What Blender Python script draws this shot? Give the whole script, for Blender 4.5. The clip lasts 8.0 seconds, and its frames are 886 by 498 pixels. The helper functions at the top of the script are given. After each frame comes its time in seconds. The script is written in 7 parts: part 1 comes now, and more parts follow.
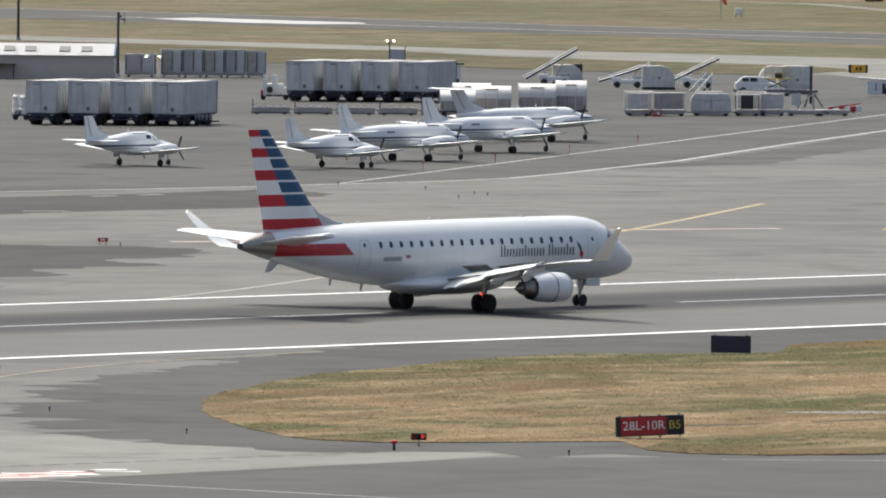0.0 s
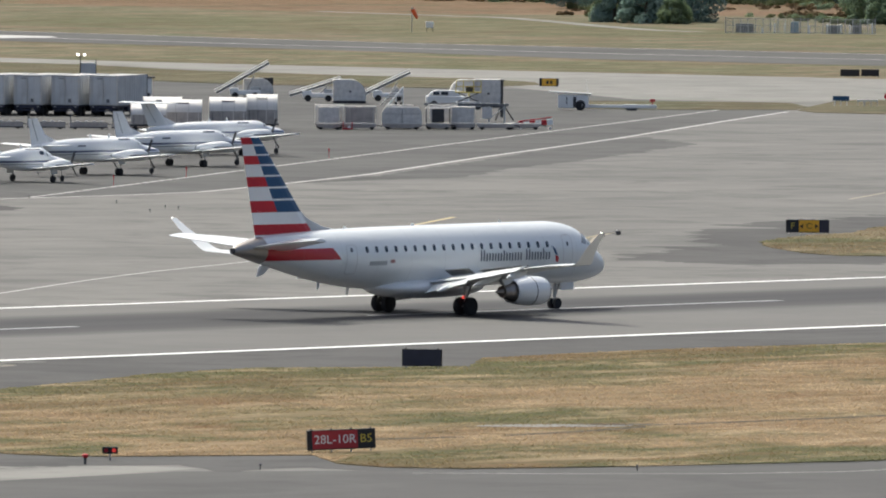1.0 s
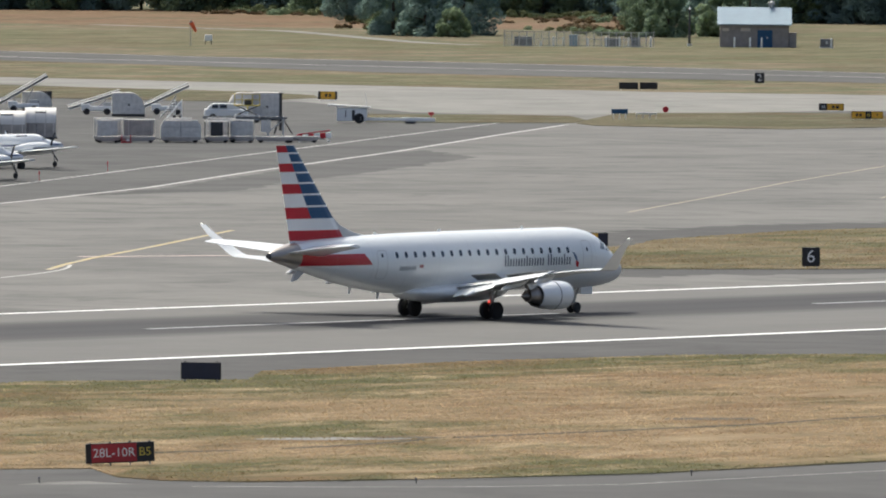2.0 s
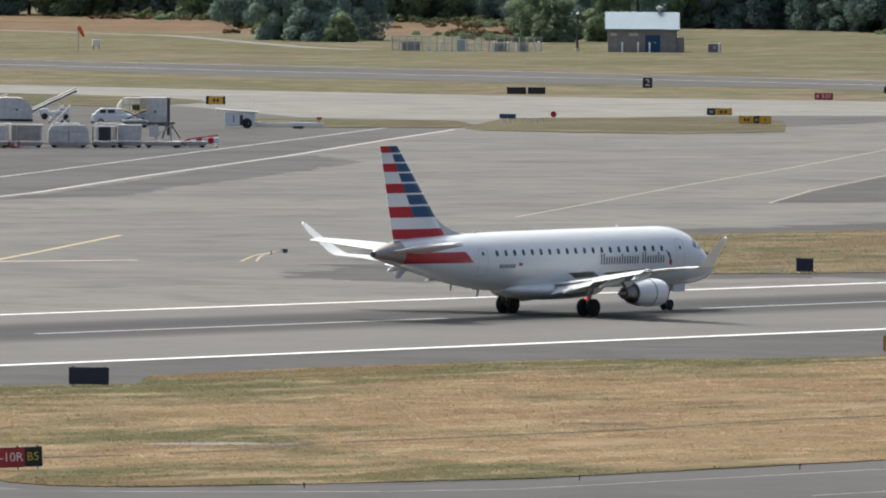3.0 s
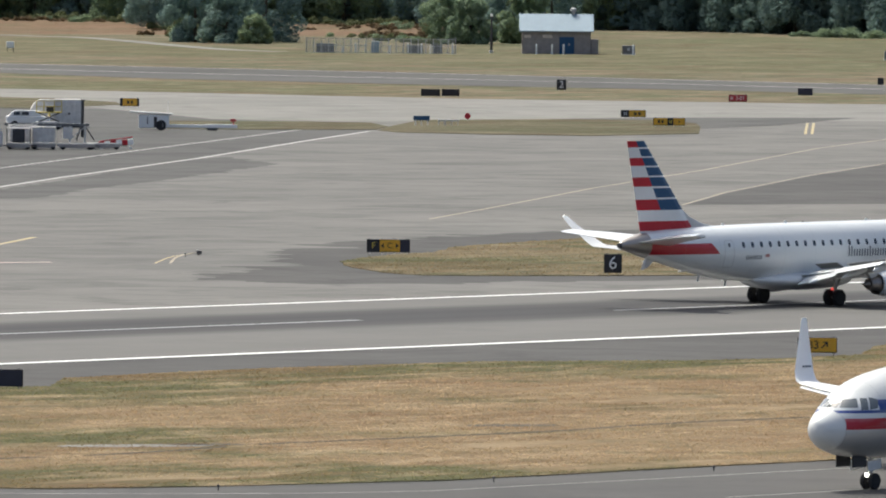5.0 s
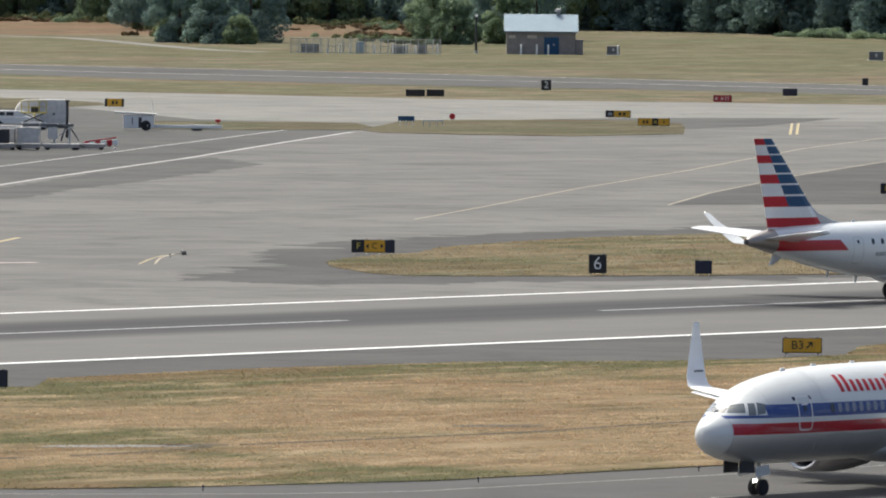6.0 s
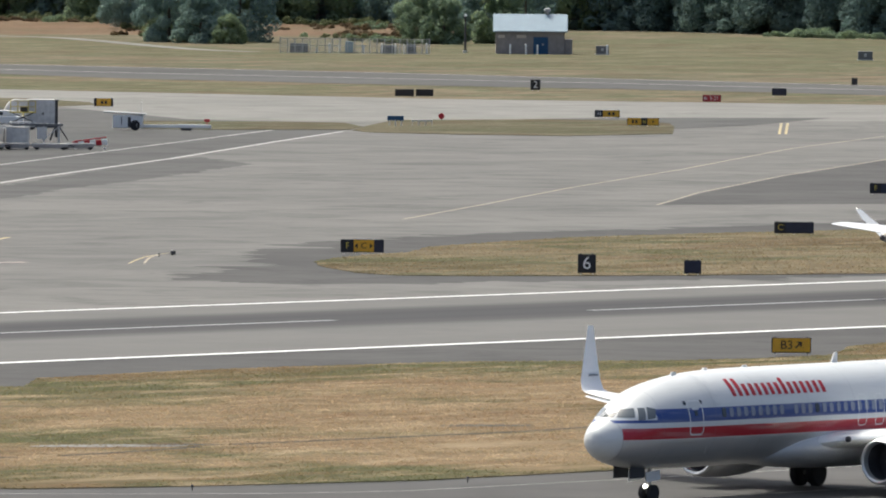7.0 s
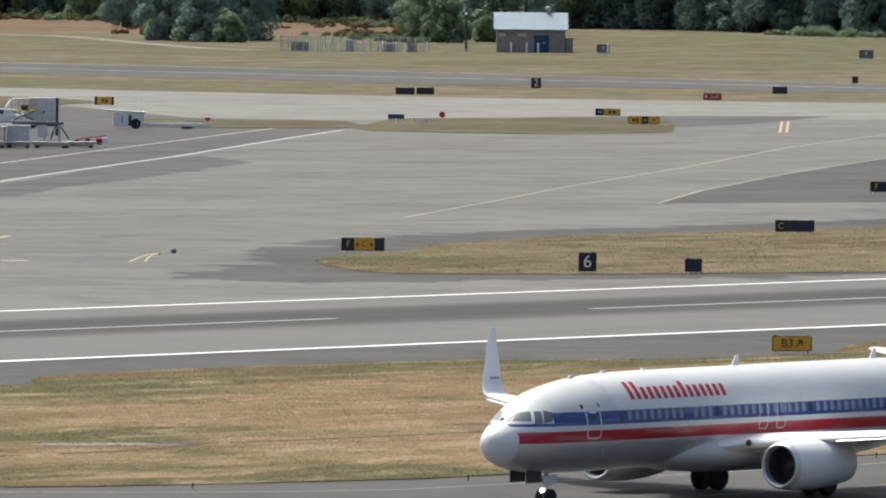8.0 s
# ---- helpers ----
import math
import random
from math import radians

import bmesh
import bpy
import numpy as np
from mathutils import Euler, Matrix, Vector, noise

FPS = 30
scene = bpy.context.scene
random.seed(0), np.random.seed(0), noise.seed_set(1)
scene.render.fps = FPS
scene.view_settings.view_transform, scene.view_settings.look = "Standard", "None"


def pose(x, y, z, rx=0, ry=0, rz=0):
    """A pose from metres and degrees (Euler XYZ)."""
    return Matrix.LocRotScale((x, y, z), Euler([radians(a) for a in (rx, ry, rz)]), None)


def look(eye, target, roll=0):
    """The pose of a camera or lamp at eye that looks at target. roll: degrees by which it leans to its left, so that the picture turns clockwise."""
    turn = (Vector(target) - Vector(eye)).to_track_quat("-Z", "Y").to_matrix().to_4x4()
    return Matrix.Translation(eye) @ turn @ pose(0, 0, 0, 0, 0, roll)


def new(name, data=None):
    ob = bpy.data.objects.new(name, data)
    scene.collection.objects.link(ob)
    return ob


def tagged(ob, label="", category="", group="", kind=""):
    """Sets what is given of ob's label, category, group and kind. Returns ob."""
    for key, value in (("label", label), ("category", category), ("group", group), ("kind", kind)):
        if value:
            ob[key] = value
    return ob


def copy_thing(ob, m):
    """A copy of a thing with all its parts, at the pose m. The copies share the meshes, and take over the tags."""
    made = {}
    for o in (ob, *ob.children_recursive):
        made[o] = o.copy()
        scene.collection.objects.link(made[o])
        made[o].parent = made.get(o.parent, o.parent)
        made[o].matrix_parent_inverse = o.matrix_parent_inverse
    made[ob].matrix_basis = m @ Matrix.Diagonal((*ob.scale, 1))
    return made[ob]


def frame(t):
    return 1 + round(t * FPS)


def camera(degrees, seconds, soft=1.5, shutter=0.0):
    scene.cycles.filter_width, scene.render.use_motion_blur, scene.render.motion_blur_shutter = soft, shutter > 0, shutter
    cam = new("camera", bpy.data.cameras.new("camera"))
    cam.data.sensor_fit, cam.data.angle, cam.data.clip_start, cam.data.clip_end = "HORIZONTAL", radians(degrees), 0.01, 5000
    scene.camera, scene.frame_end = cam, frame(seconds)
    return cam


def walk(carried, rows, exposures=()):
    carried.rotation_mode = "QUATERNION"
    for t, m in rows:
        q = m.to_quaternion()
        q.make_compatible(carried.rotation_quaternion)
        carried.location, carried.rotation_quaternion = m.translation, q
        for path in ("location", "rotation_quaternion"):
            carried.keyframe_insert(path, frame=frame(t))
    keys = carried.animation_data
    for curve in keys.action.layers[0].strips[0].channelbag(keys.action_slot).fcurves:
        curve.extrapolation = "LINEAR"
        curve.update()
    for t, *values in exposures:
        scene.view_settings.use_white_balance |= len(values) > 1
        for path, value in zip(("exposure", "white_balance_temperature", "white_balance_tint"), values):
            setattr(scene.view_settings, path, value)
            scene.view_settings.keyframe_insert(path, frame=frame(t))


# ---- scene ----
# World: x along the runway, y across it and away from the eye, z up. The eye pans on a tripod on a roof 27 m up.
cam = camera(4.082, 8.0, soft=2.0)
EYE = 27.03
# seconds, yaw, pitch, roll in degrees
PAN = [
    (0.0, -48.7424, -2.0192, 0.556),
    (0.5, -49.4795, -1.9770, 0.555),
    (1.0, -50.1664, -1.9425, 0.554),
    (1.5, -50.7437, -1.9047, 0.549),
    (2.0, -51.1856, -1.8723, 0.547),
    (3.5, -51.8551, -1.8395, 0.550),
    (4.0, -51.9788, -1.8338, 0.552),
    (4.5, -52.0498, -1.8337, 0.551),
    (6.0, -52.1684, -1.8302, 0.548),
    (6.5, -52.1975, -1.8319, 0.551),
    (7.0, -52.2183, -1.8309, 0.554),
    (7.5, -52.2197, -1.8342, 0.550),
    (8.0, -52.2152, -1.8385, 0.553),
]
walk(cam, [(t, pose(0, 0, EYE, 0, 0, yaw) @ pose(0, 0, 0, 90 + pitch) @ pose(0, 0, 0, 0, 0, roll)) for t, yaw, pitch, roll in PAN], exposures=((0.0, 0.42, 6500, 4.0), (8.0, 0.42, 6500, 4.0)))

# ---- light: hazy early-afternoon sun from the far side ----
SUN_EL, SUN_AZ = radians(57), radians(12)  # azimuth from +y towards +x
world = bpy.data.worlds.new("sky")
scene.world = world
world.use_nodes = True
wn = world.node_tree
sky = wn.nodes.new("ShaderNodeTexSky")
sky.sky_type = "NISHITA"
sky.sun_disc = False
sky.sun_elevation, sky.sun_rotation = SUN_EL, SUN_AZ
sky.air_density, sky.dust_density, sky.ozone_density = 0.65, 6.0, 1.0
wn.links.new(sky.outputs[0], wn.nodes["Background"].inputs[0])
wn.nodes["Background"].inputs[1].default_value = 0.15
lamp = bpy.data.lights.new("sun", "SUN")
lamp.energy, lamp.angle, lamp.color = 2.1, radians(2.5), (1.0, 0.985, 0.92)
sun = new("sun", lamp)
to_sun = Vector((math.sin(SUN_AZ) * math.cos(SUN_EL), math.cos(SUN_AZ) * math.cos(SUN_EL), math.sin(SUN_EL)))
sun.matrix_world = look(to_sun * 500, (0, 0, 0))


# ---- materials ----
class Nodes:
    """Short names for building a node tree."""

    def __init__(self, name):
        self.mat = bpy.data.materials.new(name)
        self.mat.use_nodes = True
        self.t = self.mat.node_tree
        self.bsdf = self.t.nodes["Principled BSDF"]
        self.out = self.t.nodes["Material Output"]

    def put(self, sock, v):
        if hasattr(v, "is_output"):
            self.t.links.new(v, sock)
        elif v is not None:
            if isinstance(v, tuple) and len(v) == 3 and sock.type == "RGBA":
                v = (*v, 1)
            sock.default_value = v

    def math(self, op, a, b=None, c=None):
        n = self.t.nodes.new("ShaderNodeMath")
        n.operation = op
        for s, v in zip(n.inputs, (a, b, c)):
            self.put(s, v)
        return n.outputs[0]

    def coords(self, kind="Object", scale=(1, 1, 1), turn=(0, 0, 0)):
        c = self.t.nodes.new("ShaderNodeTexCoord")
        m = self.t.nodes.new("ShaderNodeMapping")
        m.inputs["Scale"].default_value = scale
        m.inputs["Rotation"].default_value = turn
        self.t.links.new(c.outputs[kind], m.inputs["Vector"])
        return m.outputs[0]

    def world(self, scale=(1, 1, 1), turn=(0, 0, 0)):
        c = self.t.nodes.new("ShaderNodeNewGeometry")
        m = self.t.nodes.new("ShaderNodeMapping")
        m.inputs["Scale"].default_value = scale
        m.inputs["Rotation"].default_value = turn
        self.t.links.new(c.outputs["Position"], m.inputs["Vector"])
        return m.outputs[0]

    def noise(self, vec, scale, detail=4, rough=0.55, dist=0.0):
        n = self.t.nodes.new("ShaderNodeTexNoise")
        self.put(n.inputs["Vector"], vec)
        for k, v in (("Scale", scale), ("Detail", detail), ("Roughness", rough), ("Distortion", dist)):
            n.inputs[k].default_value = v
        return n.outputs[0]

    def ramp(self, v, stops):
        n = self.t.nodes.new("ShaderNodeValToRGB")
        e = n.color_ramp.elements
        while len(e) < len(stops):
            e.new(0.5)
        for el, (p, c) in zip(e, stops):
            el.position = p
            el.color = (c, c, c, 1) if not isinstance(c, tuple) else (*c, 1)
        self.put(n.inputs[0], v)
        return n.outputs[0]

    def mix(self, f, a, b, kind="MIX"):
        n = self.t.nodes.new("ShaderNodeMix")
        n.data_type, n.blend_type = "RGBA", kind
        self.put(n.inputs[0], f)
        self.put(n.inputs[6], a)
        self.put(n.inputs[7], b)
        return n.outputs[2]

    def split(self, vec):
        n = self.t.nodes.new("ShaderNodeSeparateXYZ")
        self.put(n.inputs[0], vec)
        return n.outputs

    def band(self, v, lo, hi):
        return self.math("MULTIPLY", self.math("GREATER_THAN", v, lo), self.math("LESS_THAN", v, hi))

    def bump(self, h, strength=0.3, dist=0.02):
        n = self.t.nodes.new("ShaderNodeBump")
        n.inputs["Strength"].default_value, n.inputs["Distance"].default_value = strength, dist
        self.put(n.inputs["Height"], h)
        self.put(self.bsdf.inputs["Normal"], n.outputs[0])

    def done(self, color, rough=0.6, metal=0.0, coat=0.0, spec=None):
        self.put(self.bsdf.inputs["Base Color"], color)
        self.put(self.bsdf.inputs["Roughness"], rough)
        self.put(self.bsdf.inputs["Metallic"], metal)
        self.bsdf.inputs["Coat Weight"].default_value = coat
        if spec is not None:
            self.bsdf.inputs["Specular IOR Level"].default_value = spec
        return self.mat


def surface(name, color, rough=0.6, metal=0.0, vary=0.15, scale=1.5, coat=0.0, bump=0.0):
    """A worn one-colour surface with stains at two scales."""
    n = Nodes(name)
    v = n.coords("Object")
    big, fine = n.noise(v, scale, 3), n.noise(v, scale * 9, 4, 0.65)
    f = n.math("ADD", n.math("MULTIPLY", big, 0.6), n.math("MULTIPLY", fine, 0.4))
    dark = tuple(c * (1 - vary) for c in color)
    light = tuple(min(1, c * (1 + vary)) for c in color)
    if bump:
        n.bump(fine, bump, 0.02)
    return n.done(n.mix(n.ramp(f, [(0.3, 0.0), (0.7, 1.0)]), dark, light), n.math("MULTIPLY_ADD", fine, 0.25, rough - 0.12), metal, coat)


def glow(name, color, strength):
    n = Nodes(name)
    n.bsdf.inputs["Emission Color"].default_value = (*color, 1)
    n.bsdf.inputs["Emission Strength"].default_value = strength
    return n.done(color, 0.4)


def pavement(name, light, dark, streak=0.5, joints=0.0, spacing=6.1):
    """Worn paving in world metres: broad patches, stains drawn out along the traffic, fine grain and, if asked, slab joints."""
    n = Nodes(name)
    light, dark = tuple(c * 0.49 for c in light), tuple(c * 0.49 for c in dark)
    w = n.world()
    broad = n.noise(w, 0.022, 6, 0.65, 0.6)
    drawn = n.noise(n.world((0.006, 0.09, 1)), 1.0, 5, 0.62)
    patch = n.noise(n.world((0.02, 0.05, 1), (0, 0, 0.5)), 1.0, 3, 0.5, 1.0)
    grain = n.noise(w, 6.0, 3, 0.7)
    f = n.math("ADD", n.math("MULTIPLY", broad, 0.55 * (1 - streak) + 0.2), n.math("MULTIPLY", drawn, 0.5 * streak + 0.1))
    f = n.math("ADD", f, n.math("MULTIPLY", patch, 0.25))
    col = n.mix(n.ramp(f, [(0.40, 0.0), (0.60, 1.0)]), dark, light)
    stain = n.ramp(n.noise(n.world((0.03, 0.16, 1)), 1.0, 6, 0.7, 0.8), [(0.58, 0.0), (0.72, 1.0)])
    col = n.mix(n.math("MULTIPLY", stain, 0.5), col, tuple(c * 0.7 for c in dark))
    pale = n.ramp(n.noise(n.world((0.02, 0.14, 1), (0, 0, 0.2)), 1.4, 6, 0.7, 0.6), [(0.58, 0.0), (0.70, 1.0)])
    col = n.mix(n.math("MULTIPLY", pale, 0.5), col, tuple(min(1, c * 1.22) for c in light))
    mottle = n.noise(w, 0.13, 6, 0.68, 0.8)
    col = n.mix(n.ramp(mottle, [(0.32, 0.75), (0.50, 0.0)]), col, tuple(c * 0.78 for c in dark))
    col = n.mix(n.ramp(mottle, [(0.53, 0.0), (0.72, 0.7)]), col, tuple(min(1, c * 1.18) for c in light))
    col = n.mix(n.math("MULTIPLY", n.ramp(grain, [(0.35, 1.0), (0.65, 0.0)]), 0.16), col, tuple(c * 0.5 for c in dark))
    if joints:
        p = n.split(n.world((1 / spacing, 1 / spacing, 1)))
        edge = n.math("MAXIMUM", n.math("LESS_THAN", n.math("FRACT", p[0]), 0.025), n.math("LESS_THAN", n.math("FRACT", p[1]), 0.025))
        col = n.mix(n.math("MULTIPLY", edge, joints), col, tuple(c * 0.4 for c in dark))
    n.bump(grain, 0.25, 0.01)
    return n.done(col, 0.85, spec=0.25)


def grass(name, straw, green, dry=0.5, leafy=0.0, zones=None, turn=0.0):
    """Mown, mostly dried grass: uneven patches at several sizes, faint mowing bands and fine tufts in world metres; also used on the blades.
    zones: (y, greenness) across the mown strip."""
    n = Nodes(name)
    w = n.world((1, 1, 1), (0, 0, turn))
    band = n.noise(n.world((0.012, 0.13, 1), (0, 0, turn)), 1.0, 5, 0.62, 0.5)
    patch = n.noise(w, 0.055, 6, 0.68, 0.7)
    mid = n.noise(w, 0.30, 6, 0.7, 0.5)
    fine = n.noise(w, 1.5, 5, 0.72)
    f = n.math("ADD", n.math("MULTIPLY", band, 0.35), n.math("MULTIPLY", patch, 0.65))
    shift = (0.5 - dry) * 0.25
    if zones:
        y = n.math("MULTIPLY_ADD", n.math("SUBTRACT", patch, 0.5), 26.0, n.split(w)[1])
        lo, hi = zones[0][0], zones[-1][0]
        z = n.ramp(n.math("DIVIDE", n.math("SUBTRACT", y, lo), hi - lo), [((q - lo) / (hi - lo), g) for q, g in zones])
        f = n.math("SUBTRACT", f, n.math("MULTIPLY", n.math("SUBTRACT", z, 0.45), 0.30))
        f = n.math("SUBTRACT", f, n.ramp(n.math("DIVIDE", n.math("SUBTRACT", n.split(w)[0], 380.0), 120.0), [(0.3, 0.075), (0.8, 0.0)]))
        tall = n.math("MULTIPLY", n.ramp(n.math("DIVIDE", n.math("SUBTRACT", n.split(w)[0], 400.0), 40.0), [(0.35, 0.0), (0.6, 0.13)]), n.ramp(n.math("DIVIDE", n.math("SUBTRACT", y, 326.0), 40.0), [(0.4, 1.0), (0.65, 0.0)]))
        f = n.math("ADD", f, tall)
        lush = n.math("MULTIPLY", n.ramp(n.math("DIVIDE", n.math("SUBTRACT", n.split(w)[0], 400.0), 40.0), [(0.35, 0.16), (0.6, 0.0)]), n.ramp(n.math("DIVIDE", n.math("SUBTRACT", y, 326.0), 40.0), [(0.35, 1.0), (0.5, 0.0)]))
        f = n.math("SUBTRACT", f, lush)
    col = n.mix(n.ramp(f, [(0.44 + shift, 1.0), (0.54 + shift, 0.0)]), straw, green)
    col = n.mix(n.ramp(mid, [(0.36, 0.55), (0.50, 0.0)]), col, (straw[0] * 0.6, straw[1] * 0.6, straw[2] * 0.55))
    rust = n.ramp(n.noise(n.world((0.035, 0.085, 1), (0, 0, turn)), 1.0, 7, 0.68, 0.9), [(0.47, 0.0), (0.62, 1.0)])
    col = n.mix(n.math("MULTIPLY", rust, 0.7), col, (straw[0] * 0.70, straw[1] * 0.59, straw[2] * 0.56))
    pale = n.ramp(n.noise(n.world((0.10, 0.28, 1), (0, 0, turn)), 1.0, 7, 0.72, 0.6), [(0.50, 0.0), (0.66, 1.0)])
    col = n.mix(n.math("MULTIPLY", pale, 0.8), col, tuple(min(1, c * q) for c, q in zip(straw, (1.42, 1.5, 1.6))))
    deep = n.ramp(n.noise(w, 0.21, 6, 0.72, 0.8), [(0.54, 0.0), (0.70, 1.0)])
    col = n.mix(n.math("MULTIPLY", deep, 0.7), col, (green[0] * 0.72, green[1] * 0.76, green[2] * 0.85))
    col = n.mix(n.ramp(fine, [(0.32, 0.25), (0.56, 0.0)]), col, tuple(c * 0.5 for c in green))
    col = n.mix(n.ramp(fine, [(0.58, 0.0), (0.76, 0.22)]), col, tuple(min(1, c * 1.4) for c in straw))
    if leafy:
        g = n.t.nodes.new("ShaderNodeNewGeometry")
        col = n.mix(n.math("MULTIPLY", g.outputs["Random Per Island"], leafy), col, tuple(c * 0.55 for c in straw))
        tr = n.t.nodes.new("ShaderNodeBsdfTranslucent")
        mx = n.t.nodes.new("ShaderNodeMixShader")
        mx.inputs[0].default_value = 0.7
        n.put(tr.inputs[0], col)
        n.t.links.new(n.bsdf.outputs[0], mx.inputs[1])
        n.t.links.new(tr.outputs[0], mx.inputs[2])
        n.t.links.new(mx.outputs[0], n.out.inputs[0])
    else:
        n.bump(fine, 0.8, 0.12)
    return n.done(col, 0.95, spec=0.1)


def stained_sheet():
    """Grey sheet metal with brown run-off streaks down it."""
    n = Nodes("stained grey sheet metal")
    big = n.noise(n.coords("Object"), 0.7, 4)
    runs = n.ramp(n.noise(n.coords("Object", (5.0, 5.0, 0.45)), 1.0, 5, 0.65), [(0.46, 0.0), (0.68, 1.0)])
    fine = n.noise(n.coords("Object"), 8, 4, 0.65)
    col = n.mix(n.ramp(big, [(0.35, 0.0), (0.65, 1.0)]), (0.54, 0.55, 0.56), (0.65, 0.655, 0.655))
    col = n.mix(n.math("MULTIPLY", runs, 0.35), col, (0.34, 0.30, 0.265))
    return n.done(col, n.math("MULTIPLY_ADD", fine, 0.25, 0.42), 0.1)


M = {}
M["concrete"] = pavement("apron concrete", (0.335, 0.323, 0.30), (0.205, 0.2, 0.19), 0.5, 0.10, 7.6)
M["pale_concrete"] = pavement("pale concrete", (0.45, 0.435, 0.40), (0.35, 0.34, 0.315), 0.5, 0.12, 6.1)
M["asphalt"] = pavement("worn asphalt", (0.158, 0.151, 0.146), (0.092, 0.089, 0.088), 0.5)
M["taxi"] = pavement("apron asphalt", (0.18, 0.175, 0.168), (0.112, 0.11, 0.108), 0.4)
M["asphalt_dark"] = pavement("dark asphalt", (0.112, 0.107, 0.104), (0.074, 0.071, 0.071), 0.5)
M["taxi_dark"] = pavement("taxiway asphalt", (0.172, 0.165, 0.159), (0.132, 0.128, 0.125), 0.5)
MOWN = [(326, 0.8), (336, 0.85), (344, 0.5), (352, 0.15), (366, 0.25), (378, 0.3), (388, 0.5), (395, 0.85), (404, 1.0)]
M["grass"] = grass("dry grass", (0.228, 0.165, 0.098), (0.088, 0.088, 0.042), 0.56, 0.0, MOWN)
M["blades"] = grass("grass blades", (0.41, 0.302, 0.186), (0.165, 0.164, 0.078), 0.56, 0.12, MOWN)
M["verge_blades"] = grass("verge blades", (0.31, 0.245, 0.155), (0.165, 0.162, 0.082), 0.48, 0.2)
M["verge"] = grass("verge grass", (0.172, 0.138, 0.086), (0.088, 0.09, 0.045), 0.48)
M["field"] = grass("far field grass", (0.178, 0.141, 0.094), (0.094, 0.101, 0.054), 0.41, 0.0, None, 1.45)
M["olive"] = grass("olive field grass", (0.152, 0.13, 0.08), (0.092, 0.098, 0.05), 0.36, 0.0, None, 1.2)
M["dull_grass"] = grass("dull brown-olive grass", (0.128, 0.108, 0.068), (0.075, 0.078, 0.042), 0.42, 0.0, None, 0.9)
M["pink_grass"] = grass("tall dry grass", (0.178, 0.115, 0.072), (0.10, 0.092, 0.05), 0.6, 0.0, None, 1.3)


def runway_paving():
    """Grooved asphalt with the dark rubber that landings leave along the centre, paler outside."""
    n = Nodes("runway asphalt")
    w = n.world()
    y = n.split(w)[1]
    drawn = n.noise(n.world((0.004, 0.35, 1)), 1.0, 6, 0.65)
    off = n.math("ABSOLUTE", n.math("SUBTRACT", n.math("MULTIPLY_ADD", n.math("SUBTRACT", drawn, 0.5), 5.0, y), 444.8))
    rub = n.ramp(n.math("DIVIDE", off, 9.8), [(0.05, 0.95), (0.3, 1.0), (0.65, 0.8), (0.85, 0.35), (1.0, 0.0)])
    thick = n.math("MULTIPLY", rub, n.ramp(n.noise(n.world((0.003, 0.12, 1)), 1.0, 4, 0.6), [(0.3, 0.9), (0.7, 1.0)]))
    grain = n.noise(w, 5.0, 3, 0.7)
    base = n.mix(n.noise(n.world((0.008, 0.1, 1)), 1.0, 5, 0.6), (0.112, 0.108, 0.102), (0.158, 0.153, 0.143))
    base = n.mix(n.ramp(n.noise(w, 0.11, 6, 0.7, 0.6), [(0.35, 0.4), (0.55, 0.0)]), base, (0.095, 0.092, 0.088))
    col = n.mix(n.math("MULTIPLY", thick, 0.95), base, (0.022, 0.0215, 0.025))
    col = n.mix(n.math("MULTIPLY", grain, 0.15), col, (0.10, 0.10, 0.10))
    n.bump(grain, 0.2, 0.01)
    return n.done(col, 0.85, spec=0.25)


def road_paint(name, color, wear=0.35):
    n = Nodes(name)
    v = n.noise(n.world((0.15, 0.6, 1)), 1.0, 5, 0.7)
    return n.done(n.mix(n.math("MULTIPLY", n.ramp(v, [(0.45, 0.0), (0.7, 1.0)]), wear), color, (0.3, 0.29, 0.27)), 0.7)


M["runway"] = runway_paving()
M["white_line"] = road_paint("white runway paint", (0.86, 0.86, 0.84), 0.12)
M["worn_white"] = road_paint("worn white paint", (0.44, 0.43, 0.41), 0.9)
M["yellow_line"] = road_paint("worn yellow paint", (0.42, 0.33, 0.15), 0.8)
M["faded_yellow"] = road_paint("faded yellow paint", (0.33, 0.27, 0.18), 0.85)
M["pink_line"] = road_paint("worn red and white paint", (0.62, 0.46, 0.42), 0.6)
M["white"] = surface("white paint", (0.82, 0.825, 0.815), 0.4, 0, 0.06, 0.8)
M["slate"] = surface("slate lettering paint", (0.10, 0.125, 0.15), 0.5, 0, 0.1, 2)
M["duct"] = surface("dark duct", (0.06, 0.06, 0.07), 0.5, 0, 0.2, 2)
M["silver"] = surface("silver mica paint", (0.79, 0.805, 0.81), 0.34, 0.1, 0.05, 0.5, 0.5)
M["wing"] = surface("wing grey paint", (0.55, 0.56, 0.57), 0.4, 0.1, 0.08, 0.6)
M["bare"] = surface("polished bare aluminium", (0.70, 0.71, 0.72), 0.24, 1.0, 0.06, 0.7)
M["lip"] = surface("satin metal lip", (0.68, 0.69, 0.68), 0.38, 0.6, 0.06, 1.0)
M["metal"] = surface("dull metal", (0.42, 0.41, 0.40), 0.45, 0.8, 0.2, 2)
M["exhaust"] = surface("heat-stained exhaust metal", (0.30, 0.27, 0.25), 0.4, 0.85, 0.3, 2)
M["tyre"] = surface("black rubber", (0.022, 0.022, 0.024), 0.8, 0, 0.25, 3)
M["dark"] = surface("dark grey parts", (0.045, 0.045, 0.05), 0.6, 0, 0.25, 2)
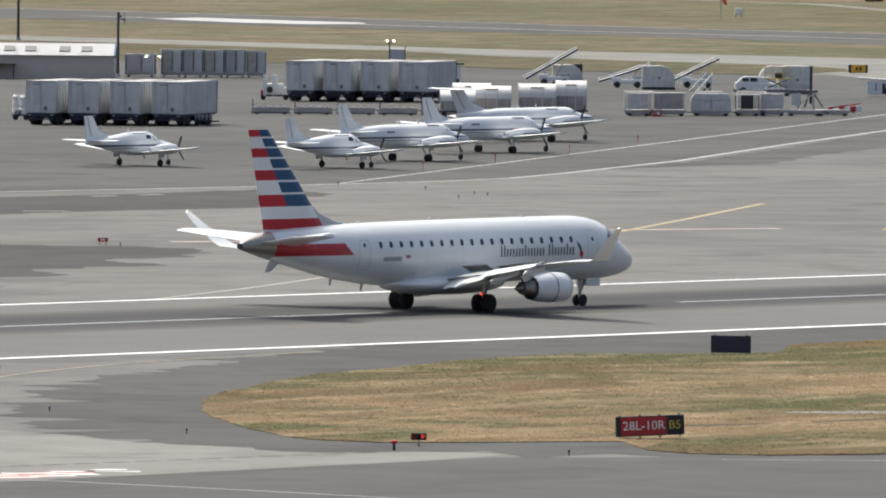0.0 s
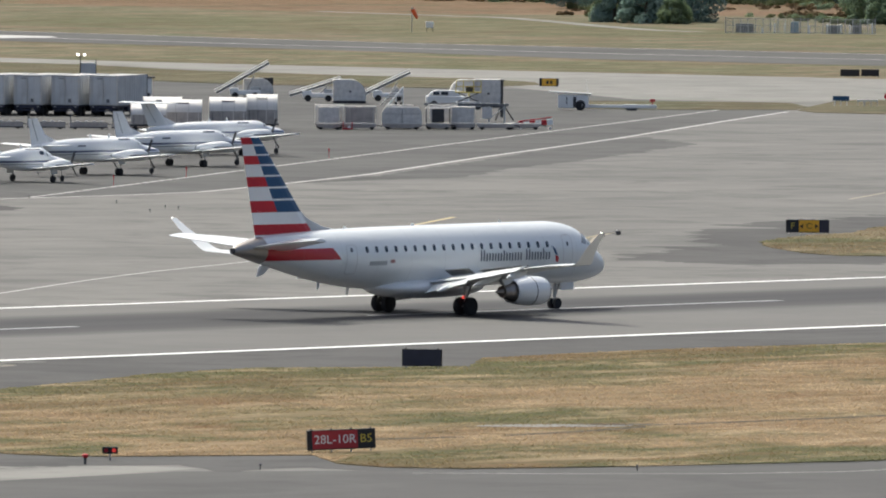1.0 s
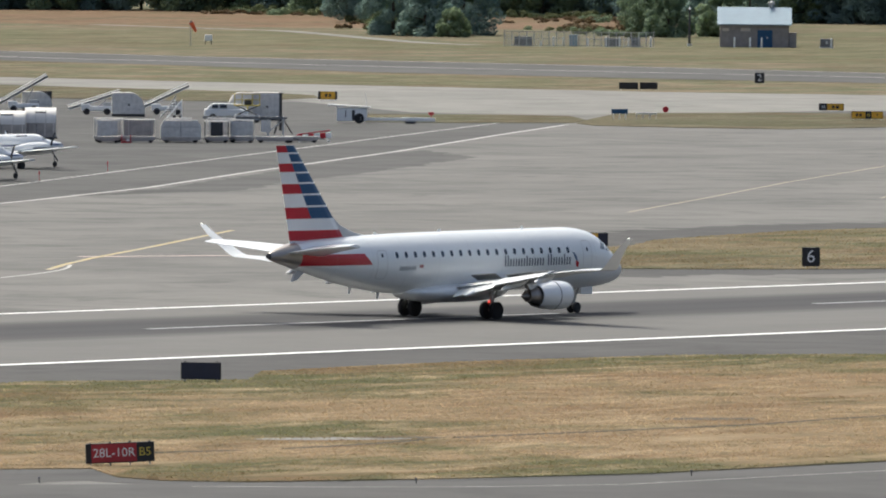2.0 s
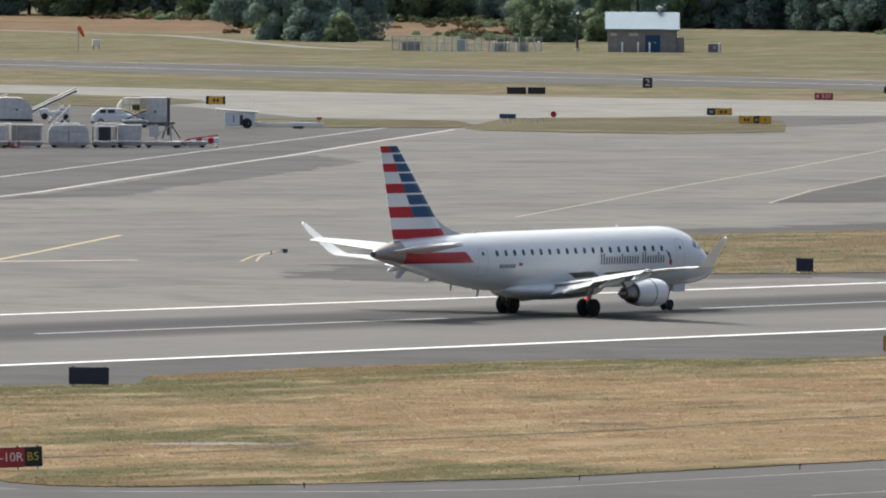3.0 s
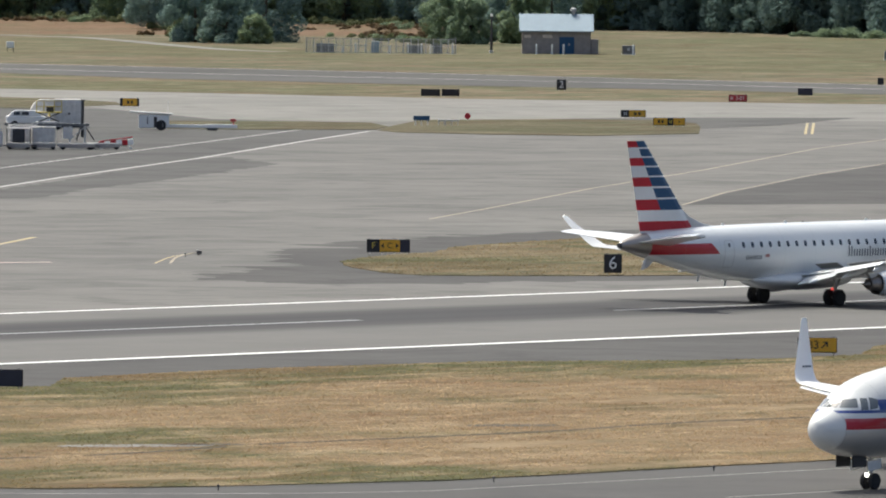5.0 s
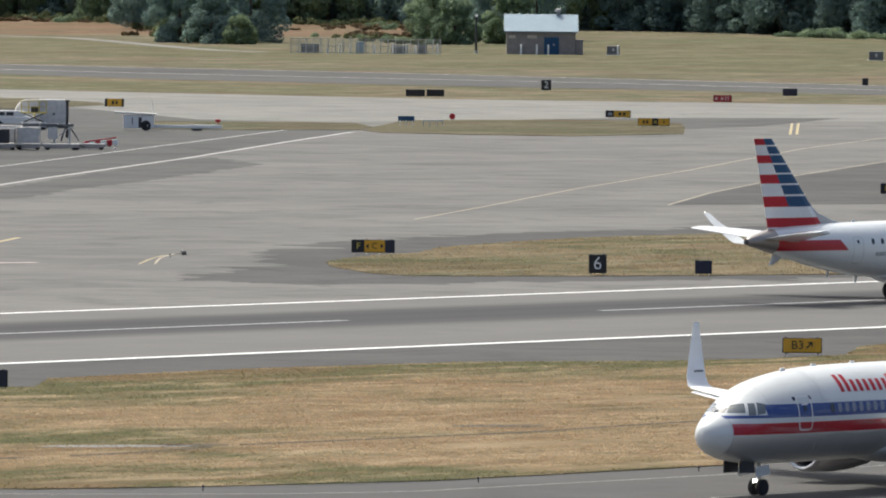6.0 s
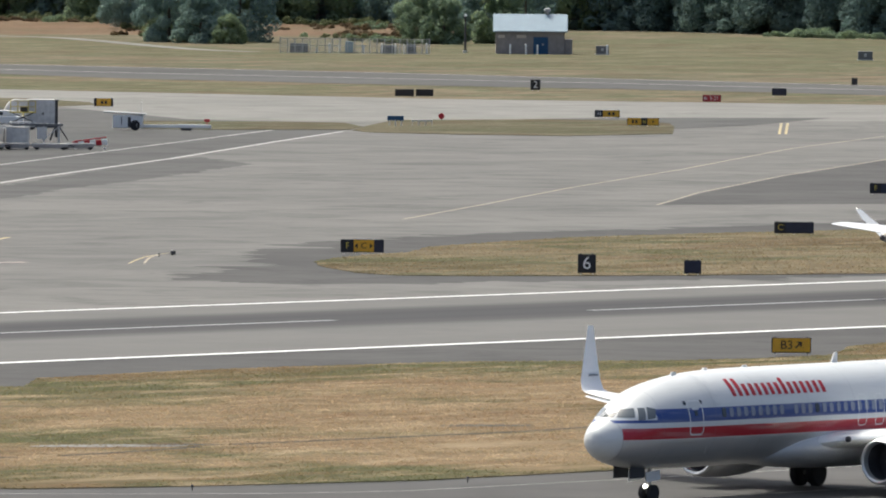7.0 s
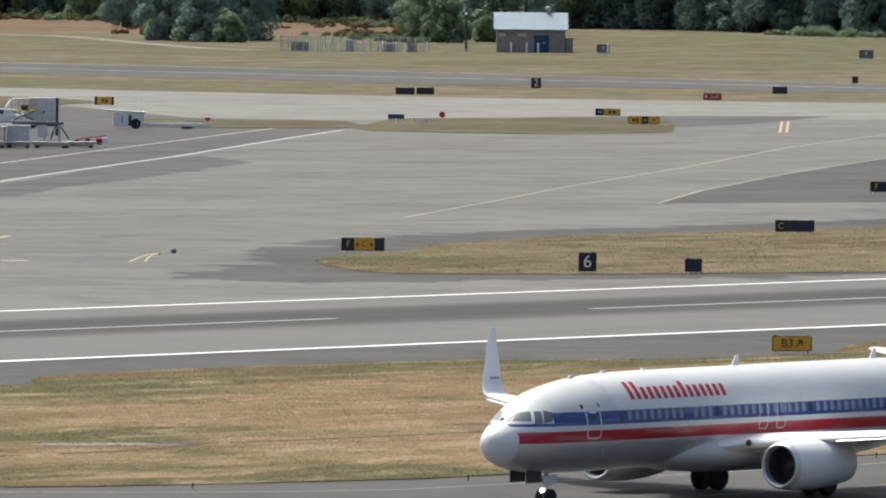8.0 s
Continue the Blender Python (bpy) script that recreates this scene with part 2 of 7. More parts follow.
M["window"] = surface("dark window glass", (0.045, 0.058, 0.078), 0.12, 0, 0.1, 2)
M["shade_window"] = surface("drawn window shade", (0.25, 0.28, 0.36), 0.3, 0, 0.1, 2)
# the grey base carries part of the sky's reflection in the panes
M["screen"] = surface("cockpit glass with sky reflection in its grey", (0.16, 0.18, 0.19), 0.08, 0, 0.1, 2, 0.6)
M["red"] = surface("red paint", (0.47, 0.006, 0.02), 0.5, 0, 0.1, 1)
M["blue"] = surface("blue paint", (0.008, 0.068, 0.165), 0.5, 0, 0.1, 1)
M["sign_red"] = surface("red sign face", (0.42, 0.03, 0.04), 0.5, 0, 0.1, 2)
M["sign_yellow"] = surface("yellow sign face", (0.78, 0.42, 0.035), 0.5, 0, 0.12, 2)
M["sign_black"] = surface("black sign face", (0.018, 0.018, 0.022), 0.55, 0, 0.2, 2)
M["shade_panel"] = surface("dark grey panel", (0.16, 0.165, 0.17), 0.6, 0.2, 0.2, 1)
M["navy"] = surface("dark blue backs", (0.022, 0.025, 0.05), 0.55, 0, 0.2, 2)
M["grey_box"] = surface("grey painted steel", (0.54, 0.545, 0.54), 0.5, 0.0, 0.12, 0.8)
M["box_sheet"] = stained_sheet()
M["alu"] = surface("weathered aluminium sheet", (0.66, 0.63, 0.585), 0.5, 0.05, 0.14, 0.9)
M["grubby"] = surface("grubby brown-grey sheet", (0.44, 0.395, 0.36), 0.7, 0, 0.35, 1.6)
M["wrap"] = surface("clear plastic wrap over crates", (0.66, 0.64, 0.615), 0.35, 0, 0.28, 2.2, 0.3)
M["tan"] = surface("tan wall panels", (0.60, 0.525, 0.46), 0.75, 0, 0.08, 0.5)
M["block"] = surface("brown block wall", (0.30, 0.27, 0.255), 0.85, 0, 0.2, 1.5)
M["roof_white"] = surface("pale metal roof", (0.43, 0.42, 0.42), 0.5, 0, 0.08, 0.6)
M["roof_blue"] = surface("pale blue metal roof", (0.235, 0.32, 0.385), 0.4, 0.1, 0.08, 0.6)
M["orange"] = surface("orange fabric", (0.75, 0.12, 0.04), 0.8, 0, 0.1, 2)
M["yellow"] = surface("yellow paint", (0.62, 0.48, 0.08), 0.5, 0, 0.15, 2)
M["rubbered"] = road_paint("white paint under rubber", (0.30, 0.30, 0.31), 0.5)
M["joint"] = surface("dark joint filler", (0.06, 0.056, 0.052), 0.9, 0, 0.3, 2)
M["faded_red"] = road_paint("faded red paint", (0.40, 0.17, 0.16), 0.5)
M["soil"] = surface("dark earth", (0.075, 0.06, 0.042), 0.95, 0, 0.3, 2)
M["bark"] = surface("bark", (0.07, 0.055, 0.04), 0.9, 0, 0.3, 3, bump=0.5)
M["lamp_glow"] = glow("lit lamp", (1.0, 0.96, 0.88), 5)
M["warm_white"] = surface("weathered warm white shell", (0.80, 0.765, 0.72), 0.45, 0, 0.1, 0.8)
M["dim_red"] = glow("dim red lens", (0.8, 0.06, 0.05), 0.35)
M["red_glow"] = glow("red beacon", (1.0, 0.08, 0.06), 0.8)


def leaf_material(name, light, dark):
    """Leaves that let light through: each one a little different, whole sprays paler or deeper."""
    n = Nodes(name)
    g = n.t.nodes.new("ShaderNodeNewGeometry")
    o = n.t.nodes.new("ShaderNodeObjectInfo")
    spray = n.ramp(n.noise(n.coords("Object"), 0.45, 3, 0.6), [(0.38, 0.0), (0.66, 1.0)])
    f = n.math("ADD", n.math("MULTIPLY", g.outputs["Random Per Island"], 0.3), n.math("MULTIPLY", o.outputs["Random"], 0.25))
    col = n.mix(n.math("ADD", f, n.math("MULTIPLY", spray, 0.45)), dark, light)
    tr = n.t.nodes.new("ShaderNodeBsdfTranslucent")
    mx = n.t.nodes.new("ShaderNodeMixShader")
    mx.inputs[0].default_value = 0.5
    n.put(tr.inputs[0], col)
    n.t.links.new(n.bsdf.outputs[0], mx.inputs[1])
    n.t.links.new(tr.outputs[0], mx.inputs[2])
    n.t.links.new(mx.outputs[0], n.out.inputs[0])
    return n.done(col, 0.7, spec=0.2)


# lifted and blued: the distant haze is mixed into this leaf colour
M["leaf_hazed"] = leaf_material("blue-green leaves with haze in the colour", (0.23, 0.315, 0.25), (0.15, 0.23, 0.235))
M["leaf"] = leaf_material("green leaves", (0.27, 0.335, 0.17), (0.16, 0.23, 0.17))
M["dry_scrub"] = leaf_material("dry orange-brown scrub", (0.24, 0.165, 0.085), (0.14, 0.10, 0.055))
M["shrub"] = leaf_material("grey-green scrub", (0.19, 0.21, 0.09), (0.10, 0.125, 0.06))


# ---- mesh helpers ----
def mesh_of(bm, name, smooth=False):
    bmesh.ops.recalc_face_normals(bm, faces=bm.faces)
    me = bpy.data.meshes.new(name)
    bm.to_mesh(me)
    bm.free()
    if smooth:
        me.shade_smooth()
        me.set_sharp_from_angle(angle=radians(38))
    return me


def part(name, bm, material, parent=None, label="", smooth=False):
    """One mesh object under a thing or a part. material may be a list for meshes with several."""
    me = mesh_of(bm, name, smooth)
    for m in material if isinstance(material, (list, tuple)) else [material]:
        me.materials.append(M[m] if isinstance(m, str) else m)
    ob = new(name, me)
    ob.parent = parent
    return tagged(ob, label)


def thing(name, label, category, group="", kind=""):
    return tagged(new(name), label, category, group, kind)


def box(bm, size, at=(0, 0, 0), turn=(0, 0, 0), bevel=0.0):
    b = bmesh.new() if bevel else bm
    m = pose(*at, *turn) @ Matrix.Diagonal((*size, 1))
    g = bmesh.ops.create_cube(b, size=1, matrix=m)
    if bevel:
        bmesh.ops.bevel(b, geom=b.edges[:], offset=bevel, segments=1, affect="EDGES", profile=0.5)
        absorb(bm, b)
    return bm


def absorb(bm, other):
    me = bpy.data.meshes.new("tmp")
    other.to_mesh(me)
    other.free()
    bm.from_mesh(me)
    bpy.data.meshes.remove(me)


def boxes(*args):
    bm = bmesh.new()
    for a in args:
        box(bm, *a)
    return bm


def tube(bm, a, b, r, r2=None, seg=10):
    """A round bar from a to b."""
    a, b = Vector(a), Vector(b)
    m = Matrix.Translation((a + b) / 2) @ (b - a).to_track_quat("Z", "Y").to_matrix().to_4x4()
    bmesh.ops.create_cone(bm, cap_ends=True, segments=seg, radius1=r, radius2=r if r2 is None else r2, depth=(b - a).length, matrix=m)
    return bm


def tubes(*args):
    bm = bmesh.new()
    for a in args:
        tube(bm, *a)
    return bm


def lathe(bm, profile, m=None, seg=28, closed=False):
    """Turns (along, radius) round the local x axis."""
    m = m or Matrix()
    rings = []
    for s, r in profile:
        rings.append([bm.verts.new(m @ Vector((s, r * math.cos(k * math.tau / seg), r * math.sin(k * math.tau / seg)))) for k in range(seg)])
    for p, q in zip(rings, rings[1:]):
        for k in range(seg):
            bm.faces.new((p[k], p[(k + 1) % seg], q[(k + 1) % seg], q[k]))
    if not closed:
        bm.faces.new(rings[0][::-1])
        bm.faces.new(rings[-1])
    return bm


def skin(bm, rings, caps=True, mats=None):
    """Joins equal rings of points. mats(i, k): the material's number of a face."""
    vs = [[bm.verts.new(p) for p in r] for r in rings]
    n = len(vs[0])
    for i, (p, q) in enumerate(zip(vs, vs[1:])):
        for k in range(n):
            f = bm.faces.new((p[k], p[(k + 1) % n], q[(k + 1) % n], q[k]))
            if mats:
                f.material_index = mats(i, k)
    if caps:
        bm.faces.new(vs[0][::-1])
        bm.faces.new(vs[-1])
    return bm


def prism(bm, outline, lo, hi, axis="z"):
    """An outline (2D) pushed from lo to hi along an axis."""
    def at(p, h):
        return {"z": (p[0], p[1], h), "y": (p[0], h, p[1]), "x": (h, p[0], p[1])}[axis]
    return skin(bm, [[at(p, lo) for p in outline], [at(p, hi) for p in outline]])


def rounded(w, h, r, n=4, at=(0, 0)):
    pts = []
    for cx, cy, a0 in ((w / 2 - r, h / 2 - r, 0), (-w / 2 + r, h / 2 - r, 90), (-w / 2 + r, -h / 2 + r, 180), (w / 2 - r, -h / 2 + r, 270)):
        for k in range(n + 1):
            a = radians(a0 + 90 * k / n)
            pts.append((at[0] + cx + r * math.cos(a), at[1] + cy + r * math.sin(a)))
    return pts


def sheet(name, pts, z, material, label, category, thick=0.0):
    """A flat piece of the ground from its outline in metres."""
    bm = bmesh.new()
    if thick:
        prism(bm, pts, z - thick, z)
    else:
        bm.faces.new([bm.verts.new((x, y, z)) for x, y in pts])
    ob = part(name, bm, material)
    return tagged(ob, label, category, kind="structure")


def ragged(pts, rough=1.6, limit=60, seed=0.0):
    """The same outline with worn, uneven edges; long straight runs stay straight."""
    out = []
    for p, q in zip(pts, pts[1:] + pts[:1]):
        d = math.dist(p, q)
        out.append(p)
        if d > limit or d < 1.2:
            continue
        k = int(d / 0.8)
        nx, ny = (q[1] - p[1]) / d, -(q[0] - p[0]) / d
        for i in range(1, k):
            x, y = p[0] + (q[0] - p[0]) * i / k, p[1] + (q[1] - p[1]) * i / k
            s = rough * (noise.noise((x * 0.35, y * 0.35, seed)) + 0.45 * noise.noise((x * 1.1, y * 1.1, seed + 5))) * min(1.0, 2.5 * min(i, k - i) / k)
            out.append((x + nx * s, y + ny * s))
    return out


def smooth_line(pts, n=6):
    """Catmull-Rom through the points."""
    out = []
    for i in range(len(pts) - 1):
        p = [Vector(pts[max(0, min(len(pts) - 1, j))]) for j in (i - 1, i, i + 1, i + 2)]
        for k in range(n):
            t = k / n
            out.append(tuple(0.5 * (2 * p[1] + (p[2] - p[0]) * t + (2 * p[0] - 5 * p[1] + 4 * p[2] - p[3]) * t * t + (3 * p[1] - p[0] - 3 * p[2] + p[3]) * t ** 3)))
    return out + [tuple(pts[-1])]


def stripe(name, pts, width, z, material, label, curve=False, dash=None):
    """A painted line along points; dash: (paint, gap) in metres."""
    pts = [Vector((*p[:2],)) for p in (smooth_line(pts) if curve else pts)]
    bm = bmesh.new()
    runs = []
    if dash:
        a, b = pts[0], pts[-1]
        d, s = (b - a).normalized(), 0.0
        while s < (b - a).length:
            runs.append([a + d * s, a + d * min(s + dash[0], (b - a).length)])
            s += dash[0] + dash[1]
    else:
        runs = [pts]
    for run in runs:
        rows = []
        for i, p in enumerate(run):
            d = (run[min(i + 1, len(run) - 1)] - run[max(i - 1, 0)]).normalized()
            nrm = Vector((-d.y, d.x)) * width / 2
            rows.append((bm.verts.new((*(p + nrm), z)), bm.verts.new((*(p - nrm), z))))
        for p, q in zip(rows, rows[1:]):
            bm.faces.new((p[0], p[1], q[1], q[0]))
    ob = part(name, bm, material)
    return tagged(ob, label, "marking", kind="structure")


def lettering(text, size, depth=0.01):
    """Words as a mesh in the x-z plane, facing -y, centred."""
    cu = bpy.data.curves.new("words", "FONT")
    cu.body, cu.size, cu.extrude, cu.align_x, cu.align_y = text, size, depth / 2, "CENTER", "CENTER"
    cu.resolution_u = 3
    ob = new("words", cu)
    me = bpy.data.meshes.new_from_object(ob.evaluated_get(bpy.context.evaluated_depsgraph_get()))
    bpy.data.objects.remove(ob)
    bm = bmesh.new()
    bm.from_mesh(me)
    bmesh.ops.transform(bm, matrix=pose(0, 0, 0, 90), verts=bm.verts)
    return bm
# ---- ground, paving and markings ----
sheet("ground", [(-3500, -3500), (4800, -3500), (4800, 4800), (-3500, 4800)], -0.06, "field", "flat airfield of mown and dried grass", "grass")
sheet("olive_field", ragged([(1330, 1180), (1351, 1142), (1365, 1128), (1342, 1089), (1304, 1033), (1345, 1046), (1401, 1086), (1438, 1092), (1470, 1091), (1500, 1040), (1300, 905), (1251, 924), (1235, 939), (1232, 955), (1257, 1001), (1261, 1028), (1247, 1055), (1240, 1120)], 6.0, 200),
      -0.052, "olive", "olive-green mown grass beyond the far runway", "grass")
sheet("dry_grass_field", ragged([(1503, 1290), (1535, 1235), (1545, 1190), (1500, 1150), (1447, 1129), (1418, 1129), (1404, 1144), (1376, 1164), (1400, 1260)], 6.0, 200),
      -0.050, "pink_grass", "tall pinkish dry grass before the trees", "grass")
sheet("green_strip", ragged([(1060, 960), (1085, 960), (1081, 914), (1096, 914), (1123, 919), (1126, 902), (1122, 888), (1096, 858), (1080, 860), (1070, 892)], 4.0, 200),
      -0.050, "olive", "olive grass strip between taxiway and far runway", "grass")
sheet("apron", [(-600, 150), (1300, 150), (1300, 700), (1120, 760), (1096, 790), (1074, 833), (1069, 880), (1066, 935), (1072, 1010), (1080, 1400), (300, 1400), (-600, 900)],
      0.0, "concrete", "wide worn grey concrete apron with dark stains", "apron")
sheet("parking_apron", [(300, 598), (634.7, 598.2), (660, 597), (682, 598.3), (691.6, 600.3), (705, 606.5), (738, 623.5), (785, 651), (825, 673.4), (940, 741), (962, 760), (968, 783), (995, 819), (985, 850), (985, 890), (960, 1390), (300, 1390)],
      0.008, "taxi", "darker asphalt apron under parked aircraft", "apron")
sheet("far_taxiway", [(1079, 1395), (1071, 1010), (1065, 935), (1068, 880), (1073, 833), (1095, 790), (1120, 740), (1200, 600), (1130, 600), (1027, 740), (1011, 754), (1005, 765), (974, 768), (968, 783), (995, 819), (1024, 855), (1032, 880), (1047, 926), (1049, 971), (1058, 1395)],
      0.016, "pale_concrete", "pale concrete taxiway between strips of grass", "taxiway")
sheet("crossing_runway", [(1250, 1400), (1212, 1100), (1203, 1056), (1194, 1000), (1197, 940), (1190, 857), (1178, 600), (1140, 600), (1142, 850), (1136, 881), (1134, 925), (1145, 963), (1153, 1038), (1160, 1100), (1185, 1400)],
      -0.03, "taxi", "far grey runway crossing the airfield", "runway")
sheet("taxiway", [(100, 342), (392, 341), (400, 335), (410, 330.8), (421, 327.3), (451, 326.5), (1300, 326), (1300, 160), (100, 160)],
      0.004, "taxi_dark", "dark asphalt taxiway parallel to the runway", "taxiway")
sheet("pale_slabs", [(330, 392), (392, 369.3), (391.8, 365.8), (389.5, 360.4), (389.9, 354.2), (388.4, 349.6), (393.7, 345.4), (394.3, 342), (387, 341), (330, 341)],
      0.008, "pale_concrete", "pale concrete slabs beside the taxiway", "apron")
sheet("runway_shoulder", ragged([(1300, 417.5), (476, 417.5), (458, 412.5), (444, 406), (430, 399), (417, 390.5), (405, 381), (396, 371), (390.5, 362), (389.5, 354.2), (388.7, 349.6), (394, 345.4), (400, 335), (420, 327), (1300, 327)], 5.0),
      0.012, "asphalt", "dark asphalt shoulder curving round the grass", "shoulder")
sheet("far_shoulder", ragged([(605, 491), (622, 500), (640, 512), (655, 523.5), (672.8, 533), (684.8, 535), (698, 537.7), (730.7, 537), (750, 539.7), (1200, 548), (1200, 466.5), (652, 466.5), (628, 472.5), (606, 481)], 5.5),
      0.005, "asphalt", "dark asphalt shoulder round the far grass island", "shoulder")
sheet("asphalt_patch", ragged([(300, 545), (545, 535), (558.5, 526.3), (564, 515), (553, 505), (545, 505), (541.6, 496.6), (530, 497), (525.7, 489.6), (515, 489), (510, 480), (300, 470)], 2.6),
      0.005, "asphalt_dark", "patch of dark asphalt in the concrete", "apron")
sheet("asphalt_strip", ragged([(300, 590), (640, 590), (656, 592.5), (652, 582), (640, 576), (625, 565), (608, 566), (599, 565), (300, 560)], 1.6),
      0.005, "asphalt_dark", "strip of dark asphalt beside the parking line", "apron")
sheet("asphalt_margin", ragged([(716, 612), (727, 613), (738, 614), (761, 628), (783, 639), (835, 668), (850, 686), (832, 678), (790, 652), (742, 624), (722, 613.5)], 1.6),
      0.008, "taxi", "dark margin along the apron line", "apron")
sheet("asphalt_wedge", [(766, 572.7), (797, 591.6), (846, 619), (898, 646), (1020, 715), (1020, 640), (880, 590), (784, 564)],
      0.010, "asphalt", "wedge of dark asphalt on the apron", "apron")
sheet("runway", [(-600, 416.6), (1500, 416.6), (1500, 462.8), (-600, 462.8)], 0.018, "runway", "grey runway with black tyre rubber along its centre", "runway")

GRASS_NEAR = [(414.4, 378.0), (411.0, 374.8), (408.2, 371.8), (405.4, 368.2), (402.6, 364.8), (399.8, 360.8), (397.6, 357.7), (396.6, 355.0), (397.0, 352.0), (400, 349.6), (406, 345.8), (401.5, 340.6), (400.7, 337.3), (402.5, 334.4), (410, 330.8), (421, 327.4), (451, 326.8), (1000, 326.8),
              (1000, 404.5), (572, 404.2), (559.8, 402.8), (554.3, 401.3), (549.6, 398.3), (544.3, 395.0), (536, 394.6), (530, 396.5), (520, 402.5), (505, 404.4), (495.7, 404.4), (486.9, 403.5), (479.2, 397.9), (474, 400.1), (469.3, 403.5), (458.9, 401.9), (451.1, 398.7), (441.9, 395.9), (433.3, 391.3), (429.6, 388.9), (426.7, 387.5), (423.9, 385.6), (421.1, 383.6), (417.6, 380.8)]
GRASS_MID = [(639.7, 506.6), (631.7, 499.3), (625.7, 492.1), (623.7, 487.2), (625.8, 484.4), (631.9, 479.9), (638.8, 476), (652.7, 469.9), (690, 468), (1000, 468), (1000, 530), (730.7, 526), (710.8, 527.3), (695, 527.8), (680, 523.7), (670, 520.6), (659.4, 514.2), (654.4, 513.6), (646.1, 510)]
GRASS_NEAR = ragged(GRASS_NEAR, 0.22, 900)
GRASS_MID = ragged(GRASS_MID, 0.4, 900)
sheet("grass_island", GRASS_NEAR, 0.05, "grass", "island of patchy dried and green mown grass", "grass", 0.03)
sheet("grass_verge", GRASS_MID, 0.05, "verge", "strip of dried grass beyond the runway", "grass", 0.04)
sheet("grass_islet", [(944, 743), (961, 754.5), (984, 769), (1002, 762.5), (1005, 755), (998, 745), (984, 734), (962, 717.8), (944.6, 717.6), (940, 727.7), (939, 737)], 0.05, "dull_grass", "small grass islet between taxiways", "grass", 0.04)
sheet("grass_edge", [(954.5, 781.5), (967, 770), (969, 763.6), (957, 752), (946, 744.8), (934.4, 751), (930.2, 758)], 0.05, "dull_grass", "narrow edge of dull grass by the taxiway", "grass", 0.04)
sheet("grass_strip", [(960, 1390), (975, 950), (982, 887), (988, 867), (983, 849), (989, 824), (1012, 831), (1022, 840), (1030, 856), (1030, 878), (1032, 896), (1046, 926), (1048, 971), (1056, 1390)], 0.05, "dull_grass", "strip of green grass behind the parked trailers", "grass", 0.04)
sheet("islet_paving", [(1001, 766), (988, 752), (979, 730), (1000, 736), (1035, 752), (1018, 763)], 0.024, "taxi", "grey paving beyond the islet", "apron")


def tufts(name, outline, count, low, high, seed, near, material):
    """Standing grass: small crossed blades, thick where the ground noise is high."""
    rng = np.random.default_rng(seed)
    xs, ys = [p[0] for p in outline], [p[1] for p in outline]
    lo, hi = (min(xs), min(ys)), (min(max(xs), near), max(ys))
    pts = rng.uniform(lo, hi, (count * 2, 2))
    o = np.array(outline)
    inside = np.zeros(len(pts), bool)
    for a, b in zip(o, np.roll(o, -1, 0)):
        cross = (a[1] > pts[:, 1]) != (b[1] > pts[:, 1])
        with np.errstate(divide="ignore", invalid="ignore"):
            inside ^= cross & (pts[:, 0] < (b[0] - a[0]) * (pts[:, 1] - a[1]) / (b[1] - a[1]) + a[0])
    pts = pts[inside][:count]
    keep = np.array([noise.noise((x * 0.05, y * 0.22, 0.0)) + 0.2 * noise.noise((x * 0.5, y * 0.5, 3.0)) for x, y in pts]) > -0.45
    pts = pts[keep]
    n = len(pts)
    h, w, a = rng.uniform(low, high, n) * rng.uniform(0.5, 1.0, n), rng.uniform(0.04, 0.11, n), rng.uniform(0, math.tau, n)
    lean = rng.uniform(-0.12, 0.12, (n, 2))
    v = np.zeros((n, 3, 3))
    v[:, 0, :2] = pts + np.stack((np.cos(a) * w, np.sin(a) * w), 1)
    v[:, 1, :2] = pts - np.stack((np.cos(a) * w, np.sin(a) * w), 1)
    v[:, 2, :2] = pts + lean
    v[:, :2, 2], v[:, 2, 2] = 0.045, 0.045 + h
    me = bpy.data.meshes.new(name)
    me.from_pydata(v.reshape(-1, 3).tolist(), [], np.arange(3 * n).reshape(-1, 3).tolist())
    me.materials.append(M[material])
    return tagged(new(name, me), "dry and green grass blades standing in patches", "grass", kind="stuff")


tufts("grass_blades", GRASS_NEAR, 220000, 0.02, 0.07, 3, 600, "blades")
tufts("grass_blades", GRASS_MID, 60000, 0.03, 0.10, 4, 780, "verge_blades")

stripe("runway_edge_line", [(-600, 417.2), (1500, 417.2)], 0.92, 0.023, "white_line", "solid white runway edge line")
stripe("runway_edge_line", [(-600, 462.2), (1500, 462.2)], 0.78, 0.023, "white_line", "solid white runway edge line")
stripe("runway_centre_line", [(-633.6, 442.9), (1500, 442.9)], 0.7, 0.023, "rubbered", "dashed white runway centre line under rubber", dash=(36.6, 24.36))
stripe("taxiway_edge_line", [(398.2, 333.7), (403, 329), (408, 325), (413.7, 322.6), (430, 322.3), (445.5, 322.3), (1200, 322.2)], 0.16, 0.018, "worn_white", "pale taxiway edge line")
stripe("taxiway_centre_line", [(419, 311), (1200, 310.6)], 0.16, 0.018, "worn_white", "pale taxiway centre line")
stripe("taxiway_lead_line", [(355, 350), (363, 342), (364.5, 336.9), (365.5, 324), (365, 312)], 0.2, 0.018, "worn_white", "pale curved taxiway line", curve=True)
stripe("apron_line", [(300, 598.2), (634.7, 598.2), (659.5, 596.8), (681.8, 598.3), (691.6, 600.3), (705.1, 606.5), (738.4, 623.5), (785, 650.8), (842.9, 683.6), (904.9, 720.5), (939.4, 740.6)], 0.5, 0.014, "worn_white", "broad worn white apron boundary line")
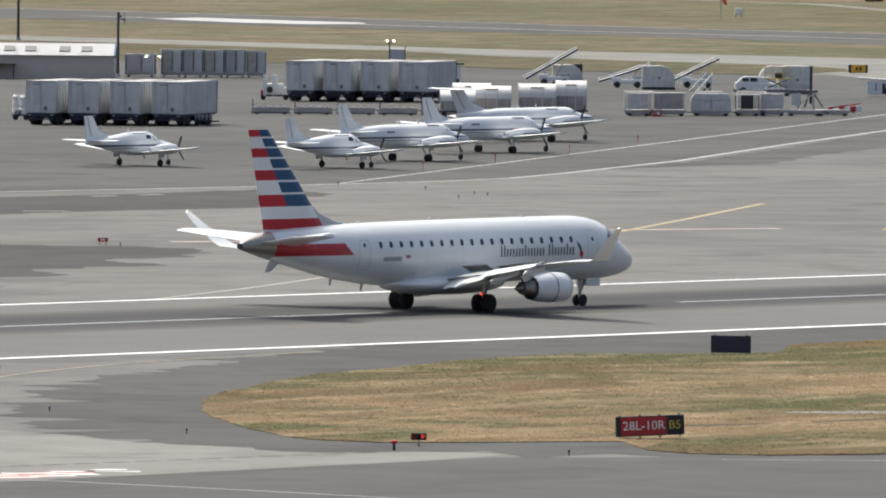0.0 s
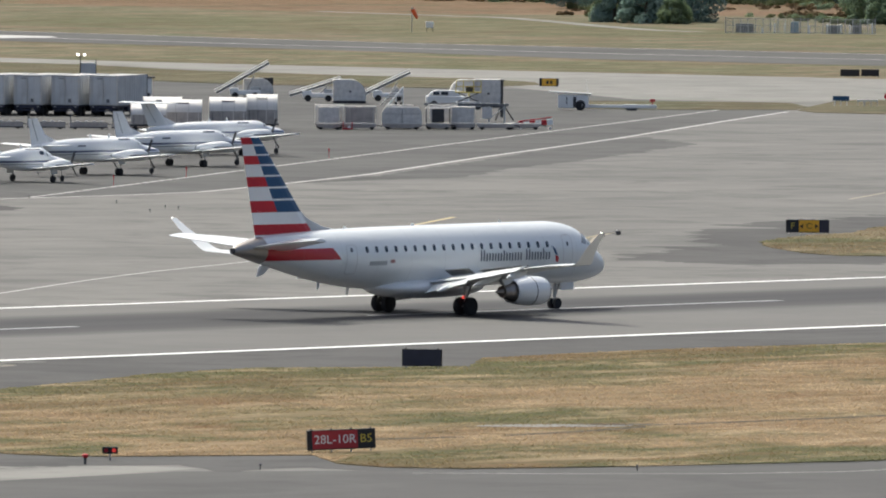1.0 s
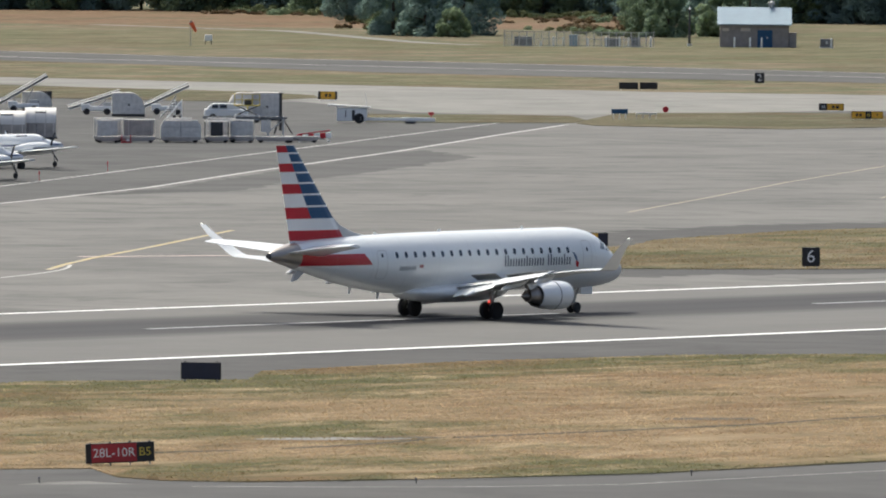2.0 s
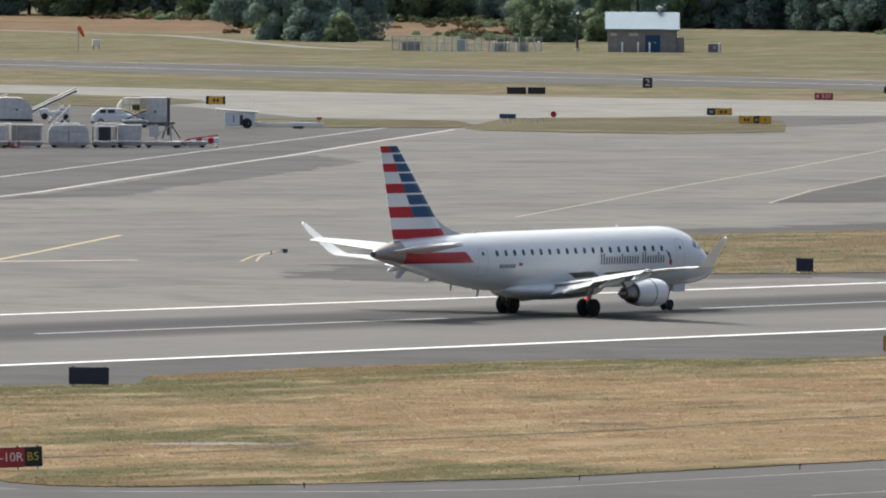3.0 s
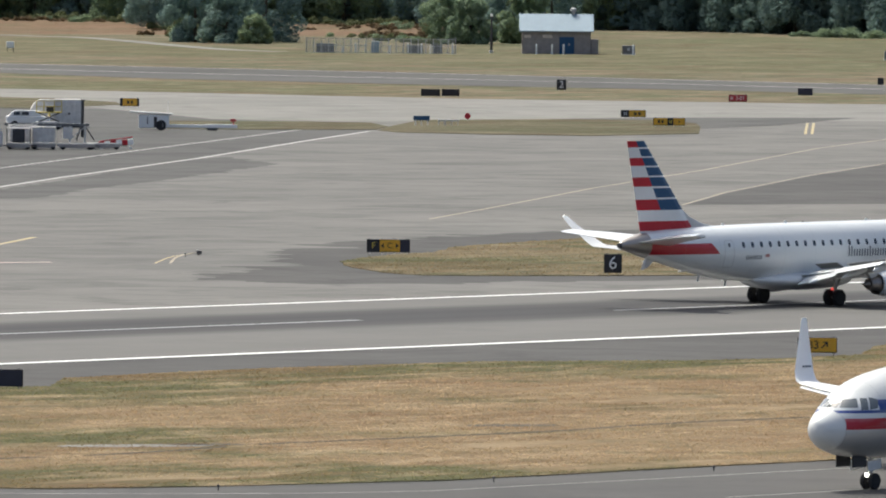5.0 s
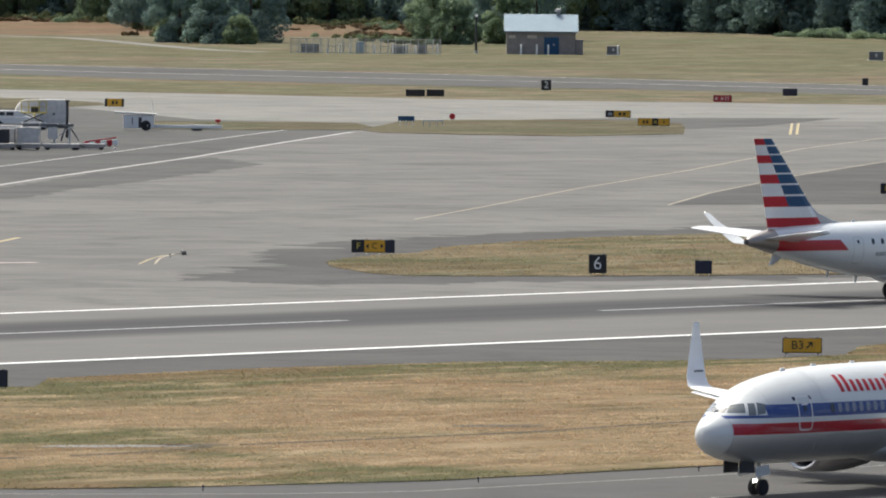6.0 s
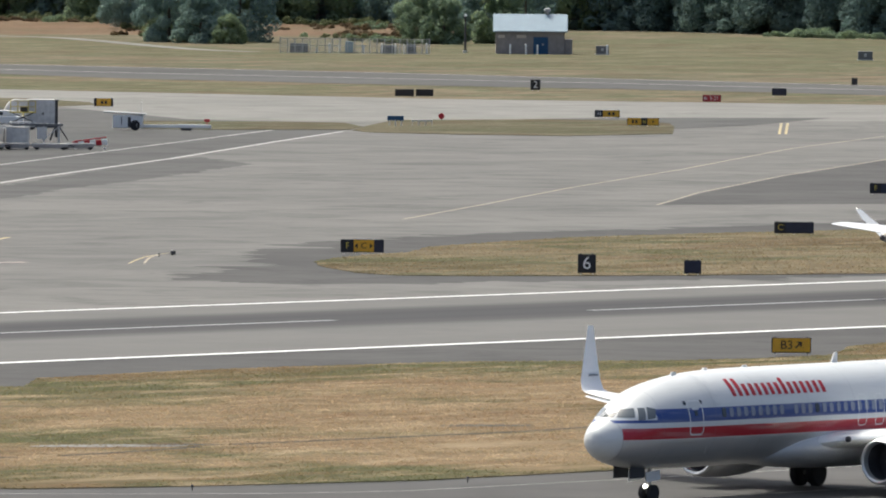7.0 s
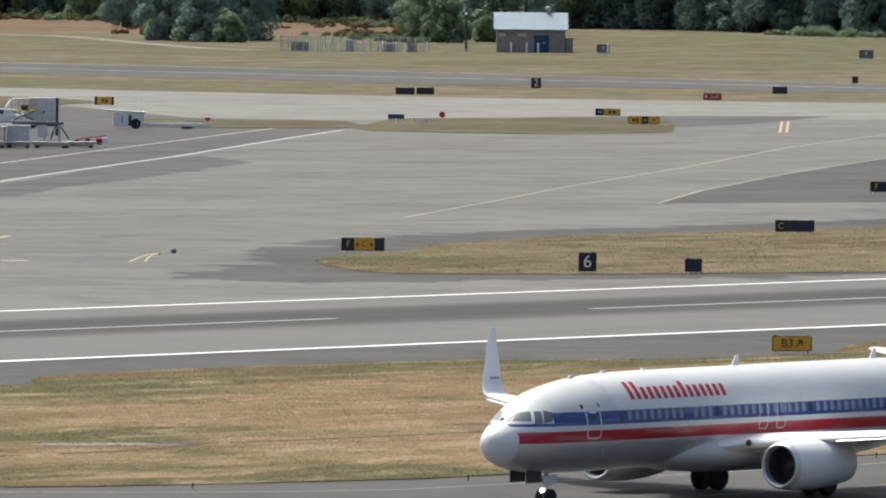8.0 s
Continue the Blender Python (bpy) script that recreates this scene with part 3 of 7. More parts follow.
stripe("apron_dash_line", [(671, 598.6), (697, 612.8), (790.6, 664.6), (943.5, 751.2)], 0.45, 0.014, "worn_white", "broken white line along the parking apron", dash=(2.2, 0.8))
stripe("yellow_lead_line", [(592, 508), (600, 513.5), (610.5, 520.2), (629.9, 531.8), (662.5, 551.7)], 0.45, 0.014, "yellow_line", "yellow taxi lead-in line")
# short worn dashes on the dark strip
for a, b in (((633.0, 587.9), (635.8, 587.9)), ((638.0, 588.0), (640.6, 588.2)), ((606.0, 569.0), (608.8, 567.2))):
    stripe("worn_dash", [a, b], 0.5, 0.012, "worn_white", "short worn white dash on dark asphalt")
# taxi lines
stripe("lead_on_line", [(418, 397.5), (428.5, 403.8), (438.3, 408.1), (446.9, 410.6), (462, 413.2)], 0.22, 0.017, "faded_yellow", "faint yellow lead-on line curving to the runway", curve=True)
stripe("yellow_taxi_line", [(720, 561.8), (753.9, 580.8), (796.7, 605.2), (852.4, 635.4), (924.3, 676), (973.9, 701), (1100, 765)], 0.24, 0.014, "faded_yellow", "long yellow taxi line over the apron")
stripe("wedge_line", [(766, 573), (797, 592), (846, 619.5), (898, 646.5), (1020, 716)], 0.2, 0.014, "faded_yellow", "faded yellow edge of the asphalt wedge")
stripe("lead_off_line", [(470, 448), (486.4, 454.6), (507.7, 464.8), (524, 472.7), (560.1, 492), (581.9, 501.8), (592.6, 507.4), (600, 513)], 0.25, 0.014, "worn_white", "thin pale lead-off line from the runway", curve=True)
for x0, x1, y0, y1 in ((571.3, 579, 523.8, 519.5), (612, 623.7, 522.5, 517.9)):
    stripe("faded_marking", [(x0, y0), (x1, y1)], 0.8, 0.014, "pink_line", "faded red and white apron marking")
for k in range(2):
    stripe("yellow_hold_bar", [(628.2 - k * 1.0, 511.6 - k * 0.7 + k * 1.2), (638.5 - k * 0.4, 519.4 + k * 0.2), (646.5, 524.3)], 0.17, 0.014, "yellow_line" if k else "faded_yellow", "short yellow hold bars on the apron", curve=True)
    stripe("yellow_bar", [(970.0 + k * 0.6, 710.9 - k * 0.35), (1011.0 + k * 0.6, 740.7 - k * 0.35)], 0.26, 0.026, "yellow_line", "pair of yellow taxi bars")
stripe("hold_dash_line", [(355, 350.2), (396, 346.3)], 0.42, 0.013, "joint", "dark dashed line over pale slabs", dash=(1.3, 0.45))
sheet("painted_sign_ground", [(356, 351), (364.5, 345.6), (367, 345.0), (369.2, 344.9), (370.4, 344.0), (369.5, 342.6), (365.6, 342.2), (356, 344)], 0.012, "faded_red", "faded red ground of a painted hold sign", "marking")
for k, (x, y, s) in enumerate(((360.0, 347.4, 4.6), (364.4, 345.2, 2.2), (361.6, 345.5, 3.4), (366.6, 345.3, 2.4), (369.2, 345.0, 2.0), (370.4, 344.2, 1.6), (363.6, 343.8, 2.6), (366.0, 343.2, 2.0), (367.8, 343.9, 2.0), (368.2, 342.9, 1.2), (371.6, 344.9, 1.5), (371.2, 343.4, 1.2))):
    stripe("painted_sign", [(x, y), (x + s * 0.8, y - s * 0.55)], 0.5, 0.017, "white_line", "white bars of a painted hold sign")
stripe("crossing_runway_line", [(1182, 1100), (1176, 1062), (1172, 1040), (1166, 1000), (1163, 940), (1168, 880), (1160, 700)], 0.9, -0.015, "worn_white", "white line of the far runway")
stripe("crossing_runway_edge", [(1236, 1300), (1208, 1085), (1200, 1045), (1192, 1000), (1194, 940), (1188, 857), (1176, 640)], 0.7, -0.015, "worn_white", "white edge of the far runway")
stripe("service_road", [(1385, 1180), (1373, 1145), (1369, 1131.5), (1350, 1107), (1331, 1084.5), (1309, 1057), (1302, 1042)], 3.4, -0.03, "pale_concrete", "pale gravel service road curving over the field", curve=True)


def ditch():
    """A thin dark drain cut along the grass, with bare gravel patches beside it."""
    rng = random.Random(5)
    line = smooth_line([(415, 353.6), (424, 351.3), (432.5, 351.6), (438, 352.6), (447, 352.1), (452, 351.9), (460, 351.6), (472, 352.8), (484, 352.0), (520, 352.2), (600, 352)], 14)
    bm = bmesh.new()
    rows = []
    for x, y in line:
        w = 0.03 + 0.10 * max(0.0, noise.noise((x * 0.35, 0, 0)) + 0.1)
        rows.append([bm.verts.new(p) for p in ((x, y + w, 0.056), (x, y + w * 0.3, 0.07), (x, y - w, 0.08), (x, y - w - 0.1, 0.10), (x, y - w - 0.25, 0.06))])
    for i, (p, q) in enumerate(zip(rows, rows[1:])):
        if noise.noise((i * 0.11, 4.0, 0)) > -0.3:
            for k in range(4):
                bm.faces.new((p[k], p[k + 1], q[k + 1], q[k]))
    tagged(part("drain_edge", bm, "soil"), "thin dark earth drain along the grass", "drain", kind="structure")
    for x, y, a, b in ((434.2, 355.6, 3.0, 0.9), (463.3, 356.4, 1.9, 0.7), (437.5, 354.2, 1.6, 0.6)):
        pts = [(x + a * math.cos(t) * rng.uniform(0.8, 1.15) + b * math.sin(t), y + b * math.sin(t) * rng.uniform(0.8, 1.15) - 0.75 * a * math.cos(t)) for t in (k * math.tau / 18 for k in range(18))]
        sheet("gravel_patch", pts, 0.062, "pale_concrete" if a > 2.5 else "soil", "bare grey gravel patch in the grass", "gravel")


ditch()
# pale patch: white runway paint, with the sun's glint put into its colour
sheet("paint_glint", [(1175.4, 1081), (1188, 1084.8), (1184, 1066.4), (1182.4, 1051.4), (1176.9, 1045.5), (1166, 1045.4), (1166, 1056), (1170.7, 1070.9)], -0.012, "worn_white", "far runway's white paint with its sun glint painted in", "marking")
# ---- aircraft: local x to the nose, y to its left, z up ----
def body_at(st, x):
    """Top, bottom and half width of a fuselage at x; st runs from the nose back."""
    st = st if st[0][0] < st[-1][0] else st[::-1]
    xs = [s[0] for s in st]
    return [float(np.interp(x, xs, [s[i] for s in st])) for i in (1, 2, 3)]


def body_side(st, x, z, side, proud=0.0):
    """The point of the hull at x and z on one side (side -1: its right)."""
    top, bot, hw = body_at(st, x)
    zc, hh = (top + bot) / 2, (top - bot) / 2
    k = max(-0.999, min(0.999, (z - zc) / hh))
    c = math.sqrt(1 - k * k)
    nrm = Vector((0, side * c / hw, k / hh)).normalized()
    return Vector((x, side * hw * c, z)) + nrm * proud


def smoothed(st, fine=4):
    """Stations with more between them."""
    return smooth_line([Vector(s) for s in st], fine)


def body_mesh(st, seg=40):
    """A hull through oval rings."""
    rings = []
    for x, top, bot, hw in st:
        zc, hh = (top + bot) / 2, (top - bot) / 2
        rings.append([(x, hw * math.sin(a), zc + hh * math.cos(a)) for a in (k * math.tau / seg for k in range(seg))])
    return skin(bmesh.new(), rings)


def on_body(st, outline, side, proud, thick=0.012):
    """A thin plate with an (x, z) outline that hugs the hull."""
    bm = bmesh.new()
    lo = [bm.verts.new(body_side(st, x, z, side, proud - thick)) for x, z in outline]
    hi = [bm.verts.new(body_side(st, x, z, side, proud)) for x, z in outline]
    n = len(outline)
    bm.faces.new(hi)
    for k in range(n):
        bm.faces.new((lo[k], lo[(k + 1) % n], hi[(k + 1) % n], hi[k]))
    return bm


def dense(outline, step=0.08):
    """The outline with points no further apart than step."""
    out = []
    for a, b in zip(outline, outline[1:] + outline[:1]):
        n = max(1, int(math.dist(a, b) / step))
        out += [(a[0] + (b[0] - a[0]) * k / n, a[1] + (b[1] - a[1]) * k / n) for k in range(n)]
    return out


def pane_on_body(st, q, side, proud, n=6):
    """A four-cornered pane that follows the hull."""
    bm = bmesh.new()
    rows = []
    for i in range(n + 1):
        u = i / n
        a, b = Vector(q[0]).lerp(Vector(q[3]), u), Vector(q[1]).lerp(Vector(q[2]), u)
        rows.append([bm.verts.new(body_side(st, *a.lerp(b, k / n), side, proud)) for k in range(n + 1)])
    for p, r in zip(rows, rows[1:]):
        for k in range(n):
            bm.faces.new((p[k], p[k + 1], r[k + 1], r[k]))
    return bm


def flap_mesh(secs, angle):
    """A drooped flap: sections (leading x, y, z, chord) turned down by an angle."""
    c, s = math.cos(radians(angle)), math.sin(radians(angle))
    return skin(bmesh.new(), [[(lx - (u * c - t * s) * ch, y, z - (u * s - t * c) * ch) for u, t in FOIL] for lx, y, z, ch in secs])


def ring_on_body(st, w, h, r, at, side, line=0.06):
    """A door's seam: a thin rounded frame on the hull."""
    bm = bmesh.new()
    o, i = rounded(w, h, r, 5, at), rounded(w - 2 * line, h - 2 * line, max(r - line, 0.02), 5, at)
    o, i = dense(o), dense(i)
    m = min(len(o), len(i))
    o, i = [o[int(k * len(o) / m)] for k in range(m)], [i[int(k * len(i) / m)] for k in range(m)]
    vo = [bm.verts.new(body_side(st, x, z, side, 0.014)) for x, z in o]
    vi = [bm.verts.new(body_side(st, x, z, side, 0.014)) for x, z in i]
    n = len(o)
    for k in range(n):
        bm.faces.new((vo[k], vo[(k + 1) % n], vi[(k + 1) % n], vi[k]))
    return bm


FOIL = [(0.0, 0.0), (0.02, 0.022), (0.08, 0.044), (0.22, 0.062), (0.40, 0.060), (0.65, 0.036), (1.0, 0.004),
        (0.98, -0.004), (0.65, -0.020), (0.40, -0.036), (0.22, -0.042), (0.08, -0.032), (0.02, -0.016)]


def wing_mesh(secs, thick=1.0, upright=False):
    """Skins wing sections: (leading x, span y, z, chord). upright: the foil stands for fins and winglets."""
    rings = []
    for lx, y, z, chord in secs:
        if upright:
            rings.append([(lx - u * chord, y + t * chord * thick, z) for u, t in FOIL])
        else:
            rings.append([(lx - u * chord, y, z + t * chord * thick) for u, t in FOIL])
    return skin(bmesh.new(), rings)


def wheel(parent, at, r, w, name="wheel"):
    wh = part(name, lathe(bmesh.new(), [(-w / 2, r * 0.62), (-w / 2, r * 0.88), (-w * 0.34, r), (w * 0.34, r), (w / 2, r * 0.88), (w / 2, r * 0.62)], pose(*at, 0, 0, 90), 24), "tyre", parent, "black aircraft tyre", True)
    part("hub", lathe(bmesh.new(), [(-w * 0.42, r * 0.3), (-w * 0.46, r * 0.62), (w * 0.46, r * 0.62), (w * 0.42, r * 0.3)], pose(*at, 0, 0, 90), 18), "metal", wh, "metal wheel hub", True)
    return wh


def bars_on_body(name, st, x0, x1, z, rows, side, parent, material, stroke=0.5):
    """Plain upright bars where a name is painted: (height, slots), a slot being one bar and its gap; height 0 leaves a space."""
    step = (x1 - x0) / sum(k for h, k in rows)
    x = x0
    for h, slots in rows:
        for k in range(int(slots + 0.5) if h else 0):
            a, b = x + step * (k + 0.45 - stroke / 2), x + step * (k + 0.45 + stroke / 2)
            part(name, pane_on_body(st, [(a, z), (b, z), (b, z + h), (a, z + h)], side, 0.014), material, parent)
        x += step * slots


NAME = [(1.45, 2), (1, 3), (1, 2), (1, 1), (1.35, 1), (1, 2), (1, 2), (1, 2)]


def silver_hull():
    """Silver paint with the red tail band and pale belly line."""
    n = Nodes("regional jet paint")
    p = n.split(n.coords("Object"))
    v = n.coords("Object")
    big, fine = n.noise(v, 0.5, 3), n.noise(v, 6, 4, 0.65)
    base = n.mix(n.math("ADD", n.math("MULTIPLY", big, 0.6), n.math("MULTIPLY", fine, 0.3)), (0.75, 0.775, 0.77), (0.82, 0.84, 0.835))
    edge = n.math("MULTIPLY_ADD", p[2], -1.0, -5.55)
    red = n.math("MULTIPLY", n.band(p[2], 3.22, 3.86), n.math("MULTIPLY", n.math("LESS_THAN", p[0], edge), n.math("GREATER_THAN", p[0], -14.2)))
    col = n.mix(red, base, (0.47, 0.006, 0.02))
    metal = n.math("LESS_THAN", p[0], -14.2)
    col = n.mix(metal, col, (0.36, 0.33, 0.30))
    seams = n.math("LESS_THAN", n.math("FRACT", n.math("DIVIDE", p[0], 2.9)), 0.006)
    col = n.mix(n.math("MULTIPLY", seams, 0.35), col, (0.25, 0.26, 0.27))
    return n.done(col, n.math("MULTIPLY_ADD", fine, 0.15, 0.26), n.math("MULTIPLY_ADD", metal, 0.5, 0.08), 0.5)


def striped_hull():
    """Bare polished metal with blue and red side stripes under a white crown."""
    n = Nodes("airliner polished hull")
    p = n.split(n.coords("Object"))
    v = n.coords("Object")
    big, fine = n.noise(v, 0.6, 3), n.noise(v, 7, 4, 0.65)
    aft = n.math("MULTIPLY", p[0], -1.0)
    white = n.math("GREATER_THAN", p[2], 2.62)
    nosecone = n.math("LESS_THAN", n.math("ADD", aft, n.math("MULTIPLY", n.math("SUBTRACT", p[2], 2.6), -0.10)), 1.25)
    metal = n.math("SUBTRACT", 1.0, n.math("MAXIMUM", white, nosecone))
    bare = n.mix(big, (0.60, 0.61, 0.61), (0.74, 0.745, 0.74))
    col = n.mix(metal, n.mix(fine, (0.71, 0.725, 0.715), (0.76, 0.77, 0.76)), bare)
    wear = n.math("MULTIPLY_ADD", n.math("SUBTRACT", n.noise(v, 1.1, 4, 0.6), 0.5), 2.2, aft)
    panel = n.math("MULTIPLY", n.ramp(n.math("DIVIDE", wear, 10.0), [(0.24, 0.0), (0.32, 0.75), (0.58, 0.5), (0.66, 1.0), (0.70, 0.0)]), n.math("GREATER_THAN", p[2], 3.93))
    col = n.mix(n.math("MULTIPLY", panel, 0.42), col, (0.46, 0.48, 0.49))
    col = n.mix(n.math("MAXIMUM", n.math("MULTIPLY", n.band(p[2], 3.45, 3.91), n.math("GREATER_THAN", aft, 3.0)), n.math("MULTIPLY", n.band(p[2], 3.35, 3.47), n.math("GREATER_THAN", aft, 1.2))), col, (0.02, 0.058, 0.25))
    col = n.mix(n.math("MULTIPLY", n.band(p[2], 2.66, 3.13), n.math("SUBTRACT", 1.0, nosecone)), col, (0.48, 0.008, 0.025))
    seams = n.math("MAXIMUM", n.math("LESS_THAN", n.math("FRACT", n.math("DIVIDE", p[0], 3.3)), 0.008), n.band(aft, 1.24, 1.29))
    streak = n.ramp(n.noise(n.coords("Object", (0.25, 1.0, 3.0)), 1.0, 5, 0.6), [(0.5, 0.0), (0.72, 0.35)])
    col = n.mix(streak, col, (0.5, 0.51, 0.5))
    col = n.mix(n.math("MULTIPLY", seams, 0.25), col, (0.25, 0.26, 0.27))
    return n.done(col, n.math("MULTIPLY_ADD", fine, 0.12, n.math("MULTIPLY_ADD", metal, 0.06, 0.27)), n.math("MULTIPLY", metal, 0.6), 0.2)


M["jet_hull"] = silver_hull()
M["liner_hull"] = striped_hull()


def engine(parent, at, length, r, core, material, label, pylon_top, scale_back=0.0):
    """A turbofan pod, its mouth forward: cowl (lip, fan, spinner), core with plug, pylon."""
    x, y, z = at
    e = part("engine", lathe(bmesh.new(), [(x - length, r * 0.80), (x - length * 0.75, r * 0.95), (x - length * 0.45, r * 1.03), (x - length * 0.15, r), (x - length * 0.03, r * 0.93), (x, r * 0.86)], Matrix.Translation((0, y, z)), 36, True), material, parent, label, True)
    if material == "silver":
        part("cowl_seam", lathe(bmesh.new(), [(x - length * 0.47, r * 1.0), (x - length * 0.47, r * 1.035), (x - length * 0.49, r * 1.035), (x - length * 0.49, r * 1.0)], Matrix.Translation((0, y, z)), 36, True), "duct", e, "dark cowl joint")
    part("lip", lathe(bmesh.new(), [(x - length * 0.05, r * 0.965), (x - length * 0.015, r * 0.925), (x + 0.015, r * 0.85), (x - 0.03, r * 0.77), (x - length * 0.07, r * 0.755)], Matrix.Translation((0, y, z)), 36, True), "lip" if material == "white" else "bare", e, "bright metal intake lip", True)
    part("intake", lathe(bmesh.new(), [(x - length * 0.065, r * 0.757), (x - length * 0.15, r * 0.77), (x - length * 0.28, r * 0.79)], Matrix.Translation((0, y, z)), 36, True), "duct", e, "dark intake duct", True)
    part("fan", lathe(bmesh.new(), [(x - length * 0.27, 0.01), (x - length * 0.27, r * 0.79)], Matrix.Translation((0, y, z)), 36, True), "dark", e, "dark fan disc")
    part("spinner", lathe(bmesh.new(), [(x - length * 0.26, r * 0.26), (x - length * 0.19, r * 0.18), (x - length * 0.12, 0.02)], Matrix.Translation((0, y, z)), 16), "metal", e, "", True)
    part("nozzle", lathe(bmesh.new(), [(x - length - core, r * 0.42), (x - length - core * 0.3, r * 0.56), (x - length + 0.1, r * 0.70), (x - length * 0.8, r * 0.72)], Matrix.Translation((0, y, z)), 28), "exhaust", e, "dark heat-stained exhaust nozzle", True)
    part("plug", lathe(bmesh.new(), [(x - length - core * 1.75, 0.03), (x - length - core * 1.2, r * 0.22), (x - length - core * 0.9, r * 0.3)], Matrix.Translation((0, y, z)), 18), "exhaust", e, "", True)
    part("pylon", prism(bmesh.new(), [(x - length * 0.35, z + r * 0.85), (x - length * 0.6, pylon_top + 0.1), (x - length - 1.1, pylon_top), (x - length - 0.6, z + r * 0.4)], y - 0.13, y + 0.13, "y"), material, e)
    return e


def gear(parent, x, y, leg_top, r, w, gap, door=None, name="landing_gear"):
    g = part(name, tubes(((x, y, leg_top), (x, y, r), 0.10), ((x, y - gap / 2, r), (x, y + gap / 2, r), 0.07), ((x + 0.5, y, leg_top), (x, y, r + 0.25), 0.05)), "metal", parent, "grey metal landing gear leg")
    for s in (-1, 1):
        wheel(g, (x, y + s * gap / 2, r), r, w)
    if door:
        part("gear_door", boxes(((door[0], 0.05, door[1]), (x + door[2], y + door[3], door[4]))), "silver", g)
    return g


def regional_jet():
    """Silver twin-jet with a striped tail; origin on the ground between the main wheels."""
    J = thing("regional_jet", "silver regional jet with red and blue striped tail on runway", "airplane")
    st = [(15.78, 2.42, 2.34, 0.03), (15.66, 2.72, 2.08, 0.34), (15.35, 3.02, 1.88, 0.62), (14.8, 3.36, 1.70, 0.88), (14.0, 3.86, 1.56, 1.12), (13.1, 4.42, 1.48, 1.31), (12.2, 4.74, 1.44, 1.42), (10.8, 4.93, 1.43, 1.49), (9.0, 4.96, 1.45, 1.505),
          (4.0, 4.95, 1.46, 1.505), (0.0, 4.93, 1.46, 1.505), (-4.5, 4.90, 1.48, 1.505), (-6.5, 4.87, 1.58, 1.49), (-8.5, 4.83, 1.83, 1.42), (-10.5, 4.78, 2.20, 1.26), (-12.5, 4.70, 2.66, 1.00), (-14.2, 4.55, 3.06, 0.72), (-15.4, 4.30, 3.36, 0.46), (-16.15, 4.06, 3.56, 0.25), (-16.3, 3.98, 3.62, 0.18)]
    st = smoothed([(x if x < 10 else 10 + (x - 10) * 0.945, *r) for x, *r in st])
    hull = part("fuselage", body_mesh(st, 48), "jet_hull", J, "silver painted fuselage with red tail band", True)
    part("exhaust_pipe", lathe(bmesh.new(), [(-16.42, 0.15), (-16.2, 0.19)], Matrix.Translation((0, 0, 3.8)), 16), "dark", hull, "dark auxiliary exhaust")
    fairing = [(4.6, 1.75, 1.30, 0.5), (3.6, 1.95, 1.05, 1.25), (2.2, 2.05, 0.90, 1.62), (0, 2.1, 0.86, 1.68), (-2.2, 2.05, 0.92, 1.55), (-3.8, 1.95, 1.1, 1.15), (-4.9, 1.8, 1.4, 0.5)]
    part("belly_fairing", body_mesh(smoothed(fairing), 32), "silver", J, "", True)
    # tail: fin cut into its painted bands
    bands = [(4.45, 4.63, 0), (4.63, 5.20, 1), (5.20, 5.86, 0), (5.86, 6.50, 2), (6.50, 6.60, 0), (6.60, 7.17, 3), (7.17, 7.27, 0), (7.27, 7.82, 2), (7.82, 7.91, 0), (7.91, 8.41, 3), (8.41, 8.50, 0), (8.50, 8.98, 2), (8.98, 9.06, 0), (9.06, 9.51, 3), (9.51, 9.60, 0), (9.60, 9.98, 2)]
    rear = lambda z: -14.45 - (z - 4.45) * 0.236
    front = lambda z: -9.45 - (z - 4.45) * 0.862
    fin = bmesh.new()
    for z0, z1, kind in bands:
        for u0, u1, which in ((0.0, 0.52, "f"), (0.52, 1.0, "r")):
            rings = []
            for z in (z0, z1):
                L, R = front(z), rear(z)
                us = [u0 + (u1 - u0) * q / 4 for q in range(5)]
                ch = L - R
                th = lambda u: ch * 0.42 * (0.2969 * math.sqrt(u) - 0.126 * u - 0.3516 * u * u + 0.2843 * u ** 3 - 0.1015 * u ** 4) + 0.004
                rings.append([(L - ch * u, th(u), z) for u in us] + [(L - ch * u, -th(u), z) for u in us[::-1]])
            f0 = len(fin.faces)
            skin(fin, rings)
            fin.faces.ensure_lookup_table()
            m = {0: 0, 1: 1, 2: 2 if which == "f" else 1, 3: 2 if which == "f" else 0}[kind]
            for f in fin.faces[f0:]:
                f.material_index = m
    bmesh.ops.remove_doubles(fin, verts=fin.verts, dist=0.0005)
    fn = part("tail_fin", fin, ["silver", "red", "blue"], J, "tail fin with red, pale and blue stripes")
    part("fin_fillet", wing_mesh([(-7.2, 0, 4.72, 3.4), (-8.8, 0, 5.0, 2.0), (-10.0, 0, 5.42, 1.0), (-10.8, 0, 5.95, 0.5)], 0.35, True), "wing", fn, "grey fin fillet")
    for s in (-1, 1):
        trim = wing_mesh([(-12.0, s * 0.45, 3.95, 3.1), (-13.4, s * 3.0, 4.25, 2.3), (-14.4, s * 5.0, 4.45, 1.4), (-14.7, s * 5.2, 4.47, 1.0)], 1.8)
        bmesh.ops.transform(trim, matrix=pose(-14.0, 0, 4.1, 0, 0.8, 0) @ pose(14.0, 0, -4.1), verts=trim.verts)
        part("tailplane", trim, "silver", J, "grey swept tailplane", True)
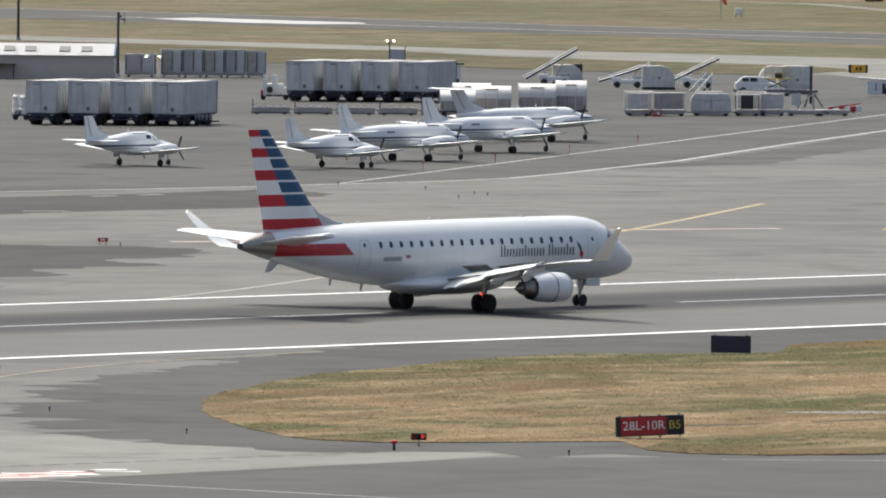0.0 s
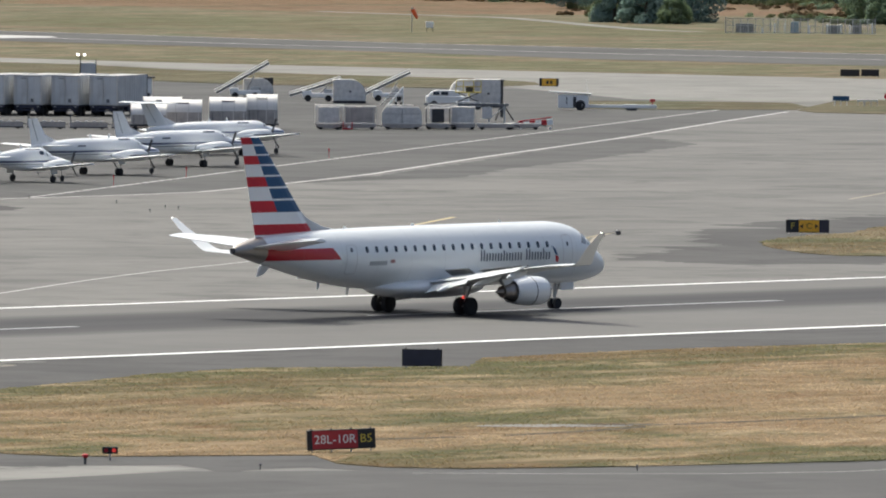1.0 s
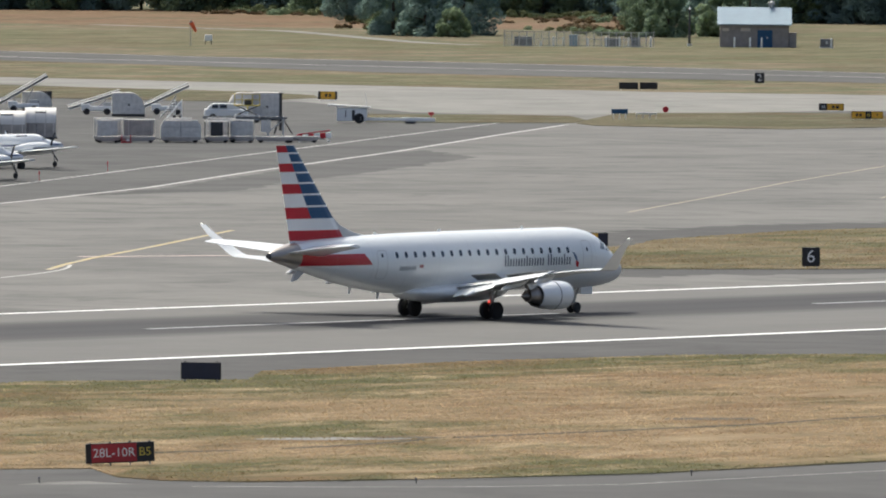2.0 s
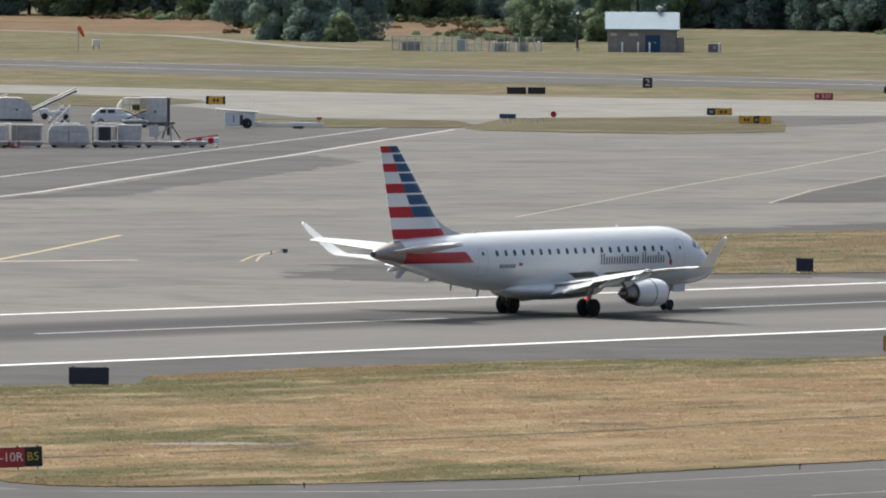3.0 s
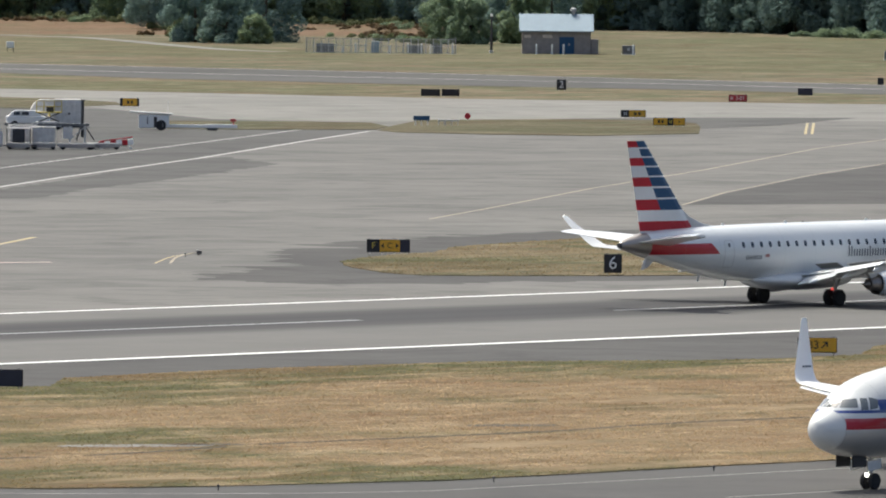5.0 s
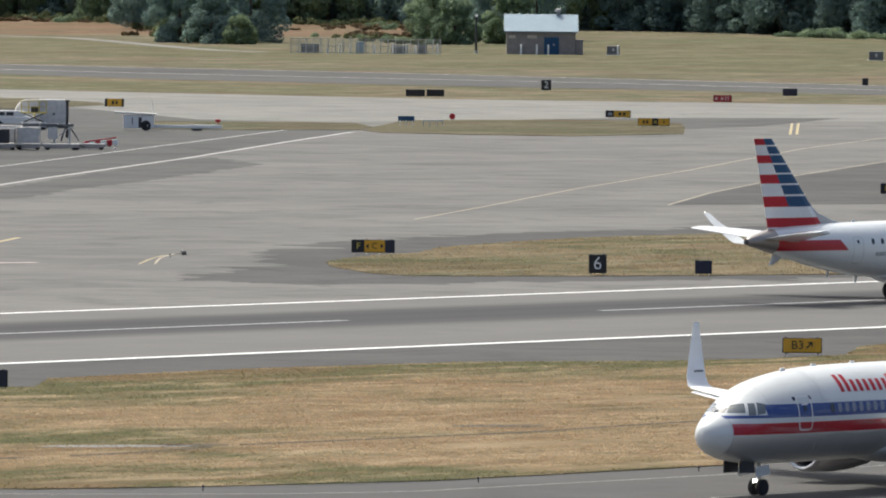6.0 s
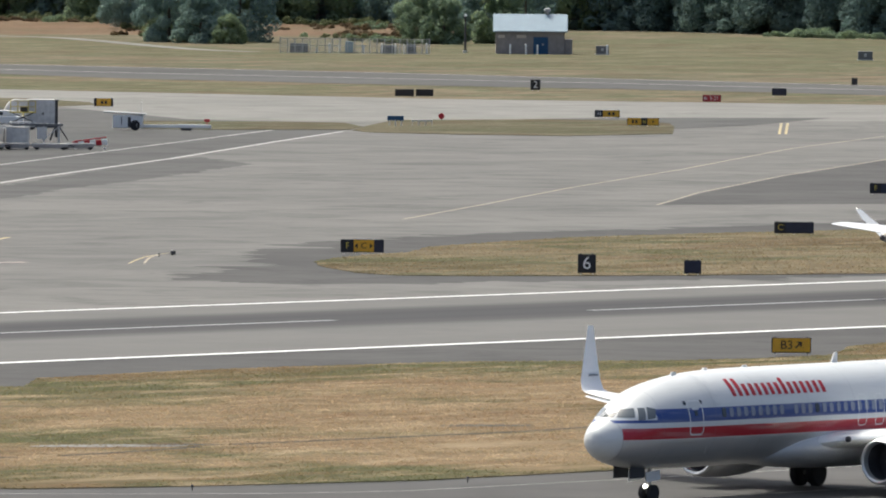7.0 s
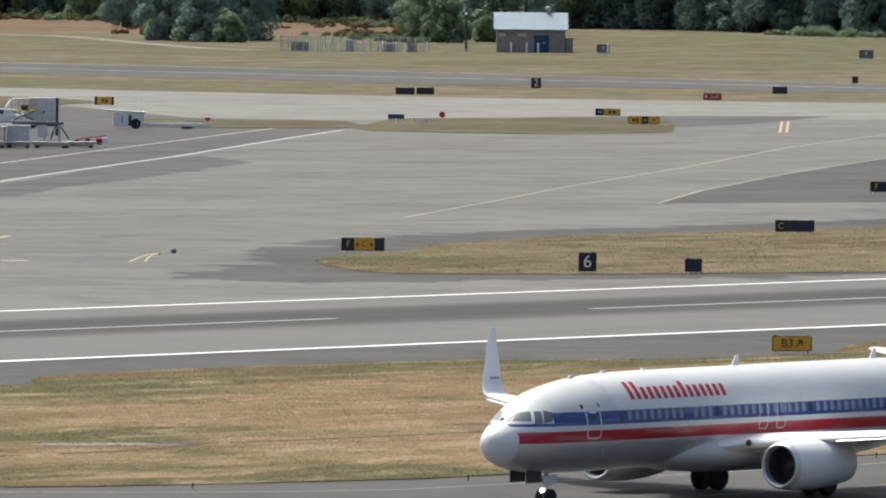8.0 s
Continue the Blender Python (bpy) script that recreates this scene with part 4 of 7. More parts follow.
        w = part("wing", wing_mesh([(5.2, s * 1.2, 1.75, 6.4), (3.3, s * 3.1, 1.95, 5.0), (1.6, s * 5.3, 2.22, 3.7), (-0.3, s * 9.2, 2.78, 2.8), (-1.3, s * 11.6, 3.05, 2.0), (-1.8, s * 13.3, 3.14, 1.5)], 0.9), "wing", J, "grey swept wing with flaps extended", True)
        part("winglet", wing_mesh([(-1.8, s * 13.3, 3.14, 1.5), (-2.0, s * 13.65, 3.3, 1.35), (-2.4, s * 14.1, 3.7, 1.1), (-2.95, s * 14.9, 4.4, 0.8), (-3.25, s * 15.5, 4.95, 0.45)], 0.4, True), "white", w, "tall pale blended winglet", True)
        part("navigation_light", lathe(bmesh.new(), [(-0.05, 0.01), (0, 0.022), (0.05, 0.01)], pose(-3.55, s * 15.52, 4.98), 8), "lamp_glow", w, "lit white wing-tip light")
        for a, b, turn in (((-0.6, 1.7, 1.98), (-1.65, 5.0, 2.34), 28), ((-1.65, 5.25, 2.4), (-2.55, 9.4, 2.97), 15)):
            part("flap", flap_mesh([(a[0], s * a[1], a[2], 1.6), (b[0], s * b[1], b[2], 1.0)], turn), "silver", w, "pale flap lowered behind the wing", True)
            # a solid dark strip stands in for the shade in the flap gap
            part("flap_gap_shade", flap_mesh([(a[0] + 0.28, s * a[1], a[2] + 0.04, 0.34), (b[0] + 0.26, s * b[1], b[2] + 0.04, 0.3)], 12), "duct", w, "dark strip painting the shade before the flap", True)
        for y, x, z, k in ((3.4, -1.6, 1.60, 1.15), (6.4, -2.3, 1.98, 0.95), (9.0, -2.9, 2.42, 0.7)):
            part("flap_track", lathe(bmesh.new(), [(-1.25 * k, 0.02), (-0.85 * k, 0.12), (0.0, 0.22), (0.9 * k, 0.2), (1.5 * k, 0.03)], pose(x, s * y, z + 0.1, 0, -12, 0), 12), "silver", w, "long pale flap-track fairing", True)
        for y0, y1, up in ((1.9, 4.4, 0.30), (5.4, 6.5, 0.16), (6.6, 7.8, 0.16), (7.9, 9.2, 0.15)):
            g0, g1 = [float(np.interp(y, (1.75, 5.3, 10.4), (0.15, -1.2, -2.5))) for y in (y0, y1)]
            z0, z1 = [float(np.interp(y, (1.75, 5.3, 10.4), (2.18, 2.46, 2.99))) for y in (y0, y1)]
            sp = bmesh.new()
            skin(sp, [[(g, s * y, z), (g - 0.62, s * y, z + up), (g - 0.64, s * y, z + up - 0.03), (g, s * y, z - 0.03)] for g, y, z in ((g0, y0, z0), (g1, y1, z1))])
            # dark grey puts the shade round the raised panels into their colour
            part("spoiler", sp, "shade_panel", w, "raised spoiler panel with its shade painted dark")
        engine(J, (4.5, s * 4.75, 1.34), 2.75, 0.80, 0.75, "silver", "silver engine pod under the wing", 2.2)
        g = gear(J, 0, s * 2.97, 1.6, 0.5, 0.36, 0.72)
        part("gear_light", lathe(bmesh.new(), [(0, 0.02), (0.08, 0.09), (0.16, 0.02)], pose(-0.3, s * 2.97, 1.0), 8), "red_glow" if s < 0 else "lamp_glow", g)
        # doors, windows and markings on this side
        for x, w_, h, z in ((10.75, 0.86, 1.62, 3.42), (-7.95, 0.86, 1.62, 3.2)):
            d = part("cabin_door", ring_on_body(st, w_, h, 0.2, (x, z), s, 0.04), "grey_box", hull, "cabin door with grey seam")
            part("door_window", on_body(st, rounded(0.16, 0.22, 0.06, 3, (x, 3.72)), s, 0.02), "window", d)
        for k in range(20):
            x = 8.95 - k * 0.8215
            part("cabin_window", on_body(st, rounded(0.24, 0.35, 0.10, 4, (x, 3.72)), s, 0.012), "window", hull, "small dark cabin window")
        xs = (3.0, 9.2) if s < 0 else (9.2, 3.0)
        more = [(0, 1), (1.45, 2), (1, 2), (1, 2), (1.45, 1), (1, 2)]
        bars_on_body("painted_letter_bar", st, *xs, 2.88, [(h * 0.43, k) for h, k in NAME + more], s, hull, "slate")
        part("emblem", on_body(st, [(9.35, 3.62), (9.62, 3.45), (9.85, 3.05), (9.62, 3.15)], s, 0.02), "blue", hull, "small blue and red emblem shape")
        part("emblem", on_body(st, [(9.62, 3.12), (9.9, 3.0), (9.92, 2.72), (9.7, 2.76)], s, 0.02), "red", hull)
        xs = (-6.5, -5.0) if s < 0 else (-5.0, -6.5)
        bars_on_body("registration_bar", st, *xs, 2.84, [(0.24, 1)] * 9, s, hull, "slate")
        part("flag_patch", on_body(st, [(-4.7, 2.96), (-4.35, 2.96), (-4.35, 3.14), (-4.7, 3.14)], s, 0.02), "faded_red", hull)
        for pts in (((13.72, 3.95), (14.25, 3.62), (14.0, 3.4), (13.35, 3.5)), ((13.2, 4.18), (13.6, 3.98), (13.22, 3.52), (12.75, 3.62))):
            part("cockpit_window", pane_on_body(st, [(p[0] - 0.6, p[1] + 0.12) for p in pts], s, 0.012), "screen", hull, "dark cockpit window")
    g = gear(J, 11.4, 0, 1.6, 0.31, 0.2, 0.42, name="nose_gear")
    for s in (-1, 1):
        part("gear_door", boxes(((1.1, 0.04, 0.5), (12.1, s * 0.35, 1.32))), "silver", g)
    for x, z in ((6.6, 4.98), (-1.0, 4.95), (-6.8, 4.88)):
        part("antenna", prism(bmesh.new(), [(x + 0.2, z - 0.2), (x - 0.05, z + 0.10), (x - 0.22, z + 0.10), (x - 0.25, z - 0.2)], -0.02, 0.02, "y"), "white", hull)
    part("tail_skid", prism(bmesh.new(), [(-13.2, 2.9), (-13.9, 2.45), (-14.3, 2.35), (-14.0, 2.95)], -0.08, 0.08, "y"), "wing", hull)
    for x, z in ((-9.0, 1.86), (-6.5, 1.5)):
        part("drain_mast", prism(bmesh.new(), [(x, z + 0.1), (x - 0.12, z - 0.3), (x - 0.24, z - 0.3), (x - 0.2, z + 0.1)], -0.02, 0.02, "y"), "wing", hull)
    return J


def airliner():
    """Polished airliner with blue and red stripes; origin on the ground under its nose tip, x forward."""
    A = thing("airliner", "white and bare-metal airliner with blue and red stripes on taxiway", "airplane")
    st = [(-0.38, 2.68, 2.58, 0.03), (-0.48, 2.98, 2.26, 0.36), (-0.75, 3.24, 2.0, 0.66), (-1.2, 3.52, 1.76, 0.96), (-1.7, 3.82, 1.60, 1.20), (-2.2, 4.14, 1.50, 1.38), (-2.9, 4.52, 1.42, 1.54), (-3.8, 4.83, 1.37, 1.68), (-5.2, 5.10, 1.33, 1.80), (-7.0, 5.30, 1.32, 1.87), (-9.5, 5.40, 1.34, 1.88),
          (-14, 5.43, 1.36, 1.88), (-20, 5.46, 1.38, 1.88), (-25, 5.48, 1.42, 1.88), (-28, 5.48, 1.75, 1.84), (-31, 5.44, 2.4, 1.62), (-34, 5.34, 3.2, 1.22), (-36.5, 5.15, 3.95, 0.75), (-38.0, 4.9, 4.4, 0.25)]
    st = smoothed(st)
    hull = part("fuselage", body_mesh(st, 56), "liner_hull", A, "polished fuselage, white crown, blue and red stripes", True)
    part("belly_fairing", body_mesh(smoothed([(-11.0, 2.1, 1.42, 0.75), (-12.0, 2.5, 1.24, 1.35), (-13.2, 2.8, 1.12, 1.78), (-15.2, 2.95, 1.03, 2.02), (-18.5, 2.95, 1.0, 2.05), (-21, 2.8, 1.08, 1.9), (-23.4, 2.2, 1.35, 0.9)]), 32), "wing", A, "", True)
    fin = part("tail_fin", wing_mesh([(-31.4, 0, 5.3, 6.4), (-32.8, 0, 6.6, 5.2), (-34.4, 0, 9.0, 3.8), (-36.6, 0, 12.4, 2.1)], 0.8, True), "bare", A, "bare metal tail fin", True)
    part("fin_fillet", wing_mesh([(-30.6, 0, 5.35, 3.0), (-32.4, 0, 6.4, 1.2)], 0.4, True), "bare", fin)
    for s in (-1, 1):
        part("tailplane", wing_mesh([(-33.4, s * 0.7, 4.7, 3.8), (-36.9, s * 7.1, 5.4, 1.5)], 0.9), "wing", A, "grey swept tailplane", True)
        w = part("wing", wing_mesh([(-13.4, s * 1.5, 2.1, 7.6), (-14.9, s * 2.55, 2.3, 6.6), (-16.5, s * 4.83, 2.5, 5.0), (-18.3, s * 9.6, 2.86, 3.6), (-20.6, s * 13.9, 3.2, 2.5), (-22.4, s * 17.0, 3.42, 1.65)], 1.0), "white", A, "pale swept wing", True)
        part("winglet", wing_mesh([(-22.4, s * 17.0, 3.42, 1.65), (-22.6, s * 17.35, 3.55, 1.55), (-22.85, s * 17.6, 3.95, 1.4), (-23.35, s * 17.8, 5.1, 0.9), (-23.8, s * 17.95, 6.3, 0.38)], 0.5, True), "silver", w, "tall white blended winglet", True)
        for y, h in ((17.66, 0.0),):
            for k in range(4):
                part("registration_bar", boxes(((0.12, 0.02, 0.09), (-23.4 - k * 0.17, s * (y + 0.02) - s * 0.16, 4.15))), "slate", w)
        for y0, y1 in ((5.9, 9.4), (9.6, 13.2), (13.4, 16.6)):
            lx = lambda y: float(np.interp(y, (4.83, 9.6, 13.9, 17.0), (-16.5, -18.3, -20.6, -22.4)))
            lz = lambda y: float(np.interp(y, (4.83, 9.6, 13.9, 17.0), (2.5, 2.86, 3.2, 3.42)))
            part("slat", wing_mesh([(lx(y0) + 0.32, s * y0, lz(y0) - 0.13, 0.85), (lx(y1) + 0.3, s * y1, lz(y1) - 0.12, 0.7)], 1.6), "bare", w, "bright metal leading-edge slat", True)
        for y0, y1, x0, x1, z0, z1 in ((2.2, 4.6, -20.6, -20.7, 2.1, 2.3), (5.5, 11.0, -20.8, -22.0, 2.35, 2.85)):
            part("flap", wing_mesh([(x0, s * y0, z0, 1.6), (x1, s * y1, z1, 1.1)], 1.0), "wing", w, "", True)
        part("landing_light", lathe(bmesh.new(), [(-0.28, 0.02), (-0.2, 0.13), (0.2, 0.13), (0.28, 0.02)], pose(-14.95, s * 2.62, 2.34, 0, 0, s * 35), 12), "dark", w, "dark landing-light lens")
        engine(A, (-14.1, s * 4.83, 1.49), 4.4, 1.04, 0.5, "white", "white engine pod with open intake", 2.5)
        g = gear(A, -19.6, s * 2.86, 1.6, 0.565, 0.42, 0.86)
        # near-side details
        d = part("cabin_door", ring_on_body(st, 0.92, 1.46, 0.22, (-5.3, 3.5), s, 0.06), "white", hull, "cabin door with pale seam")
        part("door_window", on_body(st, rounded(0.2, 0.22, 0.06, 3, (-5.3, 3.70)), s, 0.02), "window", d)
        part("door_handle", on_body(st, [(-5.5, 3.84), (-5.1, 3.84), (-5.1, 3.9), (-5.5, 3.9)], s, 0.02), "white", d)
        part("cabin_door", ring_on_body(st, 0.80, 1.66, 0.2, (-31.6, 3.5), s, 0.05), "white", hull)
        for x in (-17.0, -18.25):
            part("exit_hatch", ring_on_body(st, 0.62, 1.34, 0.16, (x, 3.5), s, 0.04), "white", hull, "over-wing exit hatch with pale seam")
        for k in range(44):
            x = -7.15 - k * 0.508
            if k in (9,):
                continue
            part("cabin_window", on_body(st, rounded(0.27, 0.40, 0.11, 4, (x, 3.68)), s, 0.012), "shade_window" if k % 13 else "window", hull, "small cabin window with shade drawn")
        for pts in (((-1.22, 3.60), (-1.38, 3.57), (-1.74, 3.80), (-1.62, 3.76)), ((-1.46, 3.58), (-2.02, 3.57), (-2.26, 3.96), (-1.88, 3.90)), ((-2.09, 3.47), (-2.42, 3.48), (-2.62, 3.96), (-2.36, 3.96)), ((-2.49, 3.49), (-2.92, 3.55), (-3.06, 3.92), (-2.72, 4.0))):
            part("cockpit_window", pane_on_body(st, pts, s, 0.014), "screen", hull, "grey reflecting cockpit window")
        bars_on_body("painted_letter_bar", st, -7.95, -14.75, 4.32, [(h * 0.48, k) for h, k in NAME], s, hull, "red", 0.55)
        for k, (x, zz) in enumerate(((-4.75, 4.12), (-5.75, 4.14))):
            part("port", on_body(st, rounded(0.16, 0.16, 0.06, 3, (x, zz)), s, 0.014), "window", hull)
        part("data_mark", on_body(st, [(-6.45, 1.95), (-6.25, 2.3), (-6.2, 2.3), (-6.38, 1.95)], s, 0.016), "white", hull)
    g = gear(A, -4.4, 0, 1.5, 0.345, 0.22, 0.44, name="nose_gear")
    for s in (-1, 1):
        part("gear_door", boxes(((1.0, 0.05, 0.5), (-3.0, s * 0.42, 1.25))), "dark", g, "dark open gear door")
        part("gear_door", boxes(((0.95, 0.05, 0.42), (-4.05, s * 0.46, 1.06), (0, 6, 0))), "silver", g, "pale open gear door")
    part("taxi_light", lathe(bmesh.new(), [(-0.05, 0.07), (0.05, 0.09)], pose(-4.15, 0.0, 0.62), 12), "lamp_glow", g, "lit taxi light on the nose gear")
    for x, z in ((-17.4, 5.45), (-27.3, 5.48)):
        part("antenna", prism(bmesh.new(), [(x + 0.3, z - 0.2), (x - 0.1, z + 0.42), (x - 0.25, z + 0.42), (x - 0.3, z - 0.2)], -0.03, 0.03, "y"), "white", hull, "white blade antenna")
    for x, z in ((-6.0, 5.26), (-8.2, 5.38), (-11.0, 5.42)):
        part("antenna", prism(bmesh.new(), [(x + 0.2, z - 0.1), (x + 0.1, z + 0.08), (x - 0.15, z + 0.08), (x - 0.2, z - 0.1)], -0.04, 0.04, "y"), "white", hull)
    return A


jet = regional_jet()
liner = airliner()
# ---- parked aircraft ----
def parked_paint(lo, hi, z2=None):
    n = Nodes("white aircraft paint with dark stripe")
    p = n.split(n.coords("Object"))
    v = n.coords("Object")
    fine = n.noise(v, 4, 4, 0.6)
    col = n.mix(fine, (0.82, 0.83, 0.82), (0.88, 0.88, 0.87))
    col = n.mix(n.band(p[2], lo, hi), col, (0.05, 0.075, 0.16))
    if z2:
        col = n.mix(n.band(p[2], z2[0], z2[1]), col, (0.10, 0.10, 0.12))
    return n.done(col, 0.35, 0.0, 0.3)


def light_twin(name, label, st, wing, fin, tail, pods, gears, stripe_z, windows, tee=False, rotor=0.95):
    """A propeller twin: oval hull, wings with engine pods, fin, tailplane, three gear legs; origin on the ground between the main wheels."""
    P = thing(name, label, "airplane", "parked propeller planes")
    paint = parked_paint(*stripe_z)
    st = smoothed(st)
    hull = part("fuselage", body_mesh(st, 28), paint, P, "white fuselage with dark blue stripe", True)
    fn = part("tail_fin", wing_mesh(fin, 0.7, True), "white", P, "white tail fin", True)
    fn2 = fin[0]
    part("fin_fillet", wing_mesh([(fn2[0] + 1.9, 0, fn2[2] - 0.12, 2.4), (fn2[0] + (fin[1][0] - fn2[0]) * 0.75 / (fin[1][2] - fn2[2]) + 0.06, 0, fn2[2] + 0.75, 0.3)], 0.3, True), "white", fn)
    part("rudder_seam", prism(bmesh.new(), [(fin[0][0] - fin[0][3] * 0.66, fin[0][2] + 0.3), (fin[1][0] - fin[1][3] * 0.62, fin[1][2] - 0.1), (fin[1][0] - fin[1][3] * 0.65, fin[1][2] - 0.1), (fin[0][0] - fin[0][3] * 0.69, fin[0][2] + 0.3)], -0.075, 0.075, "y"), "grey_box", fn)
    for s in (-1, 1):
        part("tailplane", wing_mesh([(tail[0][0], s * tail[0][1], tail[0][2], tail[0][3]), (tail[1][0], s * tail[1][1], tail[1][2], tail[1][3])], 0.9), "white", P, "", True)
        w = part("wing", wing_mesh([(a, s * y, z, c) for a, y, z, c in wing], 1.1), "white", P, "white straight wing", True)
        part("deicing_boot", wing_mesh([(a + 0.02, s * y, z, c * 0.10) for a, y, z, c in wing[1:]], 4.5), "dark", w, "dark rubber leading edge", True)
        px, py, pz, pl, pr = pods
        e = part("engine", body_mesh(smoothed([(px, pz + 0.18, pz - 0.2, 0.18), (px - 0.25, pz + pr * 0.75, pz - pr * 0.8, pr * 0.75), (px - 0.9, pz + pr, pz - pr, pr), (px - pl * 0.6, pz + pr * 0.9, pz - pr * 0.8, pr * 0.85), (px - pl, pz + 0.12, pz - 0.2, 0.1)]), 20), "white", w, "white engine cowl", True)
        e.matrix_basis = Matrix.Translation((0, s * py, 0))
        part("engine_stripe", boxes(((pl * 0.55, 0.012, 0.09), (px - 0.9 - pl * 0.1, s * 0 - pr * 1.0, pz - 0.02))), "navy", e)
        part("spinner", lathe(bmesh.new(), [(px - 0.05, 0.17), (px + 0.12, 0.13), (px + 0.3, 0.02)], Matrix.Translation((0, 0, pz)), 14), "metal", e, "", True)
        for k in range(3):
            b = part("propeller_blade", boxes(((0.05, 0.16, rotor), (0, 0, rotor / 2 + 0.08), (0, 0, 28), 0.015)), "dark", e, "dark propeller blade")
            b.matrix_basis = pose(px + 0.05, 0, pz, 22 + 120 * k)
        gx, gy, r = gears[0]
        g = part("landing_gear", tubes(((gx, s * gy, pz), (gx, s * gy, r), 0.06)), "metal", P)
        wheel(g, (gx, s * gy, r), r, r * 0.6)
        if gears[2]:
            wheel(g, (gx, s * (gy - 0.28), r), r, r * 0.6)
        part("gear_door", boxes(((0.7, 0.03, 0.45), (gx - 0.1, s * (gy + 0.2), pz - 0.45))), "white", g)
        for x, z, ww, hh in windows:
            part("cabin_window", on_body(st, rounded(ww, hh, min(ww, hh) * 0.35, 3, (x, z)), s, 0.012), "window", hull)
    gx, r = gears[1]
    g = part("nose_gear", tubes(((gx - 0.15, 0, 1.2), (gx, 0, r), 0.05)), "metal", P)
    wheel(g, (gx, 0, r), r, r * 0.55)
    top = body_at(st, 0.0)[0]
    for x in (0.9, -1.3):
        t = body_at(st, x)[0]
        part("antenna", prism(bmesh.new(), [(x + 0.15, t - 0.05), (x - 0.02, t + 0.3), (x - 0.12, t + 0.3), (x - 0.15, t - 0.05)], -0.015, 0.015, "y"), "white", hull)
    return P


PISTON = light_twin("light_twin_plane", "white twin-propeller plane with blue stripe parked on apron",
                    [(3.7, 1.5, 1.38, 0.05), (3.45, 1.66, 1.12, 0.3), (2.6, 1.86, 0.92, 0.5), (1.9, 2.0, 0.86, 0.6), (1.2, 2.42, 0.82, 0.66), (0.6, 2.58, 0.8, 0.68), (-1.2, 2.56, 0.82, 0.68), (-2.8, 2.36, 1.05, 0.56), (-4.6, 2.12, 1.45, 0.32), (-6.0, 1.98, 1.68, 0.1)],
                    [(0.95, 0.55, 1.0, 2.3), (0.75, 2.1, 1.12, 1.9), (0.35, 6.1, 1.5, 1.1)], [(-4.1, 0, 1.98, 1.9), (-5.25, 0, 3.85, 0.95)], [(-4.55, 0.1, 1.95, 1.35), (-4.9, 2.75, 2.0, 0.8)],
                    (2.0, 2.0, 1.32, 3.0, 0.42), ((0.0, 2.1, 0.27), (3.2, 0.22), False), (1.48, 1.64, (1.32, 1.37)), ((1.22, 2.14, 0.7, 0.40), (0.35, 2.2, 0.5, 0.3), (-0.4, 2.46, 1.5, 0.06)))
PISTON.matrix_basis = pose(690.2, 636.0, 0.01)
tagged(PISTON, "white twin-propeller plane with dark propellers parked alone")
ob = copy_thing(PISTON, pose(699.8, 624.1, 0.01, 0, 0, -2))
tagged(ob, "white twin-propeller plane with blue stripe ahead of larger planes")
COMMUTER = light_twin("commuter_plane", "white commuter turboprop with blue stripes parked on apron",
                      [(6.9, 1.72, 1.6, 0.05), (6.5, 1.92, 1.3, 0.34), (5.4, 2.16, 1.06, 0.55), (4.6, 2.36, 1.0, 0.64), (3.8, 2.76, 0.98, 0.7), (3.0, 2.86, 0.98, 0.72), (0, 2.86, 0.98, 0.72), (-3.2, 2.84, 1.06, 0.70), (-5.8, 2.66, 1.45, 0.5), (-8.5, 2.36, 1.95, 0.14)],
                      [(1.55, 0.6, 1.15, 2.5), (1.35, 2.3, 1.28, 2.2), (0.5, 7.0, 1.72, 1.1)], [(-6.1, 0, 2.4, 2.2), (-7.6, 0, 4.45, 1.1)], [(-6.6, 0.1, 2.3, 1.6), (-7.1, 3.4, 2.45, 0.95)],
                      (3.1, 1.95, 1.55, 4.2, 0.44), ((0.0, 1.95, 0.28), (6.0, 0.24), True), (1.78, 1.93, (1.60, 1.66)), ((3.95, 2.45, 0.62, 0.32), (2.2, 2.72, 1.4, 0.10), (-3.1, 2.28, 0.9, 0.10)), rotor=1.2)
COMMUTER.matrix_basis = pose(718.6, 633.8, 0.01, 0, 0, 1)
ob = copy_thing(COMMUTER, pose(742.6, 646.0, 0.01, 0, 0, -1))
tagged(ob, "white commuter turboprop with blue stripes beside a T-tailed plane")
TEETAIL = light_twin("t_tail_commuter_plane", "white T-tailed commuter turboprop with blue stripe parked on apron",
                     [(8.1, 1.82, 1.7, 0.05), (7.7, 2.0, 1.4, 0.32), (6.5, 2.24, 1.12, 0.55), (5.8, 2.34, 1.06, 0.64), (5.0, 2.66, 1.04, 0.7), (4.2, 2.77, 1.02, 0.73), (0, 2.77, 1.02, 0.73), (-3.4, 2.75, 1.1, 0.72), (-6.0, 2.6, 1.55, 0.5), (-9.0, 2.35, 2.0, 0.14)],
                     [(1.7, 0.6, 1.2, 2.7), (1.45, 2.6, 1.36, 2.3), (0.4, 8.3, 1.9, 1.1)], [(-6.3, 0, 2.45, 2.6), (-8.2, 0, 4.32, 1.7)], [(-8.1, 0.05, 4.32, 1.55), (-8.5, 2.8, 4.38, 1.0)],
                     (3.4, 2.6, 1.7, 4.6, 0.46), ((0.0, 2.6, 0.29), (7.1, 0.24), True), (1.78, 1.94, (1.62, 1.66)), ((5.1, 2.42, 0.5, 0.28), (2.4, 2.62, 1.4, 0.08)), rotor=1.3)
TEETAIL.matrix_basis = pose(770.9, 667.0, 0.01)

